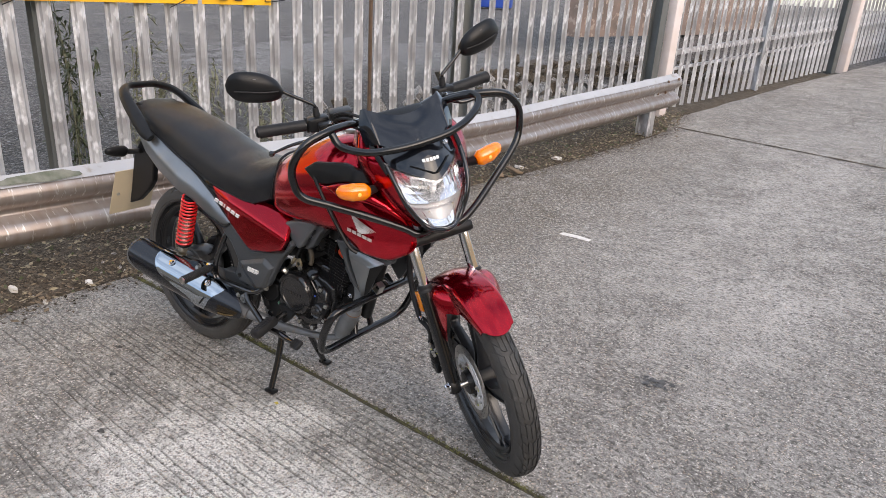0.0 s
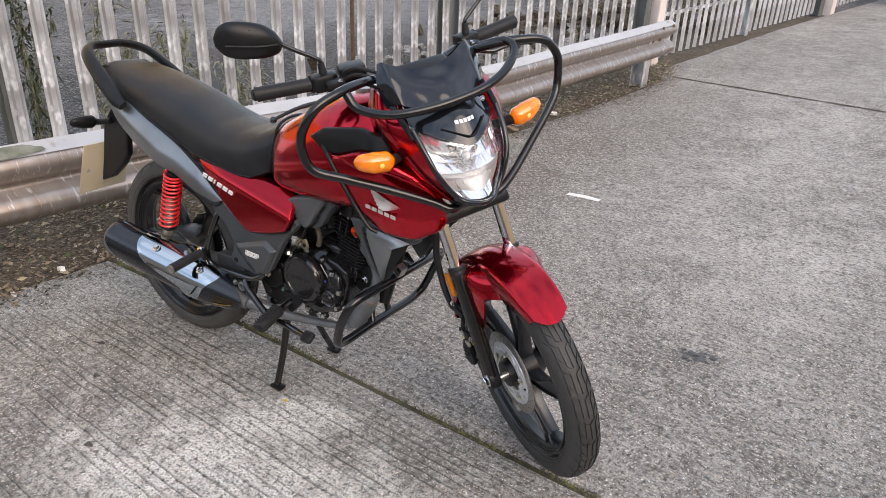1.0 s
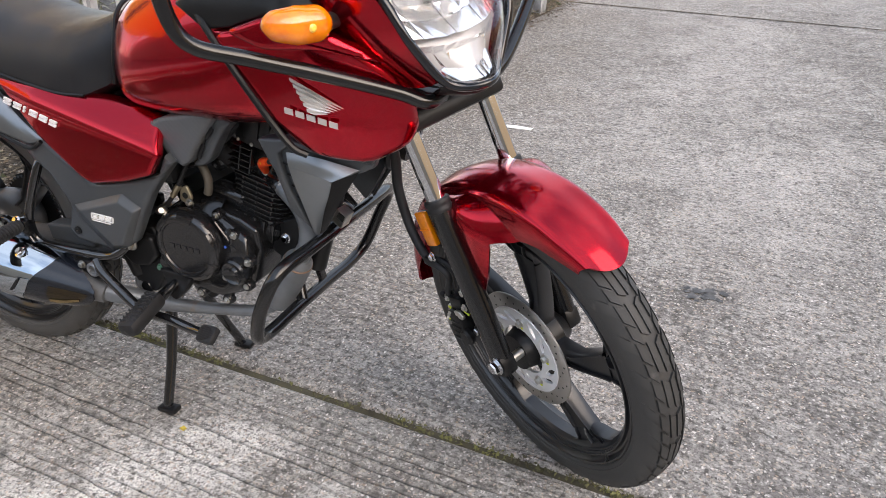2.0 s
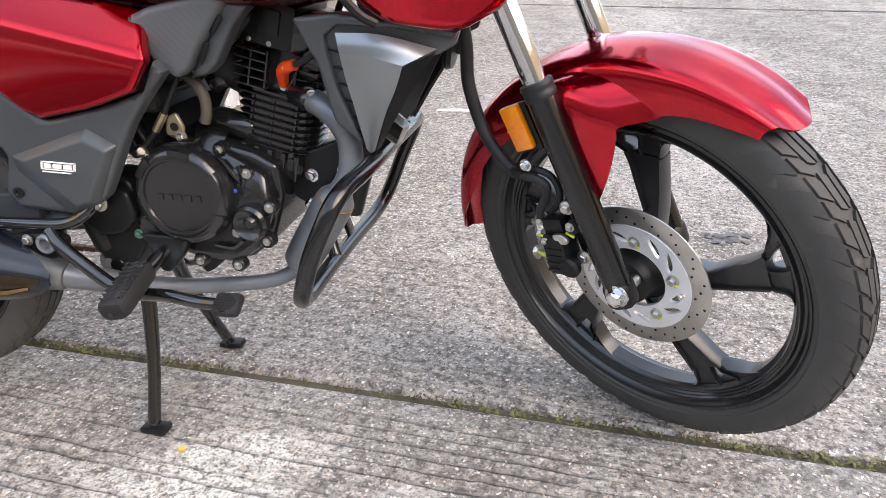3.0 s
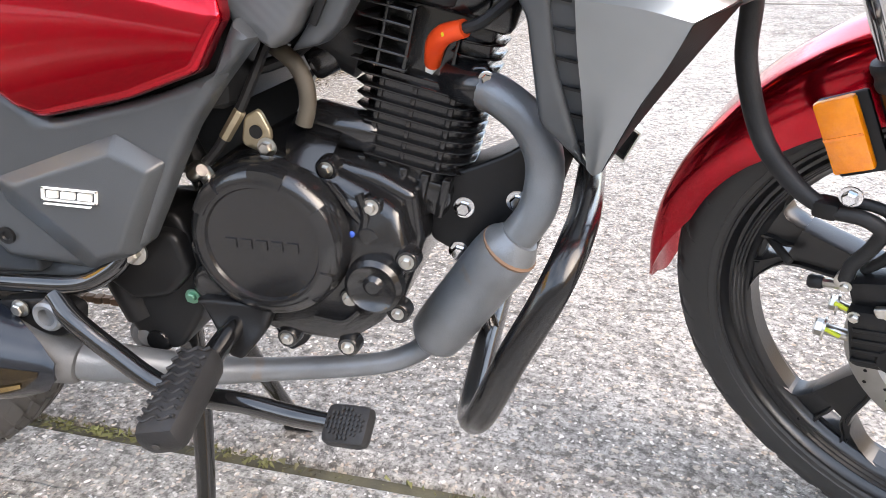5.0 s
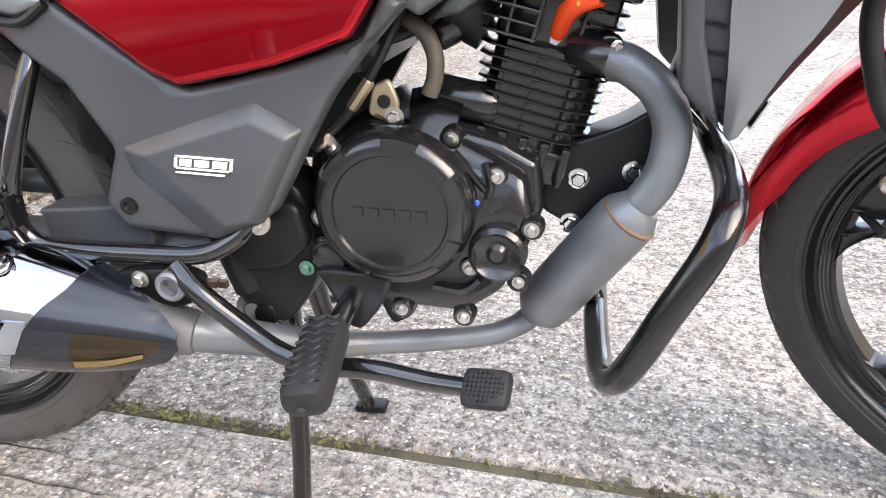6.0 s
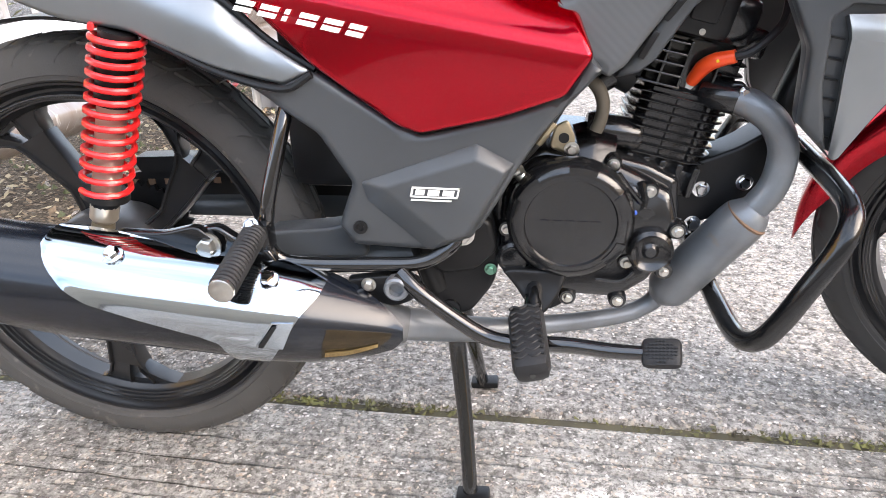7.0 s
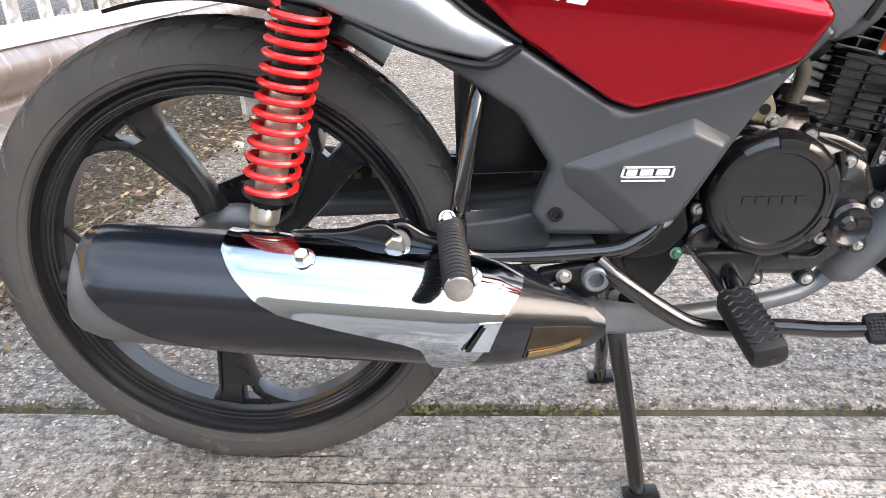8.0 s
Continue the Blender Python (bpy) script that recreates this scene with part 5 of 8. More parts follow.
part("brake_hose", tube([(1.020, -0.050, 0.80), (1.030, -0.066, 0.70), (1.042, -0.072, 0.621), (1.047, -0.080, 0.570), (1.070, -0.086, 0.512), (1.102, -0.092, 0.480), (1.131, -0.096, 0.467), (1.158, -0.096, 0.466), (1.172, -0.092, 0.456), (1.168, -0.088, 0.436), (1.158, -0.086, 0.414), (1.156, -0.084, 0.396)], [0.0088, 0.0088, 0.0088, 0.0088, 0.0086, 0.0080, 0.0066, 0.0062, 0.0062, 0.0060, 0.0060, 0.0060], 12), SOFT, bike, "black rubber brake hose", FORKED)
part("brake_hose", tube([(1.131, -0.090, 0.468), (1.152, -0.088, 0.474), (1.174, -0.084, 0.468), (1.184, -0.080, 0.446), (1.180, -0.076, 0.424), (1.166, -0.074, 0.404)], 0.0048, 10), SOFT, bike, "black rubber brake hose", FORKED)
part("hose_clamp", box((1.131, -0.094, 0.467), (0.020, 0.018, 0.016), bevel=0.004), SATIN, bike, "", FORKED)
part("hose_clamp_bolt", bolt((1.146, -0.098, 0.484), r=0.006), CHROME, bike, "", FORKED)
for s in SIDES:
    rf = part("fork_reflector", box((1.130, s * 0.090, 0.529), (0.030, 0.010, 0.061), m=pose(0, 0, 0, 0, -26, 0), bevel=0.003), AMBER2, bike, "amber side reflector on the fork leg", FORKED)
    part("reflector_seam", box((1.130, s * 0.0955, 0.529), (0.028, 0.001, 0.002), m=pose(0, 0, 0, 0, -26, 0)), AMBER, rf, "", FORKED)
    part("reflector_bracket", box((1.135, s * 0.083, 0.528), (0.036, 0.006, 0.066), m=pose(0, 0, 0, 0, -26, 0), bevel=0.002), SATIN, rf, "", FORKED)

# front mudguard: an arched shell with side flaps over the fork legs
rows = []
for k in range(15):
    a = radians(56 + (183 - 56) * k / 14)
    wide = float(np.interp(k, (0, 1, 3, 6, 9, 14), (0.044, 0.051, 0.057, 0.060, 0.058, 0.050)))
    top = 0.320 + 0.008 * math.sin(math.pi * min(k, 10) / 10)
    drop = float(np.interp(k, (0, 2, 4, 6, 9, 14), (0.020, 0.042, 0.070, 0.080, 0.062, 0.040)))
    tail = max(0, k - 9) / 5

    def o(rr, y):
        g = a + radians(6 - 24 * (top - rr) / 0.04) * tail + radians(5) * (y / wide) ** 2 * max(0, 1 - k / 3)
        return (FRONT.x + rr * math.cos(g), y, FRONT.z + rr * math.sin(g))

    half = [(top - drop, -wide * 0.98), (top - drop * 0.60, -wide), (top - drop * 0.30, -wide * 0.965), (top - drop * 0.13, -wide * 0.86), (top - 0.004, -wide * 0.52)]
    rows.append([o(r, y) for r, y in half] + [o(top, 0)] + [o(r, -y) for r, y in reversed(half)])
guard = part("front_mudguard", patch(rows, 48, 30, 0.003), RED, bike, "glossy red front mudguard", WHEELED, 45)
for s in SIDES:
    rows = [[(1.150, 0.043, 0.592), (1.205, 0.046, 0.612), (1.262, 0.048, 0.614), (1.335, 0.050, 0.592)], [(1.163, 0.076, 0.590), (1.204, 0.082, 0.604), (1.248, 0.078, 0.596), (1.312, 0.0595, 0.574)],
            [(1.178, 0.092, 0.580), (1.210, 0.095, 0.586), (1.242, 0.093, 0.576), (1.277, 0.082, 0.564)], [(1.186, 0.0925, 0.562), (1.212, 0.096, 0.562), (1.242, 0.0945, 0.555), (1.274, 0.084, 0.548)],
            [(1.206, 0.091, 0.502), (1.226, 0.094, 0.502), (1.249, 0.092, 0.500), (1.267, 0.087, 0.498)], [(1.226, 0.087, 0.438), (1.233, 0.088, 0.431), (1.241, 0.088, 0.434), (1.249, 0.086, 0.442)]]
    part("mudguard_flap", patch([[(x, s * y, z) for x, y, z in r] for r in rows], 30, 16, 0.004), RED, guard, "", WHEELED, 60)

# head: cowl, lamp, screen
lamp = part("headlight", patch(mirrored([[(1.113, -0.101, 0.944), (1.155, -0.056, 0.918), (1.179, 0, 0.896)], [(1.151, -0.096, 0.902), (1.183, -0.052, 0.884), (1.203, 0, 0.871)],
                                         [(1.174, -0.083, 0.849), (1.208, -0.047, 0.842), (1.224, 0, 0.839)], [(1.189, -0.045, 0.788), (1.218, -0.025, 0.785), (1.229, 0, 0.785)]]), 14, 16, 0.003), GLASS, bike, "clear headlight lens with bright reflector", STEERED)
lamp.visible_shadow = False
# the bowl behind the lens: an upper and a lower bank of facets with a pale shelf between
def bank(rows, nu, nv, amp, seed):
    r = random.Random(seed)
    half = [[Vector(p) for p in q] for q in rows]
    bm = bmesh.new()
    for s in SIDES:
        g = []
        for i in range(nu + 1):
            col = [crom([q[k] for q in half], i / nu) for k in range(len(half[0]))]
            g.append([crom(col, j / nv) for j in range(nv + 1)])
        for i in range(nu):
            for j in range(nv):
                d = Vector((amp * r.uniform(-1, 1), 0, 0))
                q = [g[i][j] + d, g[i + 1][j] + d * 0.3, g[i + 1][j + 1] - d, g[i][j + 1] - d * 0.3]
                bm.faces.new([bm.verts.new((p.x, s * p.y, p.z)) for p in q])
    return bm


part("reflector", bank([[(1.092, 0.101, 0.942), (1.135, 0.056, 0.914), (1.156, 0.0, 0.894)], [(1.108, 0.096, 0.898), (1.130, 0.052, 0.882), (1.140, 0.0, 0.874)], [(1.152, 0.084, 0.850), (1.178, 0.047, 0.846), (1.190, 0.0, 0.845)]], 4, 6, 0.0045, 3), REFLECT, lamp, "faceted bright reflector", STEERED, smooth=False)
part("lower_reflector", bank([[(1.156, 0.081, 0.840), (1.182, 0.047, 0.836), (1.194, 0.0, 0.835)], [(1.150, 0.066, 0.815), (1.170, 0.036, 0.812), (1.178, 0.0, 0.810)], [(1.178, 0.045, 0.787), (1.204, 0.025, 0.784), (1.214, 0.0, 0.784)]], 3, 5, 0.005, 5), REFLECT, lamp, "", STEERED, smooth=False)
part("bulb", lathe([(0, 0.006), (0.012, 0.009), (0.020, 0.006), (0.023, 0.001)], (1.138, 0, 0.868), (1, 0, 0), 16), LAMPWHITE, lamp, "", STEERED)
part("lamp_bucket", patch(mirrored([[(1.086, -0.103, 0.946), (1.150, 0, 0.896)], [(1.100, -0.098, 0.898), (1.130, 0, 0.872)], [(1.146, -0.085, 0.842), (1.170, 0, 0.838)], [(1.171, -0.046, 0.783), (1.206, 0, 0.778)]]), 10, 10, 0.004), LAMPGREY, lamp, "", STEERED)
lampframe = part("headlight_rim", tube([(1.117, -0.106, 0.947), (1.155, -0.100, 0.900), (1.179, -0.086, 0.846), (1.194, -0.047, 0.785), (1.222, 0, 0.777), (1.194, 0.047, 0.785), (1.179, 0.086, 0.846), (1.155, 0.100, 0.900), (1.117, 0.106, 0.947)], 0.0065, 10), GLOSS, bike, "gloss black headlight surround", STEERED)

# black nose over the lamp and the small screen above it
NOSE = mirrored([[(1.051, -0.101, 0.978), (1.102, -0.060, 0.979), (1.132, 0, 0.983)], [(1.082, -0.100, 0.956), (1.136, -0.056, 0.953), (1.163, 0, 0.955)], [(1.114, -0.094, 0.940), (1.162, -0.051, 0.923), (1.189, 0, 0.904)]])
nose = part("nose_panel", patch(NOSE, 12, 18, 0.006), GLOSS, bike, "gloss black nose panel above the headlight", STEERED)
chev = part("nose_chevron", tube([(1.149, -0.054, 0.944), (1.182, -0.016, 0.929), (1.190, 0, 0.925), (1.182, 0.016, 0.929), (1.149, 0.054, 0.944)], 0.004, 8, 3, flat=0.5), SATIN, nose, "", STEERED)
part("badge", decal_on(NOSE, [(0.47, 0.400 + 0.042 * i, 0.56, 0.400 + 0.042 * i + 0.031) for i in range(5)], 0.0015), WHITE, nose, "white maker's badge in short bars", STEERED, smooth=False)
SCREEN = [[(0.992, -0.114, 1.069), (1.001, -0.105, 1.073), (1.004, -0.097, 1.068), (1.020, -0.050, 1.049), (1.030, 0, 1.042)],
          [(1.012, -0.130, 1.028), (1.034, -0.106, 1.034), (1.039, -0.097, 1.031), (1.064, -0.050, 1.019), (1.079, 0, 1.016)],
          [(1.038, -0.129, 0.982), (1.064, -0.104, 0.992), (1.072, -0.095, 0.988), (1.106, -0.050, 0.972), (1.125, 0, 0.971)]]
screen = part("flyscreen", patch(mirrored(SCREEN), 16, 40, 0.004), GLOSS, bike, "gloss black flyscreen with folded sides", STEERED)
for s in SIDES:
    # red cheek that frames the lamp
    rows = [[(0.936, s * 0.117, 1.008), (0.987, s * 0.127, 1.006), (1.030, s * 0.116, 0.994)], [(0.962, s * 0.143, 0.949), (1.037, s * 0.150, 0.958), (1.089, s * 0.116, 0.957)],
            [(1.004, s * 0.138, 0.881), (1.082, s * 0.136, 0.896), (1.140, s * 0.107, 0.909)], [(1.061, s * 0.110, 0.821), (1.126, s * 0.107, 0.835), (1.171, s * 0.091, 0.851)], [(1.118, s * 0.063, 0.766), (1.154, s * 0.062, 0.774), (1.183, s * 0.052, 0.786)]]
    ck = part("cowl_cheek", patch(rows, 24, 14, 0.004), RED, bike, "glossy red headlight cowl side", STEERED)
    part("cowl_edge", tube([(1.033, s * 0.116, 0.990), (1.085, s * 0.114, 0.959), (1.124, s * 0.108, 0.928)], 0.007, 8), SATIN, ck, "", STEERED)
    # indicator on a short stalk
    t = STEERED
    ind = part("front_indicator", tube([(1.097, s * 0.159, 0.886), (1.098, s * 0.172, 0.889), (1.096, s * 0.202, 0.895), (1.088, s * 0.231, 0.902), (1.082, s * 0.241, 0.903)], [0.015, 0.025, 0.026, 0.019, 0.005], 16, 4, flat=0.92), AMBER, bike, "amber front indicator lens", STEERED)
    part("indicator_bulb", lathe([(0, 0.004), (0.003, 0.0055), (0.005, 0.003)], (1.120, s * 0.192, 0.894), (1, 0, 0), 12), AMBERLIGHT, ind, "", STEERED)
    part("stalk", tube([(1.046, s * 0.091, 0.868), (1.075, s * 0.136, 0.878), (1.094, s * 0.163, 0.886)], [0.012, 0.011, 0.014], 12), SOFT, ind, "black rubber stalk", STEERED)
part("cowl_chin", patch(mirrored([[(1.108, -0.068, 0.776), (1.141, 0, 0.768)], [(1.181, -0.054, 0.780), (1.219, 0, 0.772)], [(1.146, -0.050, 0.756), (1.177, 0, 0.750)], [(1.040, -0.045, 0.763), (1.047, 0, 0.755)]]), 12, 10, 0.004), SATIN, bike, "", STEERED)

# crash bars round the head
for s in SIDES:
    part("headlight_guard", tube([(0.970, s * 0.120, 1.030), (1.008, s * 0.165, 1.044), (1.042, s * 0.222, 1.050), (1.056, s * 0.288, 1.036), (1.050, s * 0.328, 0.992), (1.043, s * 0.336, 0.945), (1.050, s * 0.322, 0.900), (1.070, s * 0.272 + 0.010, 0.866), (1.103, s * 0.196 + 0.014, 0.824), (1.145, s * 0.110 + 0.012, 0.778), (1.165, s * 0.066, 0.757), (1.155, s * 0.030, 0.752)], 0.0104, 14, 8), BLACK, bike, "gloss black tubular crash bar beside the headlight", STEERED)
part("headlight_cross_bar", tube([(1.040, -0.212, 1.040), (1.060, -0.200, 1.010), (1.100, -0.150, 0.992), (1.128, -0.080, 0.990), (1.138, 0, 0.993), (1.132, 0.080, 1.000), (1.105, 0.150, 1.015), (1.065, 0.200, 1.038), (1.030, 0.196, 1.052), (0.985, 0.150, 1.042)], 0.0100, 14, 8), BLACK, bike, "gloss black tubular bar across the screen", STEERED)
part("guard_bolt", bolt((1.172, 0.041, 0.994), (0.9, 0, -0.4), r=0.005), CHROME, bike, "", STEERED)

# handlebar, grips, levers, mirrors
part("handlebar", tube([(0.819, -0.358, 1.021), (0.835, -0.225, 1.014), (0.861, -0.152, 1.008), (0.902, -0.065, 1.004), (0.902, 0.065, 1.004), (0.861, 0.152, 1.008), (0.835, 0.225, 1.014), (0.819, 0.358, 1.021)], 0.011, 12), BLACK, bike, "black tubular handlebar", STEERED)
for s in SIDES:
    g = part("handgrip", tube([(0.834, s * 0.229, 1.015), (0.827, s * 0.286, 1.018), (0.821, s * 0.345, 1.022), (0.819, s * 0.355, 1.022)], [0.0165, 0.0165, 0.017, 0.0185], 16, 3), SOFT, bike, "black rubber grip", STEERED)
    part("grip_flange", lathe([(-0.002, 0.012), (-0.002, 0.021), (0.002, 0.022), (0.003, 0.012)], (0.8345, s * 0.226, 1.0145), (0, 1, 0.06 * s), 20), SOFT, g, "", STEERED)
    part("bar_end", lathe([(0, 0.014), (0.006, 0.0145), (0.010, 0.011)], (0.819, s * 0.355, 1.022), (0, s, 0.1), 16), SATIN, bike, "", STEERED)
    sw = part("switch_housing", box((0.846, s * 0.195, 1.016), (0.046, 0.062, 0.042), m=pose(0, 0, 0, 0, 0, s * 8), bevel=0.010), SATIN, bike, "", STEERED)
    part("switch_button", box((0.814, s * 0.208, 1.018), (0.008, 0.016, 0.010), bevel=0.002), STEEL, sw, "", STEERED)
    lever = part("lever", tube([(0.884, s * 0.186, 1.006), (0.908, s * 0.206, 1.001), (0.916, s * 0.228, 0.996), (0.914, s * 0.258, 0.997), (0.912, s * 0.292, 0.996), (0.910, s * 0.322, 0.991), (0.910, s * 0.348, 0.986)], [0.008, 0.0075, 0.0068, 0.0064, 0.0058, 0.0052, 0.0050], 10, 4, flat=0.75), BLACKGLOSS, bike, "gloss black control lever", STEERED)
    part("lever_ball", lathe([(-0.0085, 0.0005), (-0.006, 0.006), (0, 0.0085), (0.006, 0.006), (0.0085, 0.0005)], (0.910, s * 0.351, 0.9855), (0, s, -0.1), 14), BLACKGLOSS, lever, "", STEERED)
    part("lever_perch", box((0.880, s * 0.182, 1.014), (0.045, 0.045, 0.024), m=pose(0, 0, 0, 0, 0, s * 14), bevel=0.006), SATIN, bike, "", STEERED)
    part("perch_bolt", bolt((0.910, s * 0.175, 1.028), (0, 0, 1), r=0.005), CHROME, bike, "", STEERED)
    bm = bmesh.new()
    path = [(0.828, 0.270, 1.124, 0.010, 0.008), (0.832, 0.282, 1.130, 0.026, 0.015), (0.834, 0.305, 1.138, 0.037, 0.020), (0.832, 0.340, 1.147, 0.042, 0.021), (0.826, 0.375, 1.154, 0.041, 0.018), (0.819, 0.398, 1.156, 0.031, 0.012), (0.815, 0.412, 1.156, 0.010, 0.004)]
    rings = []
    for i in range(25):
        p = [crom([Vector((q[k], 0, 0)) for q in path], i / 24).x for k in range(5)]
        ring = []
        for k in range(24):
            a = 2 * math.pi * k / 24
            fwd = math.cos(a)
            ring.append(bm.verts.new((p[0] + (p[4] * abs(fwd) ** 1.3 if fwd > 0 else -0.006 * abs(fwd) ** 0.4), s * p[1], p[2] + p[3] * math.copysign(abs(math.sin(a)) ** 0.85, math.sin(a)))))
        rings.append(ring)
    ring_faces(bm, rings)
    mi = part("mirror", bm, SATIN, bike, "black mirror housing", STEERED, 50)
    part("mirror_ridge", tube([(0.852, s * 0.285, 1.128), (0.857, s * 0.330, 1.136), (0.840, s * 0.396, 1.150)], 0.0022, 6), SOFT, mi, "", STEERED)
    part("mirror_glass", tube([(0.8255, s * 0.290, 1.133), (0.8245, s * 0.340, 1.146), (0.815, s * 0.395, 1.155)], [0.020, 0.037, 0.024], 20, 5, flat=0.04), CHROME, mi, "mirror glass", STEERED)
    part("mirror_stem", tube([(0.847, s * 0.195, 1.035), (0.847, s * 0.196, 1.065), (0.844, s * 0.211, 1.079), (0.836, s * 0.250, 1.105), (0.830, s * 0.279, 1.127)], 0.0052, 10), BLACK, bike, "black mirror stem", STEERED)
    part("stem_boot", tube([(0.847, s * 0.195, 1.030), (0.847, s * 0.196, 1.062)], [0.011, 0.008], 12, 1), SOFT, bike, "", STEERED)
part("fluid_reservoir", box((0.892, -0.140, 1.040), (0.055, 0.062, 0.030), m=pose(0, 0, 0, 0, 0, -10), bevel=0.006), SATIN, bike, "black brake fluid reservoir", STEERED)
part("instrument_panel", box((0.945, 0, 0.995), (0.085, 0.190, 0.045), m=pose(0, 0, 0, 0, 25, 0), bevel=0.016), SATIN, bike, "black instrument cluster", STEERED)
for s, z in ((-1, 1.03), (-1, 1.01), (-1, 1.045), (1, 1.03), (1, 1.015)):
    part("cable", tube([(0.905, s * 0.17, z), (0.95, s * 0.14, z + 0.012), (0.99, s * 0.09, z - 0.02), (1.016, s * 0.054, 0.936), (0.999, s * 0.045, 0.805)], 0.0042, 8), SOFT, bike, "black control cable", STEERED)

# tank
secs = [(0.530, 0.098, 0.676, 0.828), (0.575, 0.134, 0.660, 0.850), (0.65, 0.150, 0.654, 0.889), (0.72, 0.156, 0.654, 0.922), (0.79, 0.158, 0.655, 0.945), (0.86, 0.150, 0.662, 0.950), (0.92, 0.128, 0.68, 0.938), (0.965, 0.095, 0.72, 0.915), (0.985, 0.05, 0.76, 0.88)]
bm = bmesh.new()
rings = []
for i in range(41):
    x, w, z0, z1 = crom([Vector(q) for q in secs], i / 40)
    ring = []
    for j in range(36):
        a = 2 * math.pi * j / 36
        ca, sa = math.cos(a), math.sin(a)
        e = 0.62
        y = w * math.copysign(abs(ca) ** e, ca)
        zz = math.copysign(abs(sa) ** (0.85 if sa > 0 else 0.5), sa)
        mid = z0 + (z1 - z0) * 0.36
        z = mid + zz * ((z1 - mid) if zz > 0 else (mid - z0))
        ring.append(bm.verts.new((x, y * (1 - 0.10 * max(0, zz)), z)))
    rings.append(ring)
ring_faces(bm, rings)
tank = part("fuel_tank", bm, RED, bike, "glossy candy red fuel tank", angle=60)
part("tank_seam", tube([(0.530, -0.105, 0.700), (0.537, -0.098, 0.76), (0.535, -0.075, 0.815), (0.53, -0.03, 0.835), (0.53, 0.03, 0.835), (0.535, 0.075, 0.815), (0.537, 0.098, 0.76)], 0.004, 8), SATIN, tank)
part("filler_cap", lathe([(0, 0.034), (0.008, 0.034), (0.012, 0.028), (0.012, 0.01)], (0.79, 0, 0.944), (-0.1, 0, 1), 28), STEEL, tank, "steel filler cap")

for s in SIDES:
    sh = part("tank_shroud", panel([(0.868, 0.738), (0.800, 0.818), (0.835, 0.822), (0.905, 0.838), (0.96, 0.842), (1.03, 0.806), (1.070, 0.772), (1.086, 0.736), (1.092, 0.694), (1.078, 0.660), (1.030, 0.634), (0.955, 0.648), (0.925, 0.668)],
                                   lambda x, z: 0.176 - 1.0 * max(0, x - 0.96) ** 1.5 * 1.6 - 0.35 * max(0, 0.70 - z) - 0.12 * max(0, z - 0.80), s, 0.010, 0.010, 0.012, 0.14), RED, bike, "glossy red tank shroud")
    part("shroud_ridge", panel([(0.835, 0.822), (0.905, 0.846), (0.962, 0.850), (1.035, 0.812), (1.075, 0.785), (0.985, 0.808), (0.90, 0.800)], lambda x, z: 0.186 - 0.9 * max(0, x - 0.97) ** 1.5 * 1.8, s, 0.008, 0.010, 0.012, 0.12), RED, sh)
    part("shroud_inset", panel([(0.742, 0.852), (0.778, 0.876), (0.888, 0.892), (0.958, 0.880), (1.010, 0.845), (0.96, 0.848), (0.905, 0.846), (0.835, 0.824), (0.790, 0.818)], lambda x, z: 0.168 - 0.30 * max(0, z - 0.85) - 0.6 * max(0, x - 0.93), s, 0.004, 0.010, 0.012, 0.05), SATIN, sh, "matt black tank inset")
    part("shroud_seam", tube([(0.780, s * 0.163, 0.838), (0.806, s * 0.172, 0.812), (0.862, s * 0.176, 0.742), (0.922, s * 0.172, 0.667), (0.945, s * 0.160, 0.648)], 0.0055, 8), SATIN, sh)
    # wing badge as slanted strokes with a bar row below
    wing = bmesh.new()
    for i in range(6):
        x0, z0, x1, z1 = 0.942 + 0.0048 * i, 0.768 - 0.0082 * i, 1.014 - 0.004 * i, 0.727 - 0.0014 * i
        f = [wing.verts.new((x, s * (0.1855 - 1.6 * max(0, x - 0.96) ** 1.5), z)) for x, z in ((x0, z0), (x0 + (x1 - x0) * 0.45, z0 + (z1 - z0) * 0.36), (x1, z1), (x0 + (x1 - x0) * 0.40, z0 + (z1 - z0) * 0.36 - 0.0062), (x0 + 0.001, z0 - 0.0045))]
        bk = [wing.verts.new(v.co - Vector((0, s * 0.002, 0))) for v in f]
        wing.faces.new(f)
        for q in range(5):
            wing.faces.new((f[q], f[(q + 1) % 5], bk[(q + 1) % 5], bk[q]))
    part("badge", wing, SILVERDECAL, sh, "silver fan of six tapered strokes", smooth=False)
    put_decal("badge", (0.929, s * 0.1840, 0.7165), (1.0, -s * 0.14, -0.22), (0, 0, 1), [(0.0166 * i, 0.0, 0.0166 * i + 0.0125, 0.0085, 0.0) for i in range(5)], SILVERDECAL, sh, "silver name in short bars", 0.0010)
    # dark lower shroud with its silver scoop
    lo = part("lower_shroud", panel([(0.833, 0.650), (0.885, 0.656), (0.955, 0.648), (1.026, 0.634), (1.020, 0.616), (1.000, 0.606), (0.975, 0.600), (0.925, 0.500), (0.914, 0.484), (0.868, 0.522), (0.858, 0.600)],
                                    lambda x, z: 0.120 - 0.25 * max(0, x - 0.93) - 0.28 * max(0, 0.61 - z), s, 0.005, 0.012, 0.012, 0.08), GREY, bike, "charcoal plastic radiator shroud")
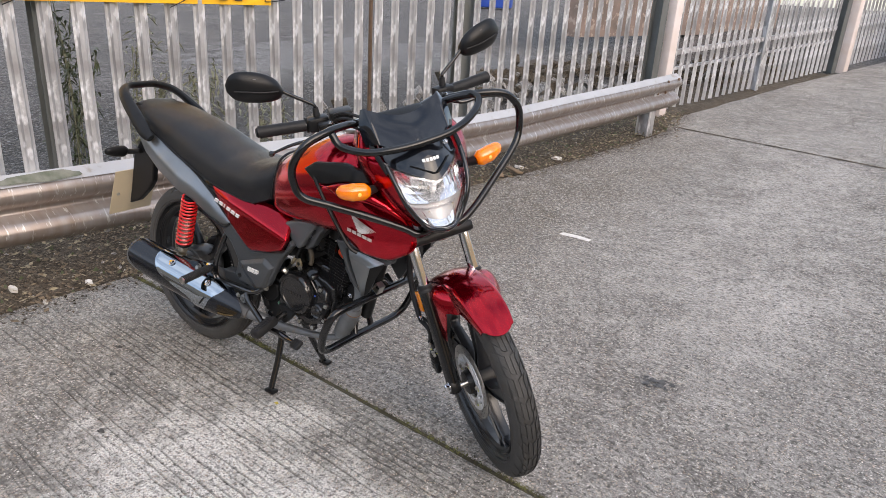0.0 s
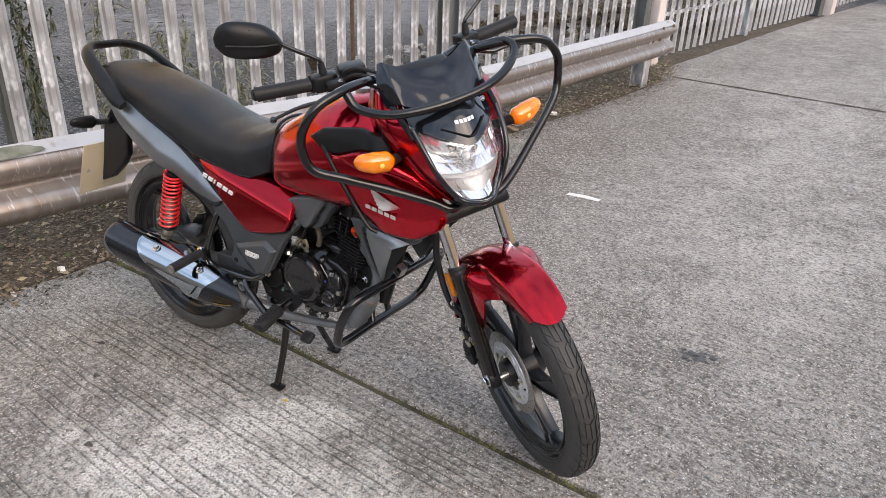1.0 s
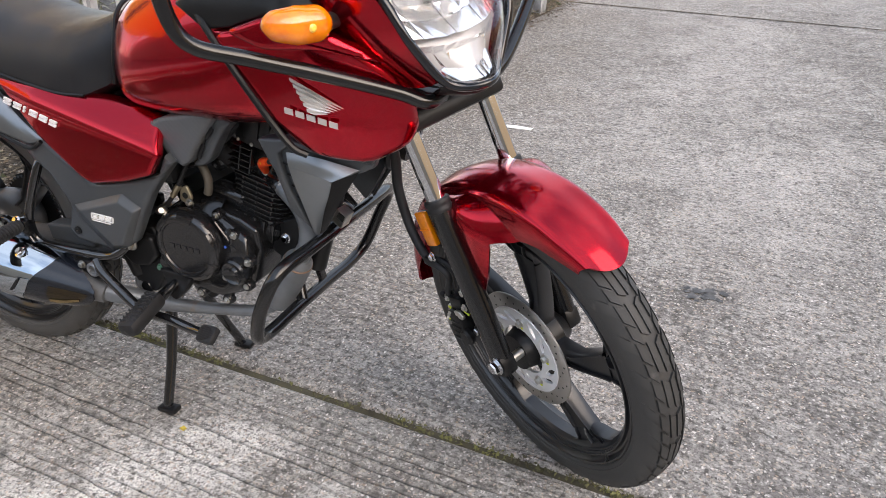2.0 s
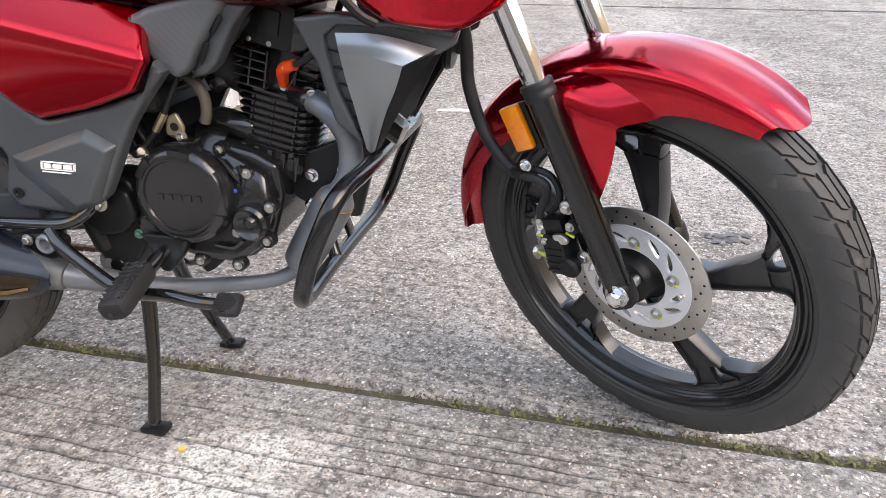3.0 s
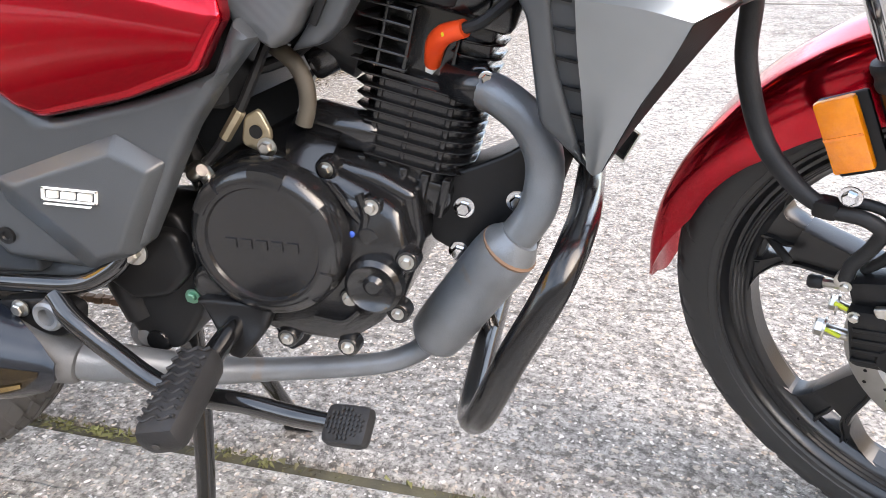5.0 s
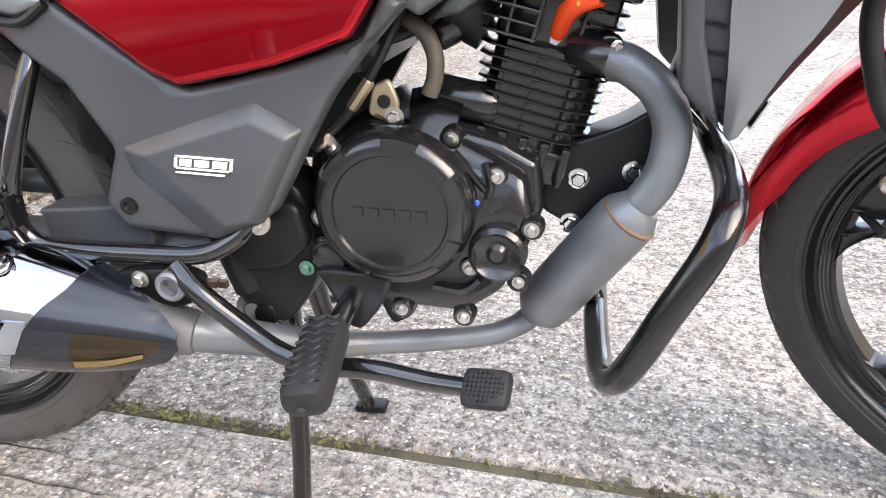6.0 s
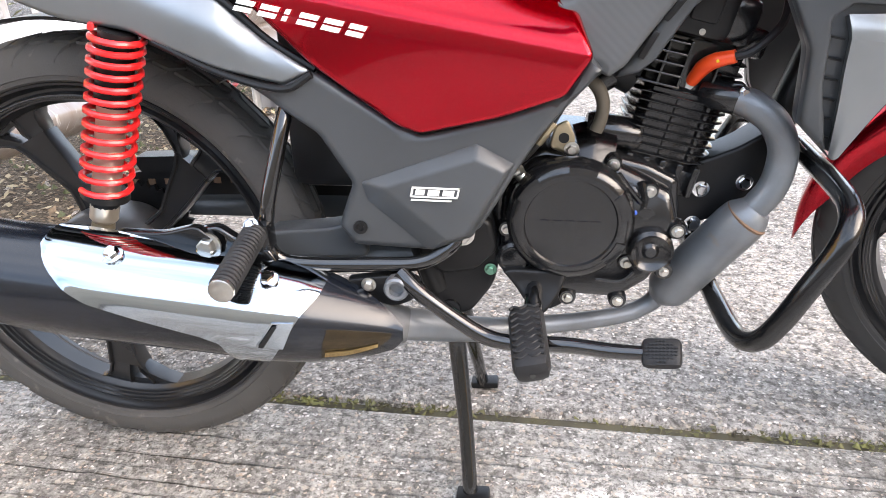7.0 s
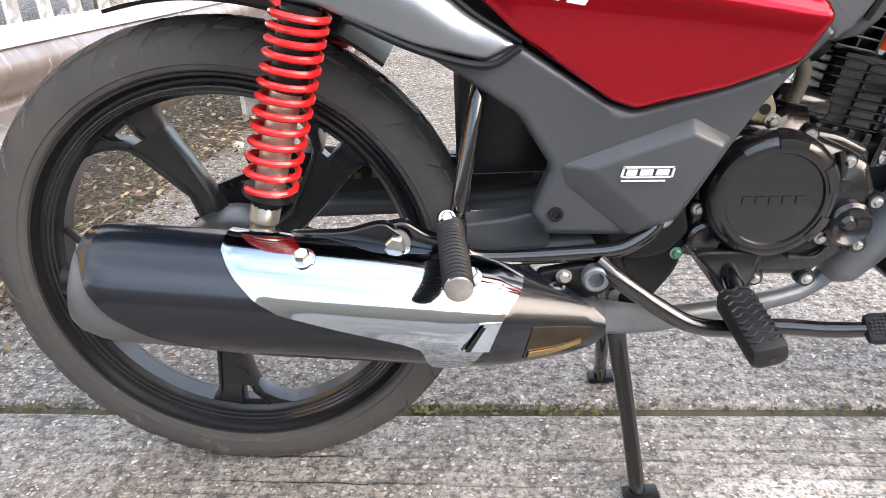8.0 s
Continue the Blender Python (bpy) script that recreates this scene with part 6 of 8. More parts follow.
    part("shroud_border", panel([(0.833, 0.650), (0.885, 0.656), (0.955, 0.648), (1.026, 0.634), (1.022, 0.626), (0.950, 0.639), (0.888, 0.643), (0.871, 0.630), (0.879, 0.565), (0.902, 0.492), (0.912, 0.480), (0.868, 0.522), (0.858, 0.600)], lambda x, z: 0.131 - 0.25 * max(0, x - 0.93) - 0.26 * max(0, 0.61 - z), s, 0.005, 0.010, 0.010, 0.05), GREY, lo)
    def sided(rows):
        return [[(x, s * y, z) for x, y, z in r] for r in rows]
    fold = [(0.890, 0.133, 0.612), (0.930, 0.1345, 0.607), (0.966, 0.132, 0.598)]
    part("silver_scoop", patch(sided([fold, [(0.893, 0.1250, 0.580), (0.925, 0.1255, 0.575), (0.953, 0.1230, 0.567)], [(0.898, 0.1155, 0.545), (0.918, 0.1155, 0.540), (0.937, 0.1130, 0.536)], [(0.905, 0.099, 0.487), (0.910, 0.099, 0.482), (0.916, 0.098, 0.484)]]), 18, 10, 0.008), SILVER, lo, "silver-grey scoop panel")
    part("scoop_bevel", patch(sided([[(0.885, 0.128, 0.634), (0.940, 0.126, 0.632), (1.002, 0.106, 0.614)], [(0.888, 0.132, 0.622), (0.938, 0.132, 0.620), (0.986, 0.121, 0.607)], fold]), 8, 12, 0.008), SILVER, lo, "silver-grey upper bevel")
    part("scoop_face", patch(sided([[(0.967, 0.130, 0.597), (0.999, 0.104, 0.609)], [(0.938, 0.113, 0.536), (0.953, 0.094, 0.541)], [(0.917, 0.096, 0.484), (0.920, 0.085, 0.486)]]), 8, 4, 0.004), SATIN, lo)
    bm = bmesh.new()
    for i in range(6):
        box((0.880 + 0.0030 * i, s * (0.1215 - 0.0056 * i), 0.612 - 0.021 * i), (0.016, 0.004, 0.002), bm, pose(0, 0, 0, 0, 12, 0))
    part("scoop_louvre", bm, SATIN, lo)

# side covers
def cover_lump(s):
    """The raised six-sided field of the frame cover, with a broad slope towards the screw."""
    outer = [(0.407, 0.467), (0.535, 0.511), (0.575, 0.489), (0.529, 0.404), (0.481, 0.386), (0.413, 0.446)]
    inner = [(0.434, 0.465), (0.534, 0.498), (0.565, 0.483), (0.522, 0.411), (0.502, 0.404)]
    bm = bmesh.new()
    low = [bm.verts.new((x, s * 0.136, z)) for x, z in outer]
    rim = [bm.verts.new((x, s * 0.145, z)) for x, z in outer]
    top = [bm.verts.new((x, s * 0.1575, z)) for x, z in inner]
    for k in range(6):
        bm.faces.new((low[k], low[(k + 1) % 6], rim[(k + 1) % 6], rim[k]))
    for k in range(4):
        bm.faces.new((rim[k], rim[k + 1], top[k + 1], top[k]))
    bm.faces.new((rim[4], rim[5], top[0], top[4]))
    bm.faces.new((rim[5], rim[0], top[0]))
    bm.faces.new(top)
    bmesh.ops.bevel(bm, geom=[e for e in bm.edges if any(v in top for v in e.verts)], offset=0.0035, segments=3, profile=0.5, affect="EDGES", clamp_overlap=True)
    return bm


for s in SIDES:
    rp = part("side_panel", panel([(0.251, 0.694), (0.300, 0.655), (0.364, 0.594), (0.452, 0.531), (0.476, 0.523), (0.560, 0.541), (0.624, 0.563), (0.650, 0.602), (0.629, 0.655), (0.575, 0.665), (0.510, 0.676), (0.455, 0.680), (0.35, 0.688)],
                                  lambda x, z: 0.153 - 1.2 * crease(z - (0.610 + 0.20 * (0.650 - x))) + 0.05 * (x - 0.45) - 0.10 * max(0, 0.36 - x), s, 0.006, 0.010, 0.007, 0.06), RED, bike, "glossy red side panel")
    strokes = []
    for i, w in enumerate((0.019, 0.019, 0.005, 0.019, 0.019, 0.017)):
        x0 = 0.0258 * i - (0.010 if i > 2 else 0)
        strokes.append((x0, 0.0012, x0 + w, 0.0062, 0.6))
        strokes.append((x0, -0.0062, x0 + w, -0.0012, 0.6))
    put_decal("badge", (0.292, s * 0.1425, 0.6545), (0.98, s * 0.085, -0.205), (0.0, 0, 1), strokes, WHITE, rp, "white model name in slanted bars", 0.0014)
    fc = part("frame_cover", panel([(0.262, 0.584), (0.328, 0.574), (0.363, 0.588), (0.450, 0.530), (0.476, 0.519), (0.570, 0.541), (0.626, 0.560), (0.648, 0.600), (0.661, 0.585), (0.624, 0.545), (0.600, 0.516), (0.579, 0.482), (0.555, 0.440), (0.538, 0.412), (0.510, 0.392), (0.487, 0.383), (0.392, 0.388), (0.376, 0.414), (0.396, 0.464), (0.362, 0.520), (0.310, 0.556)],
                                   lambda x, z: 0.144 - 0.06 * max(0, 0.42 - z) - 0.25 * max(0, 0.33 - x), s, 0.008, 0.014, 0.011, 0.06), GREY, bike, "charcoal plastic frame cover")
    part("cover_facet", cover_lump(s), GREY, fc, "raised facet of the frame cover", angle=30)
    part("cover_screw", lathe([(0, 0.008), (0.003, 0.008), (0.003, 0.0045), (0.001, 0.0035)], (0.402, s * 0.1435, 0.413), (0, s, 0), 18), SATIN, fc)
    rows = [(0, 0.0, 0.052, 0.0022, 0.15), (0.0, 0.0165, 0.052, 0.0187, 0.15), (0.0, 0.0, 0.0022, 0.0187, 0.15), (0.050, 0.0, 0.052, 0.0187, 0.15), (0.005, 0.0045, 0.015, 0.014, 0.15), (0.0185, 0.0045, 0.031, 0.014, 0.15), (0.0345, 0.0045, 0.047, 0.014, 0.15), (0.002, -0.006, 0.046, -0.004, 0.15)]
    put_decal("badge", (0.463, s * 0.1590, 0.456), (1.0, 0, -0.03), (0, 0, 0.62), rows, WHITE, fc, "white engine badge of framed blocks", 0.0012)
    kc = part("knee_cover", panel([(0.610, 0.648), (0.640, 0.660), (0.698, 0.673), (0.752, 0.674), (0.730, 0.648), (0.706, 0.617), (0.684, 0.586), (0.668, 0.575), (0.640, 0.592)], lambda x, z: 0.128 - 1.3 * max(0, x - 0.68 - 0.55 * (z - 0.58)) ** 1.25, s, 0.008, 0.020, 0.012, 0.08), CARBON, bike, "grey carbon-look cover below the tank")
    part("inner_cover", panel([(0.735, 0.669), (0.770, 0.662), (0.748, 0.640), (0.730, 0.612), (0.716, 0.590), (0.700, 0.577), (0.676, 0.572), (0.690, 0.590), (0.712, 0.622)], lambda x, z: 0.112, s, 0.006, 0.020, 0.010, 0.06), GREY, kc, "dark inner cover with slots")
    for x, z, ln, tw in ((0.728, 0.640, 0.026, -52), (0.706, 0.606, 0.030, -62)):
        part("slot", box((x, s * 0.1165, z), (ln, 0.003, 0.007), m=pose(0, 0, 0, 0, tw, 0), bevel=0.0014), SATIN, kc)
    def tail_top(x):
        return float(np.interp(x, (-0.225, -0.016, 0.10, 0.183, 0.268, 0.318, 0.364), (0.880, 0.782, 0.740, 0.708, 0.659, 0.616, 0.586)))

    def tail_y(x, z):
        base = float(np.interp(x, (-0.24, -0.1, 0.1, 0.25, 0.37), (0.098, 0.135, 0.153, 0.151, 0.140)))
        return base + 0.003 - 0.75 * crease(z - tail_top(x) + float(np.interp(x, (-0.2, 0.1, 0.3, 0.364), (0.036, 0.046, 0.020, 0.0))))
    tp = part("tail_panel", panel([(-0.225, 0.880), (-0.19, 0.863), (-0.016, 0.782), (0.10, 0.740), (0.183, 0.708), (0.268, 0.659), (0.318, 0.616), (0.364, 0.586), (0.331, 0.573), (0.268, 0.590), (0.177, 0.630), (0.10, 0.645), (-0.02, 0.690), (-0.12, 0.752), (-0.215, 0.830)],
                                  tail_y, s, 0.005, 0.010, 0.008, 0.06), SILVER, bike, "silver-grey tail panel")
    part("tail_trim", tube([(x, s * (tail_y(x, tail_top(x)) - 0.003), tail_top(x) + 0.002) for x in (-0.225, -0.016, 0.10, 0.183, 0.268, 0.318, 0.366)], 0.004, 8), SATIN, tp)
    part("tail_lower_trim", tube([(0.364, s * 0.146, 0.585), (0.331, s * 0.148, 0.570), (0.268, s * 0.150, 0.587), (0.20, s * 0.150, 0.62)], 0.004, 8), SATIN, tp)

# seat
secs = [(-0.262, 0.050, 0.868, 0.892, 0), (-0.235, 0.090, 0.850, 0.900, 0), (-0.12, 0.108, 0.815, 0.893, 0), (0.02, 0.119, 0.768, 0.870, 0), (0.12, 0.123, 0.732, 0.846, 0), (0.21, 0.125, 0.700, 0.818, 0), (0.30, 0.127, 0.676, 0.795, 0), (0.39, 0.127, 0.668, 0.788, 0), (0.46, 0.124, 0.664, 0.798, 0), (0.52, 0.106, 0.690, 0.818, 0), (0.550, 0.085, 0.745, 0.832, 0)]
bm = bmesh.new()
rings = []
for i in range(45):
    t = i / 44 * (len(secs) - 1)
    k = min(int(t), len(secs) - 2)
    f = t - k
    x, w, z0, z1 = [a + (b - a) * (f * f * (3 - 2 * f) * 0.5 + f * 0.5) for a, b in zip(secs[k][:4], secs[k + 1][:4])]
    prof = [(-0.86, 0), (-1.0, 0.06), (-1.0, 0.36), (-0.96, 0.58), (-0.84, 0.80), (-0.62, 0.93), (-0.3, 0.985), (0, 1.0)]
    prof = prof + [(-a, b) for a, b in reversed(prof[:-1])]
    rings.append([bm.verts.new((x, a * w, z0 + b * (z1 - z0))) for a, b in prof])
ring_faces(bm, rings)
seat = part("seat", bm, VINYL, bike, "long black vinyl dual seat", angle=50)
part("seat_piping", tube([(-0.20, -0.098, 0.848), (0.02, -0.1200, 0.778), (0.21, -0.1260, 0.712), (0.39, -0.128, 0.678), (0.47, -0.122, 0.676)], 0.003, 6), SATIN, seat)
part("grab_rail", tube([(-0.055, -0.140, 0.798), (-0.09, -0.138, 0.815), (-0.16, -0.128, 0.862), (-0.255, -0.105, 0.918), (-0.312, -0.062, 0.938), (-0.318, 0, 0.940), (-0.312, 0.062, 0.938), (-0.255, 0.105, 0.918), (-0.16, 0.128, 0.862), (-0.09, 0.138, 0.815), (-0.055, 0.140, 0.798)], [0.015, 0.023, 0.024, 0.021, 0.019, 0.019, 0.019, 0.021, 0.024, 0.023, 0.015], 14, 6, flat=0.62), SATIN, bike, "black moulded grab rail")
part("tail_end", panel([(-0.30, 0.865), (-0.22, 0.90), (-0.14, 0.86), (-0.10, 0.78), (-0.20, 0.80)], lambda x, z: 0.08, -1, 0.01, 0.14, 0.02), SATIN, bike)
part("tail_lamp", panel([(-0.335, 0.84), (-0.30, 0.872), (-0.24, 0.85), (-0.25, 0.80), (-0.31, 0.805)], lambda x, z: 0.06, -1, 0.01, 0.10, 0.02), mat("red_tail_lens", (0.55, 0.01, 0.01), 0.1, 0, 1.0), bike, "red tail lamp lens")

# rear mudguard, plate, indicators
part("rear_mudguard", panel([(-0.12, 0.765), (-0.19, 0.785), (-0.26, 0.765), (-0.335, 0.680), (-0.370, 0.560), (-0.405, 0.460), (-0.335, 0.488), (-0.262, 0.545), (-0.222, 0.590), (-0.200, 0.690)], lambda x, z: 0.046, -1, 0.006, 0.014, 0.016, 0.06), SATIN, bike, "black plastic rear mudguard flap")
part("inner_mudguard", patch([[(REAR.x + 0.326 * math.cos(a), y, REAR.z + 0.326 * math.sin(a)) for y in (-0.065, -0.03, 0.03, 0.065)] for a in (radians(d) for d in (50, 56, 62, 68, 75, 82, 90, 98, 104))], 48, 8, 0.004), SATIN, bike, "black inner mudguard")
pl = part("number_plate", box((0, 0, 0), (0.003, 0.185, 0.215), m=None, bevel=0.001), PLATE, bike, "cream rear number plate seen from behind", Matrix.Translation((-0.445, 0.0, 0.500)) @ pose(0, 0, 0, 0, 24, 0))
for y in (-0.07, 0.07):
    part("plate_bolt", bolt((-0.440, y, 0.495), (1, 0, -0.4), r=0.005), STEEL, pl)
for s in SIDES:
    ri = part("rear_indicator", tube([(-0.340, s * 0.070, 0.690), (-0.340, s * 0.085, 0.692), (-0.340, s * 0.115, 0.696), (-0.340, s * 0.150, 0.701), (-0.340, s * 0.158, 0.702)], [0.014, 0.025, 0.0245, 0.015, 0.004], 16, 4, flat=0.8), SATIN, bike, "dark backed rear indicator")
    part("stalk", tube([(-0.28, s * 0.05, 0.70), (-0.325, s * 0.06, 0.69), (-0.340, s * 0.074, 0.690)], 0.010, 10), SOFT, ri)

# frame, swingarm, shocks
for s in SIDES:
    sa = part("swingarm", tube([(0.470, s * 0.085, 0.362), (0.33, s * 0.092, 0.352), (0.16, s * 0.094, 0.348), (-0.035, s * 0.094, 0.345)], [0.024, 0.026, 0.024, 0.020], 12, 4, flat=0.62), GREY, bike, "dark grey swingarm")
    part("axle_plate", box((-0.01, s * 0.094, 0.347), (0.075, 0.014, 0.046), bevel=0.006), STEEL, sa)
    part("axle_nut", bolt((0.0, s * 0.100, 0.347), (0, s, 0), r=0.011), STEEL, sa)
    T, B = Vector((0.168, s * 0.146, 0.650)), Vector((0.080, s * 0.150, 0.372))
    d = (B - T).normalized()
    shock = part("shock_absorber", tube([T + d * 0.02, T + d * 0.10], 0.0195, 16, 1), SATIN, bike, "rear shock absorber with red coil spring")
    part("damper_rod", tube([T + d * 0.09, T + d * 0.24, T + d * 0.245, T + d * 0.275], [0.0160, 0.0160, 0.012, 0.012], 16, 1), ROD, shock, "brassy damper body")
    part("spring_seat", lathe([(0, 0.026), (0.007, 0.027), (0.012, 0.017), (0.022, 0.015)], T + d * 0.205, d, 24), SATIN, shock, "black spring seat")
    part("clevis", tube([T + d * 0.212, T + d * 0.250, T + d * 0.280], [0.012, 0.013, 0.015], 16, 1), PALEZINC, shock, "zinc plated lower clevis")
    u = d.orthogonal().normalized()
    w = d.cross(u)
    turns = 13
    path = []
    for i in range(turns * 14 + 1):
        f = i / (turns * 14)
        ff = f * 0.55 + 0.45 * f ** 1.4
        a = 2 * math.pi * turns * f
        path.append(T + d * (0.020 + 0.184 * ff) + 0.0262 * (u * math.cos(a) + w * math.sin(a)))
    part("coil_spring", tube(path, 0.0037, 8, 1), SPRING, shock, "red coil spring")
    part("shock_mount", rod(B - Vector((0, s * 0.02, 0)), B + Vector((0, s * 0.022, 0)), 0.015), SATIN, shock)
    part("shock_bolt", bolt(B + Vector((0, s * 0.022, 0)), (0, s, 0), r=0.008), CHROME, shock)
part("chain_case", panel([(0.02, 0.43), (0.10, 0.432), (0.28, 0.420), (0.40, 0.405), (0.40, 0.380), (0.28, 0.398), (0.10, 0.408), (0.03, 0.406)], lambda x, z: 0.088, 1, 0.005, 0.030, 0.014, 0.1), SATIN, bike, "black chain guard")
part("frame_spine", tube([(0.96, 0, 0.90), (0.86, 0, 0.70), (0.70, 0, 0.685), (0.50, 0, 0.68), (0.20, 0, 0.70), (-0.10, 0, 0.80)], 0.020, 12), SATIN, bike)
part("down_tube", tube([(0.975, 0, 0.82), (0.92, 0, 0.62), (0.865, 0, 0.44), (0.84, 0, 0.36)], 0.019, 12), SATIN, bike, "black frame down tube")
for s in SIDES:
    part("seat_rail", tube([(0.60, s * 0.08, 0.66), (0.35, s * 0.11, 0.655), (0.10, s * 0.12, 0.70), (-0.12, s * 0.10, 0.79)], 0.013, 10), SATIN, bike)
    part("rear_frame_tube", tube([(0.38, s * 0.09, 0.62), (0.42, s * 0.095, 0.48), (0.46, s * 0.095, 0.38), (0.48, s * 0.09, 0.31)], 0.016, 10), SATIN, bike)
part("airbox", box((0.52, 0, 0.585), (0.20, 0.21, 0.13), bevel=0.02), SATIN, bike, "black airbox")
part("battery_box", box((0.362, 0.0, 0.545), (0.125, 0.15, 0.23), bevel=0.02), SATIN, bike)

# engine
eng = part("engine", panel([(0.545, 0.345), (0.560, 0.324), (0.634, 0.303), (0.704, 0.300), (0.742, 0.330), (0.758, 0.372), (0.768, 0.405), (0.762, 0.448), (0.728, 0.466), (0.68, 0.478), (0.60, 0.485), (0.548, 0.45), (0.540, 0.39)], lambda x, z: 0.070, -1, 0.010, 0.155, 0.016, 0.08), ENGINE, bike, "black finned single-cylinder engine")
part("engine_cover", panel([(0.556, 0.352), (0.572, 0.332), (0.634, 0.309), (0.700, 0.306), (0.735, 0.332), (0.752, 0.375), (0.760, 0.405), (0.752, 0.440), (0.722, 0.456), (0.690, 0.470), (0.600, 0.478), (0.560, 0.440)], lambda x, z: 0.100 - 0.35 * max(0, z - 0.41), -1, 0.010, 0.016, 0.014, 0.10), ENGINE, eng, "black right engine cover")
CC = (0.638, -0.100, 0.412)
cl = part("clutch_cover", lathe([(0, 0.073), (0.014, 0.0715), (0.022, 0.066), (0.025, 0.058), (0.0245, 0.0525), (0.0215, 0.051), (0.0215, 0.0)], CC, (0, -1, 0), 56), ENGINE, eng, "round black clutch cover")
for a0 in (radians(80), radians(20), radians(-35), radians(140)):
    rows = []
    for rr, yy in ((0.056, 0.0265), (0.067, 0.0245), (0.0705, 0.016)):
        rows.append([(CC[0] + rr * math.cos(a0 + da), CC[1] - yy, CC[2] + rr * math.sin(a0 + da)) for da in (-0.24, -0.12, 0, 0.12, 0.24)])
    part("cover_lug", patch(rows, 4, 8, 0.003), ENGINE, cl)
put_decal("embossed_name", (0.604, -0.1218, 0.408), (1, 0, -0.02), (0, 0, 1), [(0.0142 * i, 0.0, 0.0142 * i + 0.010, 0.0085, 0.0) for i in range(5)], ENGINE, cl, "embossed bars of the maker's name", 0.0012)
part("inspection_cover", lathe([(0, 0.027), (0.010, 0.026), (0.014, 0.022), (0.010, 0.017), (0.008, 0.010), (0.012, 0.006), (0.012, 0.0)], (0.731, -0.100, 0.374), (0, -1, 0), 32), ENGINE, eng)
part("inspection_cover", lathe([(0, 0.021), (0.010, 0.020), (0.013, 0.016), (0.011, 0.013), (0.011, 0.0)], (0.575, -0.098, 0.361), (0, -1, 0), 28), ENGINE, eng)
part("sensor_boss", lathe([(0, 0.018), (0.012, 0.016), (0.016, 0.010), (0.016, 0)], (0.706, -0.076, 0.430), (0, -1, 0), 20), ENGINE, eng)
part("sensor_boss", lathe([(0, 0.012), (0.02, 0.011), (0.022, 0)], (0.724, -0.078, 0.412), (0, -1, 0), 16), ENGINE, eng)
for x, z, r in ((0.727, 0.441, 0.0062), (0.760, 0.397, 0.0060), (0.706, 0.356, 0.0060), (0.685, 0.469, 0.0062), (0.566, 0.396, 0.0056), (0.744, 0.386, 0.0056), (0.640, 0.307, 0.0056), (0.700, 0.304, 0.0056), (0.592, 0.327, 0.005), (0.750, 0.345, 0.005)):
    part("bolt_boss", lathe([(-0.012, 0.0115), (0.0, 0.0105), (0.002, 0.009)], (x, -(0.1005 - 0.35 * max(0, z - 0.41)), z), (0, -1, 0), 18), ENGINE, eng)
    part("cover_bolt", bolt((x, -(0.102 - 0.35 * max(0, z - 0.41)), z), r=r * 0.80), STEEL, eng, "bright cover bolt")

# cylinder with fins, leaning forward
TILT_C = radians(14)
CB = Vector((0.744, 0, 0.462))
CA = Vector((math.sin(TILT_C), 0, math.cos(TILT_C)))
CX = Vector((math.cos(TILT_C), 0, -math.sin(TILT_C)))


def cyl_block(h0, h1, half, w, bevel=0.004, bm=None):
    m = Matrix.Translation(CB + CA * (h0 + h1) / 2) @ Matrix.Rotation(TILT_C, 4, "Y")
    return box(None, (2 * half, 2 * w, h1 - h0), bm, m, bevel)


def cyl_piece(u0, u1, h0, h1, y0, y1, bevel=0.001, bm=None):
    """A block in the cylinder's own axes: u forward, h up along it, y across."""
    m = Matrix.Translation(CB + CA * (h0 + h1) / 2 + CX * (u0 + u1) / 2 + Vector((0, (y0 + y1) / 2, 0))) @ Matrix.Rotation(TILT_C, 4, "Y")
    return box(None, (abs(u1 - u0), abs(y1 - y0), h1 - h0), bm, m, bevel)


def cyl_plate(u0, u1, h0, h1, w, cut=0.030, bm=None):
    """A plate across the cylinder with rounded-off front and rear corners."""
    bm = bm or bmesh.new()
    c2 = 0.010
    ring = [(u0 + c2, -w), (u1 - cut, -w), (u1 - cut * 0.42, -w + cut * 0.30), (u1 - cut * 0.1, -w + cut * 0.72), (u1, -w + cut * 1.1)]
    ring = ring + [(u, -y) for u, y in reversed(ring)]
    ring.append((u0, w - c2))
    ring.append((u0, -w + c2))
    e = min(0.0007, (h1 - h0) * 0.3)
    mid_u = (u0 + u1) / 2
    rings = []
    for h, k in ((h0, 1), (h0 + e, 0), (h1 - e, 0), (h1, 1)):
        rings.append([bm.verts.new(CB + CX * (u - math.copysign(e * k, u - mid_u)) + CA * h + Vector((0, y - math.copysign(e * k, y), 0))) for u, y in ring])
    ring_faces(bm, rings)
    return bm


cy = part("cylinder", cyl_plate(-0.046, 0.0545, -0.03, 0.082, 0.042), ENGINE, eng, "black finned cylinder")
part("upper_core", cyl_block(0.080, 0.15, 0.050, 0.034), ENGINE, cy)
for i in range(8):
    h = 0.004 + 0.0100 * i
    part("fin", cyl_plate(-0.047 - 0.0018 * i, 0.059, h, h + 0.0022, 0.048), ENGINE, cy)
for u in (-0.034, -0.004, 0.030):
    for i in range(7):
        h = 0.0066 + 0.0100 * i
        part("fin_stud", cyl_piece(u - 0.0022, u + 0.0022, h, h + 0.0074, -0.045, -0.03), ENGINE, cy)
# the head's fins stand in two banks with the plug's pocket between
for i in range(5):
    h = 0.086 + 0.0118 * i
    part("fin", cyl_piece(-0.061, -0.013 - 0.001 * i, h, h + 0.0024, -0.058, 0.058), ENGINE, cy)
    if i < 4:
        part("fin", cyl_plate(0.018, 0.059, h, h + 0.0024, 0.050, 0.026), ENGINE, cy)
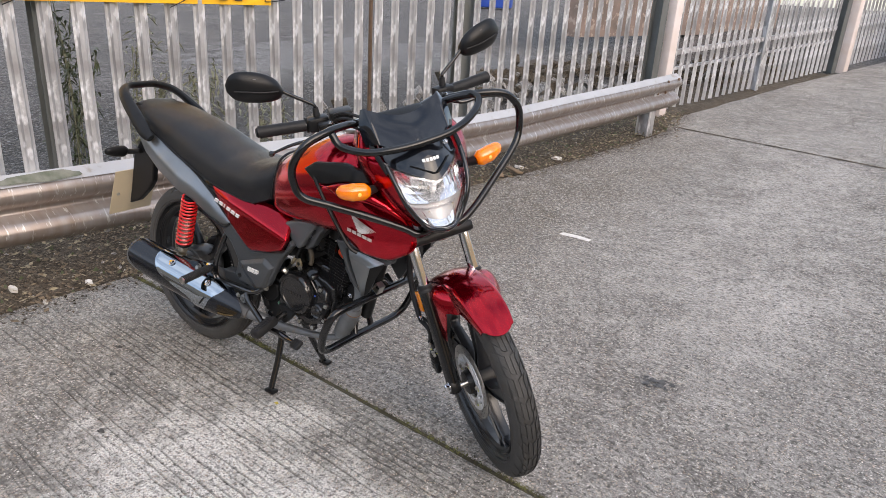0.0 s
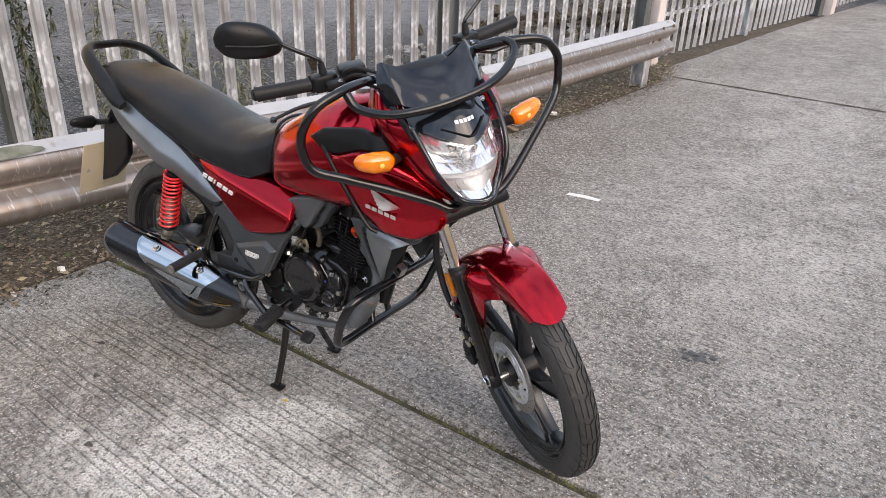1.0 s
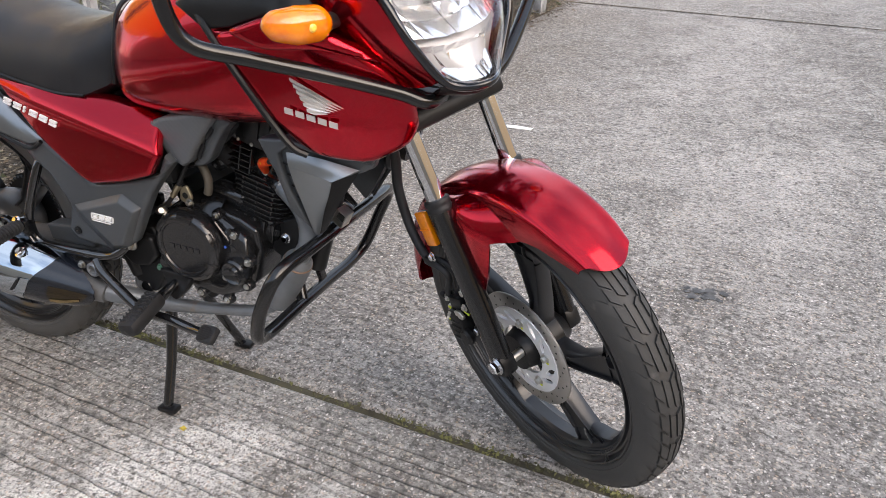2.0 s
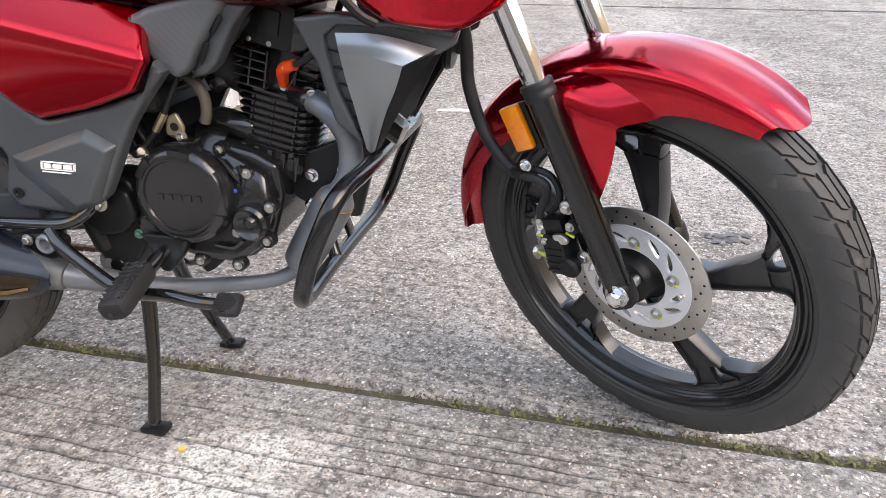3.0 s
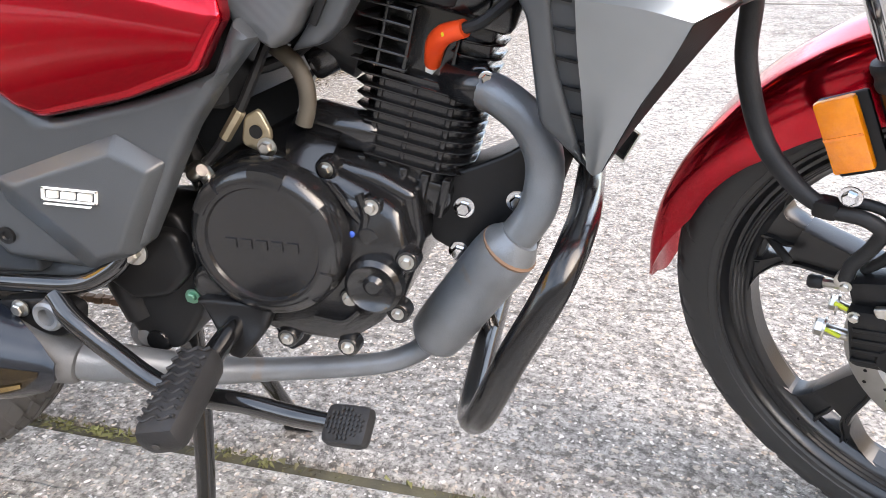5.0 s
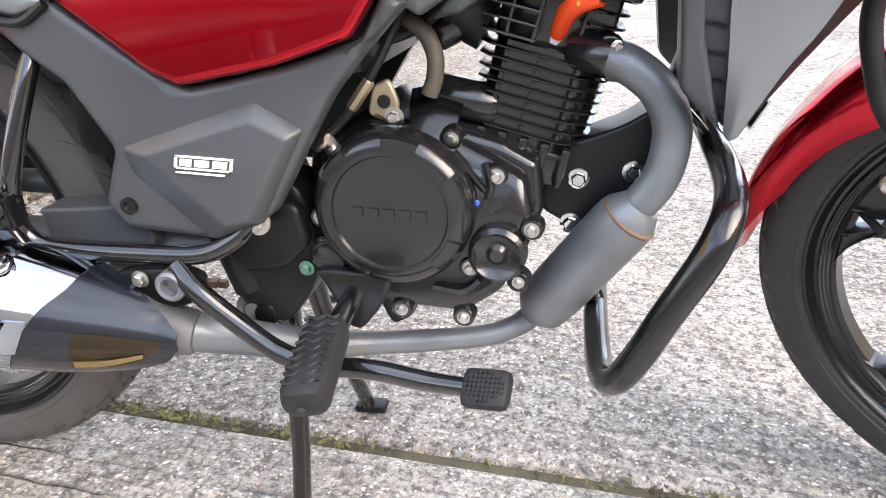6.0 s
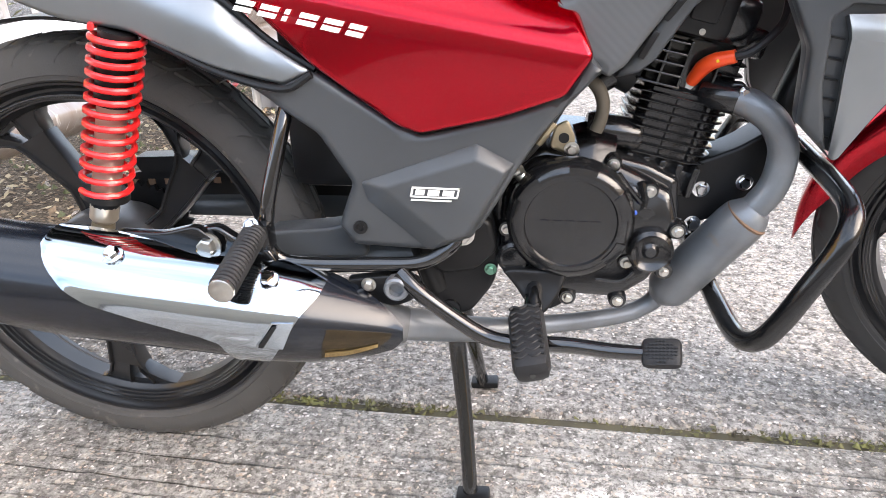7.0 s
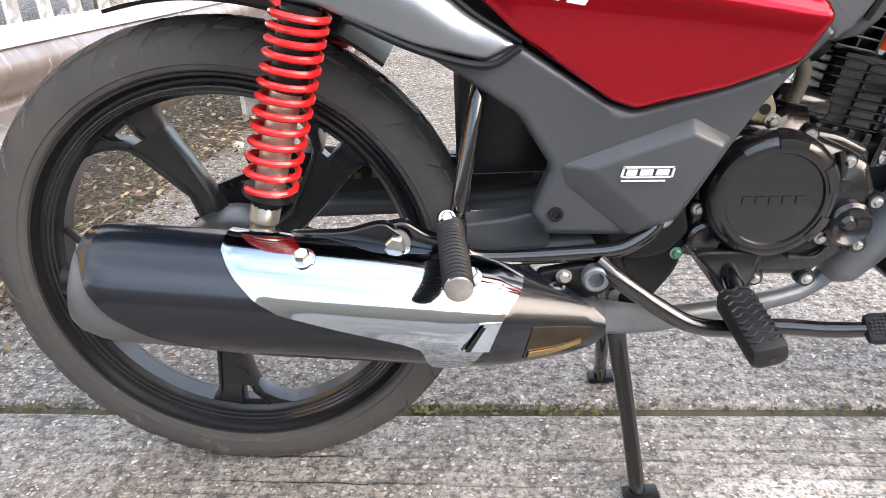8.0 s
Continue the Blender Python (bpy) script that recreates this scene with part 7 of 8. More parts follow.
for u, y in ((-0.038, -0.057), (-0.015, -0.057), (0.023, -0.046),):
    part("fin_web", cyl_piece(u - 0.0016, u + 0.0016, 0.085, 0.130 if y > -0.05 else 0.138, y, y + 0.03), ENGINE, cy)
for i in range(5):
    part("base_rib", cyl_piece(-0.042 + 0.020 * i, -0.034 + 0.020 * i, -0.034, 0.003, -0.052, -0.03, 0.002), ENGINE, cy)
part("cylinder_base", cyl_block(-0.038, -0.004, 0.048, 0.044, 0.008), ENGINE, eng)
part("casting_shoulder", patch([[(0.698, -0.066, 0.462), (0.715, -0.064, 0.458), (0.735, -0.060, 0.450)], [(0.698, -0.078, 0.454), (0.716, -0.075, 0.448), (0.736, -0.070, 0.440)], [(0.700, -0.084, 0.440), (0.717, -0.082, 0.436), (0.737, -0.078, 0.428)]], 8, 10, 0.006), ENGINE, eng)
hd = part("cylinder_head", cyl_block(0.140, 0.195, 0.046, 0.058, 0.014), ENGINE, eng, "black cylinder head cover")
part("head_cover", cyl_piece(-0.052, 0.020, 0.142, 0.205, -0.062, 0.062, 0.012), SATIN, hd)
part("cover_facet", cyl_piece(-0.030, 0.000, 0.160, 0.194, -0.066, -0.060, 0.003), SATIN, hd)
for u in (-0.040, -0.012):
    part("cover_bolt", bolt(CB + CX * u + CA * 0.150 + Vector((0, -0.0625, 0)), r=0.0024), STEEL, hd)
part("head_boss", cyl_piece(0.030, 0.064, 0.134, 0.165, -0.050, 0.050, 0.006), ENGINE, hd)
part("spark_plug", rod((0.764, -0.020, 0.537), (0.7705, -0.034, 0.553), 0.0066, 6), WHITE, eng, "bright spark plug")
cap = part("plug_cap", tube([(0.7705, -0.033, 0.553), (0.7735, -0.041, 0.562), (0.778, -0.050, 0.572), (0.787, -0.059, 0.580), (0.805, -0.068, 0.586)], [0.0072, 0.0080, 0.0090, 0.0086, 0.0072], 16), CAPRED, eng, "orange-red spark plug cap")
YELLOW = mat("yellow_mark", (0.8, 0.6, 0.02), 0.5)
for p in ((0.7775, -0.0592, 0.5755), (0.787, -0.0675, 0.581)):
    part("cap_mark", box(p, (0.004, 0.002, 0.004), m=pose(0, 0, 0, 0, -30, -35), bevel=0.001), YELLOW, cap)
part("plug_lead", tube([(0.802, -0.067, 0.585), (0.822, -0.071, 0.593), (0.850, -0.060, 0.620), (0.86, -0.03, 0.66)], 0.0046, 8), SOFT, eng, "black plug lead")
part("web_rib", tube([(0.690, -0.093, 0.462), (0.715, -0.092, 0.430), (0.745, -0.088, 0.400)], 0.0035, 8), ENGINE, eng)
part("web_rib", tube([(0.672, -0.104, 0.335), (0.700, -0.106, 0.334), (0.715, -0.104, 0.345)], 0.0030, 8), ENGINE, eng)
part("web_rib", tube([(0.717, -0.090, 0.452), (0.722, -0.092, 0.430), (0.714, -0.095, 0.405)], 0.0045, 8), ENGINE, eng)
part("blue_plug", lathe([(0, 0.0028), (0.002, 0.0028), (0.003, 0.0014)], (0.711, -0.098, 0.418), (0, -1, 0), 10), BLUE, eng, "small blue plug")
part("exhaust_port", rod((0.785, -0.030, 0.541), (0.822, -0.056, 0.536), 0.0175, 20), ENGINE, eng, "black exhaust port")
part("port_flange", panel([(0.808, 0.556), (0.822, 0.556), (0.834, 0.536), (0.826, 0.517), (0.812, 0.518), (0.806, 0.536)], lambda x, z: 0.058, -1, 0.003, 0.008, 0.01), ENGINE, eng)
part("exhaust_stud", bolt((0.821, -0.062, 0.546), (0.2, -0.9, 0.1), r=0.0045), CHROME, eng)

# engine mounts and their bolts
part("engine_mount", panel([(0.762, 0.452), (0.800, 0.460), (0.835, 0.475), (0.872, 0.500), (0.880, 0.470), (0.862, 0.420), (0.835, 0.392), (0.79, 0.375), (0.762, 0.390)], lambda x, z: 0.030, -1, 0.004, 0.05, 0.016), SATIN, bike, "black front engine mount plate")
for x, z, r in ((0.797, 0.423, 0.0070), (0.846, 0.432, 0.0070), (0.792, 0.378, 0.0070)):
    part("mount_bolt", bolt((x, -0.030, z), r=r), CHROME, bike, "bright engine mount bolt")
part("pivot_plate", panel([(0.470, 0.400), (0.500, 0.430), (0.545, 0.425), (0.560, 0.370), (0.552, 0.320), (0.520, 0.275), (0.480, 0.280), (0.455, 0.330), (0.450, 0.365)], lambda x, z: 0.098, -1, 0.006, 0.05, 0.016), SATIN, bike, "black frame pivot plate")
part("frame_casting", panel([(0.278, 0.392), (0.353, 0.399), (0.400, 0.410), (0.400, 0.362), (0.359, 0.360), (0.285, 0.358)], lambda x, z: 0.118, -1, 0.004, 0.03, 0.014, 0.06), GREY, bike, "grey frame casting below the cover")
part("pivot_nut", bolt((0.547, -0.100, 0.342), r=0.0052), GREENZINC, bike, "green-tinged zinc nut")
part("stand_pivot", lathe([(0, 0.020), (0.006, 0.020), (0.008, 0.016), (0.006, 0.011), (0.010, 0.009), (0.011, 0.004)], (0.483, -0.088, 0.287), (0, -1, 0), 28), EXHAUST, bike, "worn stand pivot bolt")
part("pivot_shield", panel([(0.455, 0.398), (0.505, 0.415), (0.548, 0.410), (0.556, 0.372), (0.530, 0.345), (0.490, 0.338), (0.462, 0.360)], lambda x, z: 0.112, -1, 0.006, 0.02, 0.014, 0.12), SATIN, bike)
part("footrest_hanger", tube([(0.326, -0.122, 0.548), (0.318, -0.138, 0.515), (0.303, -0.160, 0.446), (0.297, -0.163, 0.405), (0.306, -0.160, 0.380), (0.335, -0.157, 0.371), (0.42, -0.152, 0.370), (0.470, -0.148, 0.372), (0.500, -0.142, 0.386), (0.514, -0.134, 0.402)], 0.0088, 12, 8), BLACKGLOSS, bike, "gloss black passenger footrest tube")
part("hanger_bolt", bolt((0.517, -0.130, 0.401), r=0.0095), STEEL, bike, "bright footrest bolt")
part("hanger_bracket", panel([(0.205, 0.392), (0.222, 0.420), (0.246, 0.424), (0.268, 0.408), (0.30, 0.400), (0.315, 0.372), (0.300, 0.362), (0.262, 0.380), (0.225, 0.376)], lambda x, z: 0.176, -1, 0.004, 0.008, 0.014), BLACKGLOSS, bike, "black muffler hanger plate")
part("muffler_bolt", bolt((0.236, -0.182, 0.404), r=0.0105), STEEL, bike, "bright muffler bolt")
part("hanger_bolt", bolt((0.228, -0.176, 0.382), r=0.007), STEEL, bike)


def peg(p0, p1, r, ribs, name, label, tip=None, flat=1.0):
    g = part(name, tube([p0, Vector(p0).lerp(Vector(p1), 0.5), p1], r, 16, 3, flat=flat), SOFT, bike, label)
    bm = bmesh.new()
    d = (Vector(p1) - Vector(p0))
    for i in range(ribs):
        c = Vector(p0) + d * ((i + 0.5) / ribs)
        tube([c - d.normalized() * 0.0017, c, c + d.normalized() * 0.0017], [r * 0.98, r * 1.14, r * 0.98], 16, 1, bm=bm, flat=flat)
    part("rib", bm, SOFT, g)
    if tip:
        part("end_cap", lathe([(0, r * 1.02), (0.004, r * 1.02), (0.0055, r * 0.85)], p1, d, 20), STEEL, g, "bright end cap")
    return g


peg((0.291, -0.180, 0.418), (0.299, -0.292, 0.409), 0.0125, 17, "passenger_footrest", "black ribbed passenger footrest", True)
part("footrest_lug", box((0.293, -0.170, 0.412), (0.030, 0.026, 0.034), bevel=0.006), BLACK, bike)
part("lug_bolt", bolt((0.289, -0.182, 0.428), (0, -0.6, 0.5), r=0.006), CHROME, bike)
PA, PB = Vector((0.590, -0.160, 0.320)), Vector((0.599, -0.256, 0.298))
PM = Matrix.Translation((PA + PB) / 2) @ (PB - PA).to_track_quat("Y", "Z").to_matrix().to_4x4() @ pose(0, 0, 0, 0, 12, 0)
pg = part("rider_footrest", box(None, (0.040, 0.096, 0.031), None, PM, 0.011), SOFT, bike, "black rubber rider footrest with wavy ribs")
for i in range(9):
    wave = []
    for j in range(9):
        u = -0.016 + 0.004 * j
        wave.append(PM @ Vector((u, -0.040 + 0.0092 * i + 0.0022 * math.sin(u * 420 + i * 0.5), 0.0151)))
    part("rib", tube(wave, 0.0018, 8, 2), SOFT, pg)
part("end_dimple", lathe([(0, 0.003), (0.0006, 0.003)], PB + (PB - PA).normalized() * -0.0005, PB - PA, 12), RUBBER, pg)
part("footrest_bar", tube([(0.600, 0.10, 0.330), (0.602, -0.06, 0.334), (0.600, -0.12, 0.328), (0.597, -0.176, 0.316)], 0.0105, 12, 6), BLACKGLOSS, bike, "gloss black footrest bar")
part("footrest_plate", panel([(0.558, 0.352), (0.640, 0.350), (0.628, 0.322), (0.612, 0.302), (0.598, 0.304), (0.578, 0.330)], lambda x, z: 0.120 + 0.5 * max(0, 0.340 - z), -1, 0.004, 0.012, 0.014), SATIN, bike, "black bracket behind the rider footrest")
part("bar_lug", lathe([(0, 0.015), (0.012, 0.0145), (0.014, 0.012), (0.013, 0.0085), (0.004, 0.0080), (0.004, 0.0)], (0.443, -0.156, 0.346), (0, -1, 0), 20), EXHAUST, bike, "worn steel footrest boss")
part("lug_plate", panel([(0.385, 0.352), (0.410, 0.356), (0.450, 0.360), (0.470, 0.352), (0.462, 0.328), (0.440, 0.318), (0.415, 0.322), (0.398, 0.334), (0.382, 0.346)], lambda x, z: 0.158, -1, 0.003, 0.010, 0.014), SATIN, bike)
part("lug_bolt", bolt((0.410, -0.160, 0.348), r=0.006), STEEL, bike)
pedal = part("brake_pedal", tube([(0.446, -0.155, 0.362), (0.468, -0.165, 0.344), (0.507, -0.168, 0.314), (0.546, -0.172, 0.291), (0.585, -0.176, 0.286), (0.635, -0.183, 0.291), (0.684, -0.190, 0.290), (0.722, -0.198, 0.294)], [0.010, 0.010, 0.010, 0.0098, 0.0095, 0.0092, 0.009, 0.008], 12), BLACKGLOSS, bike, "gloss black brake pedal")
PADM = Matrix.Translation((0.736, -0.203, 0.298)) @ pose(0, 0, 0, 38, -8, -10)
pad = part("pedal_pad", box(None, (0.042, 0.034, 0.016), None, PADM, 0.0072), SOFT, pedal, "knurled rubber pedal pad")
bm = bmesh.new()
for i in range(9):
    for j in range(7):
        if (i - 4) ** 2 / 18 + (j - 3) ** 2 / 11 < 1:
            box(None, (0.0024, 0.0024, 0.003), bm, PADM @ pose(-0.0152 + 0.0038 * i, -0.0114 + 0.0038 * j, 0.0080, 0, 0, 45))
part("pad_knurl", bm, SOFT, pad)["kind"] = "stuff"

# centre stand
for s in SIDES:
    part("stand_leg", tube([(0.490, s * 0.034, 0.285), (0.499, s * 0.050, 0.20), (0.512, s * 0.088, 0.10), (0.520, s * 0.124, 0.022), (0.521, s * 0.128, 0.008)], [0.0145, 0.0125, 0.0105, 0.0105, 0.0105], 14), BLACKGLOSS, bike, "gloss black centre stand leg")
    part("stand_foot", box((0.525, s * 0.131, 0.008), (0.046, 0.026, 0.012), m=pose(0, 0, 0, 0, -4, 0), bevel=0.004), SATIN, bike, "worn stand foot")
part("stand_cross_tube", rod((0.497, -0.10, 0.285), (0.497, 0.10, 0.285), 0.014), BLACK, bike)
part("stand_kick_arm", tube([(0.505, 0.100, 0.20), (0.47, 0.12, 0.185), (0.42, 0.135, 0.195), (0.400, 0.135, 0.215), (0.41, 0.12, 0.235)], 0.006, 10), BLACK, bike, "black stand kick arm")
part("side_stand", tube([(0.56, 0.12, 0.29), (0.48, 0.135, 0.26), (0.36, 0.14, 0.235), (0.30, 0.14, 0.23)], 0.010, 10), BLACK, bike)
part("stand_mount", panel([(0.585, 0.345), (0.640, 0.345), (0.655, 0.315), (0.640, 0.275), (0.618, 0.262), (0.600, 0.300)], lambda x, z: 0.060, -1, 0.004, 0.12, 0.016), SATIN, bike)

# exhaust
part("header_pipe", tube([(0.818, -0.052, 0.536), (0.834, -0.060, 0.531), (0.857, -0.065, 0.513), (0.871, -0.066, 0.482), (0.867, -0.066, 0.440), (0.846, -0.065, 0.406)], 0.0165, 18), EXHAUST, bike, "heat-greyed exhaust header pipe")
cat = part("catalyser", tube([(0.853, -0.067, 0.414), (0.845, -0.065, 0.402), (0.834, -0.060, 0.386), (0.786, -0.042, 0.312), (0.770, -0.036, 0.288), (0.760, -0.032, 0.274)], [0.018, 0.0265, 0.0290, 0.0290, 0.0275, 0.0140], 24, 3), EXHAUST, bike, "grey swollen catalyser section")
part("weld_ring", tube([(0.846, -0.0655, 0.4035), (0.8445, -0.065, 0.4012), (0.843, -0.0645, 0.399)], [0.0245, 0.0275, 0.0265], 24, 1), BROWN, cat)
part("weld_ring", tube([(0.7665, -0.035, 0.284), (0.765, -0.0345, 0.281), (0.7625, -0.0335, 0.277)], [0.018, 0.0195, 0.0165], 24, 1), BROWN, cat, "rust-brown weld ring")
part("header_pipe", tube([(0.764, -0.034, 0.280), (0.745, -0.036, 0.262), (0.705, -0.046, 0.250), (0.60, -0.066, 0.243), (0.53, -0.095, 0.253), (0.46, -0.138, 0.283), (0.415, -0.160, 0.300)], [0.0130, 0.0116, 0.0114, 0.0124, 0.0160, 0.0198, 0.0215], 18), EXHAUST, bike, "grey exhaust pipe below the engine")
MA, MB = Vector((-0.066, -0.2353, 0.3998)), Vector((0.438, -0.153, 0.292))
MD = (MB - MA).normalized()
ML = (MB - MA).length
BODY = [(0.0, 0.030), (0.003, 0.040), (0.012, 0.0475), (0.030, 0.0535), (0.045, 0.0560), (0.17, 0.0585), (0.33, 0.0585), (0.38, 0.0565), (0.425, 0.051), (0.470, 0.040), (ML, 0.0275)]
muf = part("muffler", lathe([(0.004, 0.0)] + BODY[:9], MA, MD, 48), UNDERTRAY, bike, "black muffler with a chrome heat shield")
part("muffler_cone", lathe([(0.420, 0.0508), (0.440, 0.0470), (0.470, 0.0375), (0.495, 0.0285), (ML, 0.0232), (ML + 0.010, 0.0222), (ML + 0.014, 0.0200)], MA, MD, 40), DARKCONE, muf, "grey muffler cone, darkened against the sky light")
part("tail_pipe", lathe([(-0.012, 0.011), (-0.012, 0.014), (0.01, 0.014)], MA, MD, 20), SATIN, muf)


def muf_pt(x, ang, extra):
    t = (x - MA.x) / MD.x
    r = float(np.interp(t, [q for q, _ in BODY], [r for _, r in BODY])) + extra
    side, up = Vector((0, -1, 0)), Vector((0, 0, 1))
    return MA + MD * t + r * (side * math.cos(ang) + up * math.sin(ang))


def shell(x0, x1, low, top, lift, n=12, nu=48, lean=(0, 0)):
    """A curved cover on the muffler: its lower edge's angle follows the table low, its top edge lies at top degrees."""
    rows = []
    for i in range(n + 1):
        f = i / n
        lo = float(np.interp(f, [q[0] for q in low], [q[1] for q in low]))
        rows.append([muf_pt(x0 + (x1 - x0) * f + 0.0006 * (min(lo + (top - lo) * k / 8, 60) - 34) * (lean[0] * (1 - f) + lean[1] * f * f), radians(lo + (top - lo) * k / 8), lift + 0.0012 * math.sin(math.pi * k / 8)) for k in range(9)])
    return patch(rows, nu, 22, 0.003)


VENT_HOLE = [[(0.3020, -9), (0.3195, 14)], [(0.3075, -9.3), (0.3240, 14.4)]]
VENT_TAB = [[(0.299, -11), (0.318, 17)], [(0.326, -12), (0.340, 19)]]
# gloss black upper cover: its hind end slants back over the grey end cap
part("muffler_cover", shell(-0.044, 0.33, ((0, 60), (0.03, 20), (0.07, 0), (0.14, -22), (0.24, -40), (0.4, -55), (1, -66)), 150, 0.0030, 40, 80), MUFBLACK, muf, "gloss black muffler cover")
# chrome heat shield: its hind end is cut aslant, its lower edge runs down towards the front
part("heat_shield", shell(0.078, 0.350, ((0, 66), (0.04, 44), (0.12, 22), (0.20, 12), (0.4, 2), (0.64, -8), (0.72, -14), (0.80, -42), (0.85, -54), (1, -60)), 120, 0.0066, 36, 72, lean=(0, 1)), SHIELD, muf, "mirror-bright chrome heat shield")
def on_shield(corners, lift, thick):
    """A small plate that lies on the shield: corners as (x, degrees)."""
    rows = [[muf_pt(x, radians(g), lift) for x, g in r] for r in corners]
    return patch(rows, 6, 6, thick)


part("shield_vent", on_shield(VENT_HOLE, 0.0126, 0.0006), SATIN, muf, "dark vent slot")
part("shield_tab", on_shield(VENT_TAB, 0.0102, 0.002), SHIELD, muf, "raised chrome tab beside the vent")
# its front guard narrows to a point over the cone
rows = []
for k in range(13):
    f = k / 12
    lo_g = float(np.interp(f, (0, 0.35, 0.7, 0.92, 1), (-66, -62, -48, -20, 4)))
    hi_g = float(np.interp(f, (0, 0.3, 0.6, 0.85, 1), (112, 98, 76, 52, 30)))
    rows.append([muf_pt(0.344 + 0.108 * f + 0.0006 * (min(lo_g + (hi_g - lo_g) * q / 8, 60) - 34) * (1 - f), radians(lo_g + (hi_g - lo_g) * q / 8), 0.0052 + 0.004 * f + 0.0012 * math.sin(math.pi * q / 8)) for q in range(9)])
front = part("front_shield", patch(rows, 34, 22, 0.003), MUFBLACK, muf, "gloss blue-black front shield")
def on_front(corners, up, thick):
    """A small plate let into the front shield: corners as (x, degrees)."""
    return patch([[muf_pt(x, radians(g), up + 0.034 * (x - 0.344)) for x, g in r] for r in corners], 16, 8, thick)


# the shield's golden reflection, put into the colour of these plates
part("shield_recess", on_front((((0.362, -30), (0.366, -8), (0.372, 14)), ((0.392, -28), (0.396, -6), (0.400, 15)), ((0.420, -16), (0.423, 0), (0.425, 15)), ((0.438, 6), (0.439, 11), (0.440, 15))), 0.0082, 0.0015), GOLDEN, front, "recess with a golden reflection put into its colour")
part("recess_step", on_front((((0.366, -27), (0.368, -18)), ((0.393, -24), (0.394, -15)), ((0.424, -10), (0.425, -4))), 0.0098, 0.0015), GOLDPALE, front, "lower step of the recess with a gold glint in its colour")
for x, a in ((0.152, 62), (0.310, 60)):
    p = muf_pt(x, radians(a), 0.008)
    part("shield_bolt", bolt(p, (0, -math.cos(radians(a)), math.sin(radians(a))), r=0.008), CHROME, muf)
part("muffler_bracket", panel([(0.125, 0.420), (0.185, 0.418), (0.225, 0.428), (0.245, 0.412), (0.22, 0.385), (0.14, 0.395)], lambda x, z: 0.186, -1, 0.003, 0.008, 0.016), BLACK, muf)

# engine crash bar
def G(s):
    return [(0.910, 0.0, 0.468), (0.909, s * 0.065, 0.466), (0.907, s * 0.130, 0.464), (0.902, s * 0.178, 0.461), (0.895, s * 0.203, 0.449), (0.884, s * 0.212, 0.425), (0.864, s * 0.212, 0.382), (0.850, s * 0.206, 0.345), (0.838, s * 0.194, 0.315), (0.829, s * 0.170, 0.298), (0.825, s * 0.130, 0.291), (0.823, s * 0.06, 0.291), (0.823, 0, 0.291)]


for s in SIDES:
    part("engine_guard", tube(G(s), 0.0118, 14, 8), BLACK, bike, "gloss black tubular engine guard")
for y in (-0.035, 0.045):
    part("guard_plate", box((0.816, y, 0.322), (0.006, 0.024, 0.066), m=pose(0, 0, 0, 0, -16, 0), bevel=0.002), BLACK, bike)
    part("guard_plate", box((0.893, y, 0.484), (0.044, 0.024, 0.006), m=pose(0, 0, 0, 0, 46, 0), bevel=0.002), BLACK, bike)
part("guard_stay", tube([(0.908, 0.03, 0.466), (0.890, 0.02, 0.49), (0.872, 0.0, 0.47)], 0.010, 10), BLACK, bike)
part("guard_stay", tube([(0.824, -0.03, 0.292), (0.812, -0.02, 0.32), (0.800, 0.0, 0.350)], 0.010, 10), BLACK, bike)
part("horn", lathe([(0, 0.034), (0.006, 0.036), (0.012, 0.033), (0.014, 0.012), (0.03, 0.012)], (0.985, 0.045, 0.60), (0.9, 0, -0.2), 24), SATIN, bike)
# square steel loop that holds the guard, open towards the side
bm = bmesh.new()
LOOP = [Vector(p) for p in ((0.929, -0.060, 0.5175), (0.946, -0.060, 0.506), (0.934, -0.060, 0.481), (0.915, -0.060, 0.4945))]
mid = sum(LOOP, Vector()) / 4
rings = []
for f, back in ((1.0, 0.0), (1.0, 1.0), (0.86, 1.0), (0.86, 0.0)):
    rings.append([bm.verts.new(mid + (p - mid) * f + Vector((0.002, 0.024, 0.0)) * back) for p in LOOP])
ring_faces(bm, rings, closed=True)
clamp = part("guard_clamp", bm, STEEL, bike, "bright-edged square steel clamp", angle=20)
# a black block stands in for the shade inside the open loop
bm = bmesh.new()
rings = [[bm.verts.new(mid + (p - mid) * 0.86 + Vector((0.002, 0.024, 0.0)) * back) for p in LOOP] for back in (0.55, 0.98)]
ring_faces(bm, rings)
part("clamp_core", bm, SATIN, clamp)

# intake, cables and brackets behind the clutch
part("intake_boot", tube([(0.60, -0.01, 0.60), (0.66, -0.02, 0.585), (0.71, -0.02, 0.560)], 0.026, 16), SOFT, bike, "black rubber intake boot")
part("throttle_body", rod((0.660, -0.035, 0.550), (0.700, -0.02, 0.570), 0.016), ENGINE, bike, "black throttle body")
part("breather_hose", tube([(0.630, -0.050, 0.570), (0.648, -0.066, 0.566), (0.662, -0.070, 0.556), (0.670, -0.071, 0.538), (0.669, -0.070, 0.520), (0.664, -0.070, 0.505)], 0.0076, 12), mat("brown_hose", (0.10, 0.085, 0.065), 0.6, dark=(0.07, 0.06, 0.045), grain_scale=40), bike, "brownish breather hose")
part("cable_bracket", panel([(0.612, 0.490), (0.618, 0.515), (0.632, 0.522), (0.642, 0.500), (0.634, 0.482)], lambda x, z: 0.088, -1, 0.002, 0.003, 0.006), PALEZINC, bike, "gold zinc cable bracket")
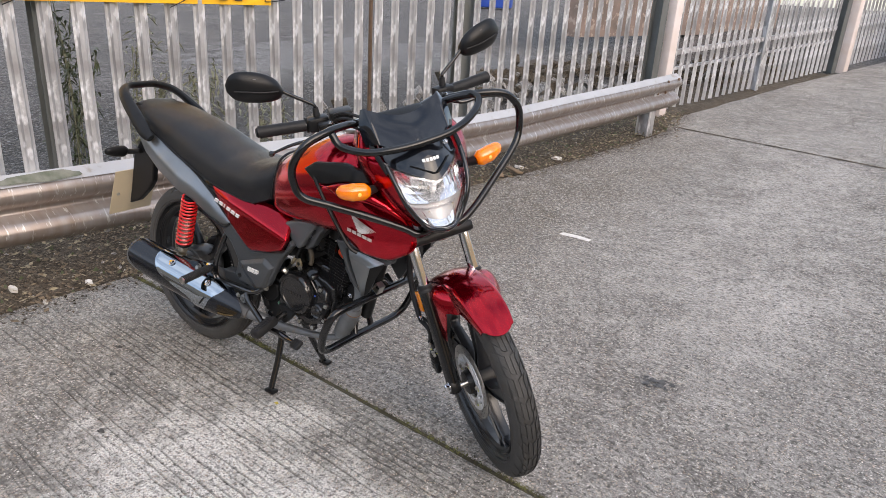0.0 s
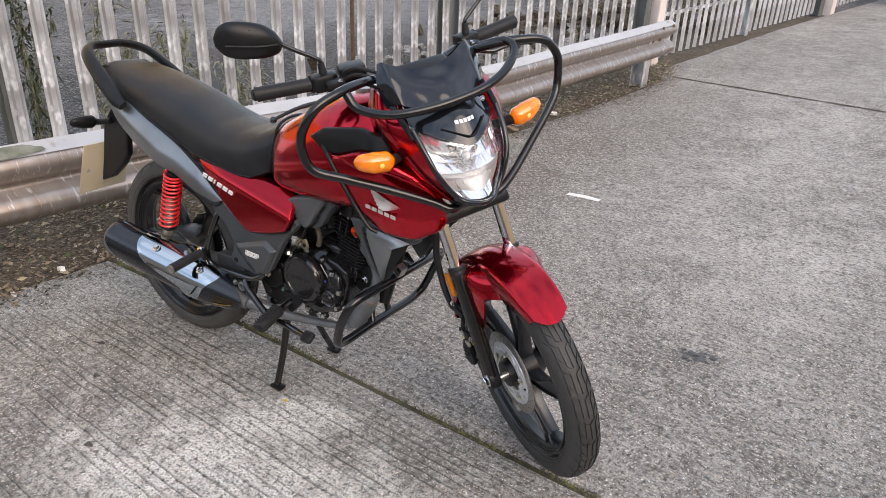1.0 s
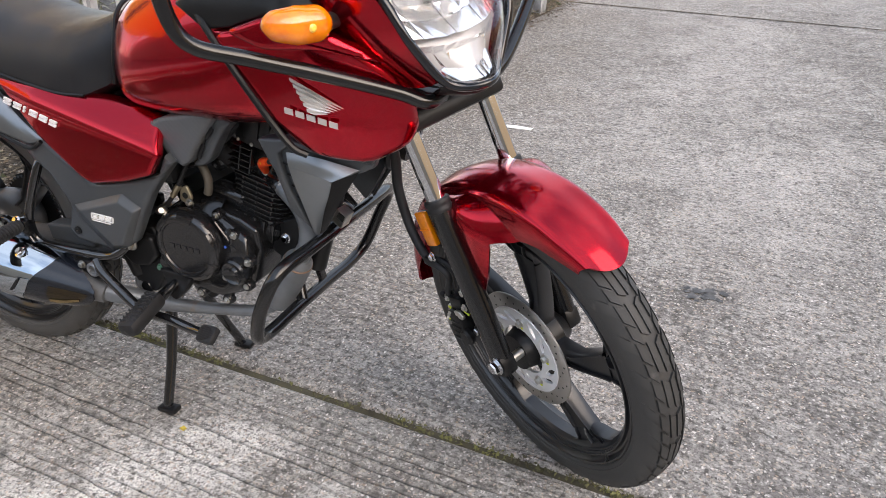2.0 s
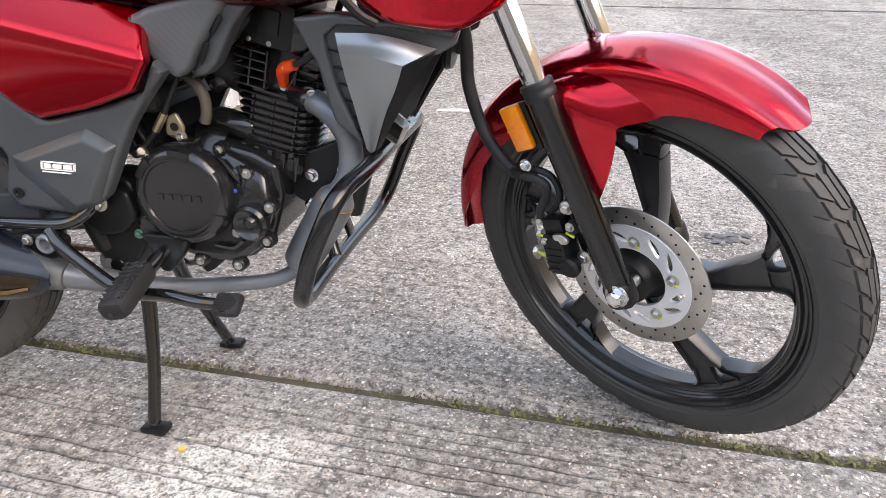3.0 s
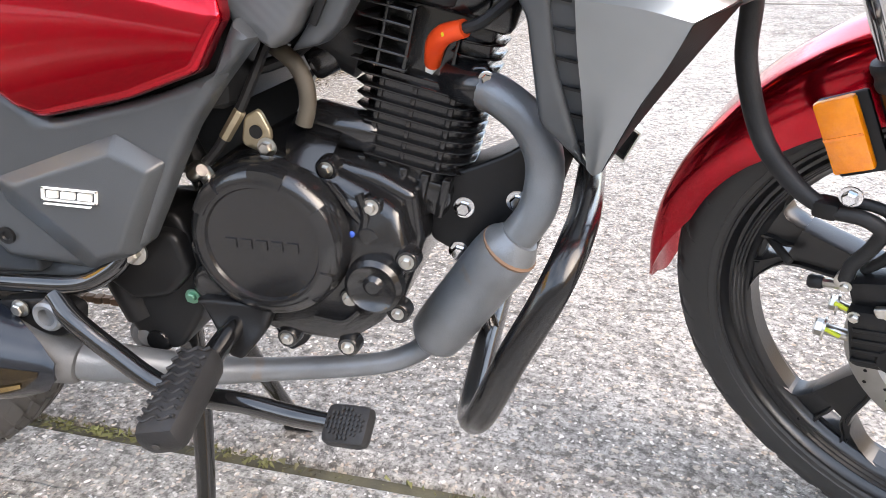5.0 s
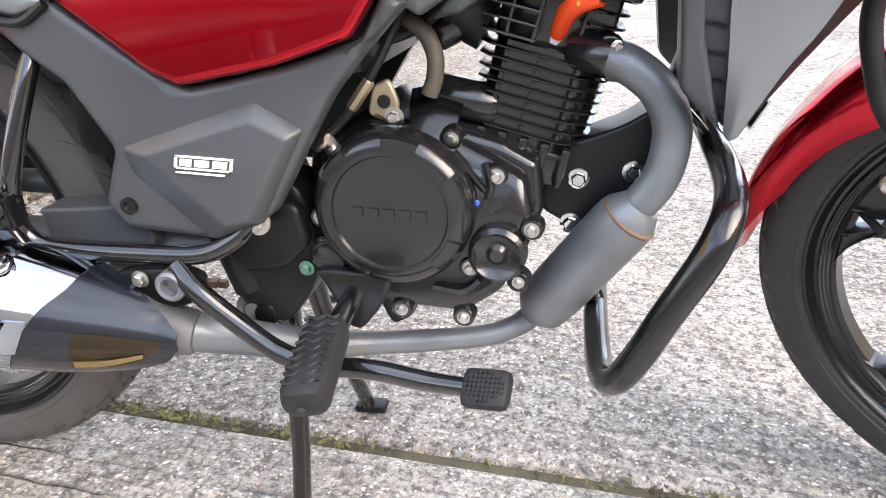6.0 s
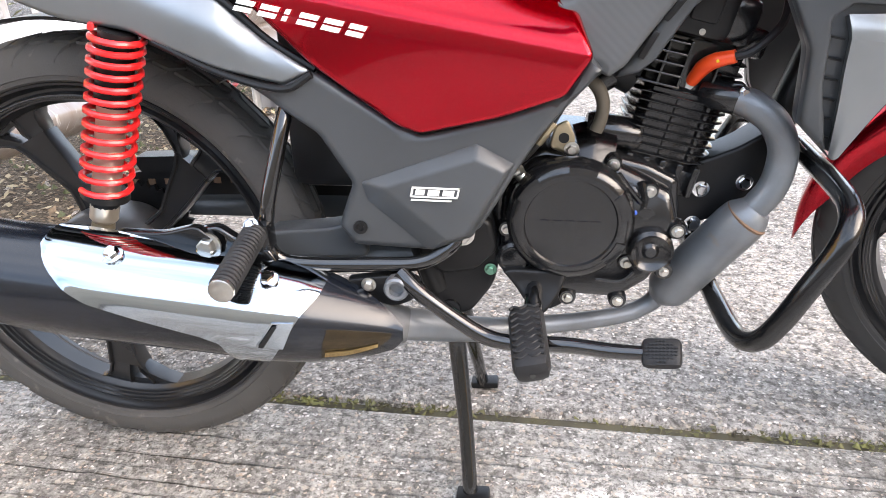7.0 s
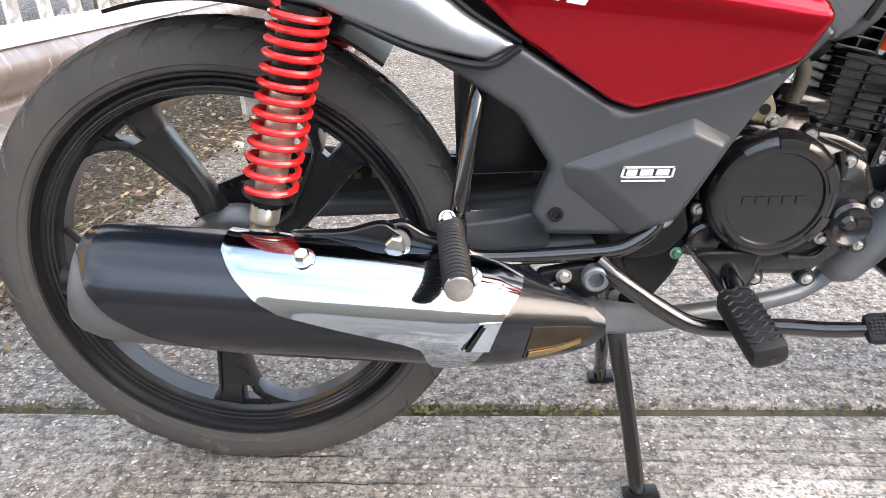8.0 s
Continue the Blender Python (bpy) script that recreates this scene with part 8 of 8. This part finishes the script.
part("bracket_hole", lathe([(0, 0.006), (0.0006, 0.006)], (0.628, -0.0888, 0.502), (0, -1, 0), 14), SATIN, bike)
part("bracket_bolt", bolt((0.637, -0.089, 0.489), r=0.006), STEEL, bike)
part("clutch_cable", tube([(0.560, -0.085, 0.462), (0.585, -0.090, 0.480), (0.610, -0.088, 0.512), (0.636, -0.082, 0.560), (0.66, -0.06, 0.62)], 0.0045, 8), SOFT, bike, "black clutch cable")
part("cable_adjuster", rod((0.598, -0.089, 0.495), (0.616, -0.088, 0.520), 0.0058, 8), PALEZINC, bike)
part("clutch_arm", tube([(0.560, -0.085, 0.462), (0.572, -0.092, 0.468), (0.586, -0.098, 0.455)], 0.007, 10), STEEL, bike, "steel clutch arm")
part("oil_filler", rod((0.566, -0.098, 0.463), (0.582, -0.106, 0.471), 0.0065), STEEL, bike)
part("starter_motor", rod((0.655, -0.03, 0.500), (0.72, -0.03, 0.488), 0.020), ENGINE, bike, "black starter motor")
part("chain_case", panel([(-0.035, 0.385), (0.02, 0.405), (0.20, 0.418), (0.36, 0.420), (0.40, 0.405), (0.40, 0.372), (0.20, 0.372), (0.02, 0.368), (-0.03, 0.365)], lambda x, z: 0.078, 1, 0.004, 0.012, 0.012, 0.08), SATIN, bike, "black chain guard")
part("starter_cover", patch([[(0.640, -0.034, 0.503), (0.662, -0.030, 0.506), (0.690, -0.034, 0.500)], [(0.644, -0.062, 0.494), (0.664, -0.060, 0.496), (0.690, -0.060, 0.488)], [(0.648, -0.080, 0.474), (0.664, -0.081, 0.470), (0.682, -0.080, 0.462)]], 12, 12, 0.006), BLACK, bike, "gloss black starter cover")
part("harness", tube([(0.66, -0.05, 0.63), (0.70, -0.06, 0.61), (0.735, -0.055, 0.64), (0.78, -0.04, 0.65)], 0.010, 10), SOFT, bike)
part("harness", tube([(0.56, -0.06, 0.53), (0.60, -0.065, 0.545), (0.65, -0.055, 0.56), (0.70, -0.05, 0.60)], 0.006, 8), SOFT, bike)
part("tank_bracket", tube([(0.698, -0.095, 0.590), (0.720, -0.10, 0.625), (0.745, -0.10, 0.655)], 0.008, 10), GREY, bike)
part("cover_stay", tube([(0.70, -0.10, 0.60), (0.735, -0.095, 0.650), (0.765, -0.09, 0.67)], 0.011, 10, flat=0.5), SATIN, bike)
part("stay_bolt", bolt((0.710, -0.106, 0.606), r=0.004), STEEL, bike)
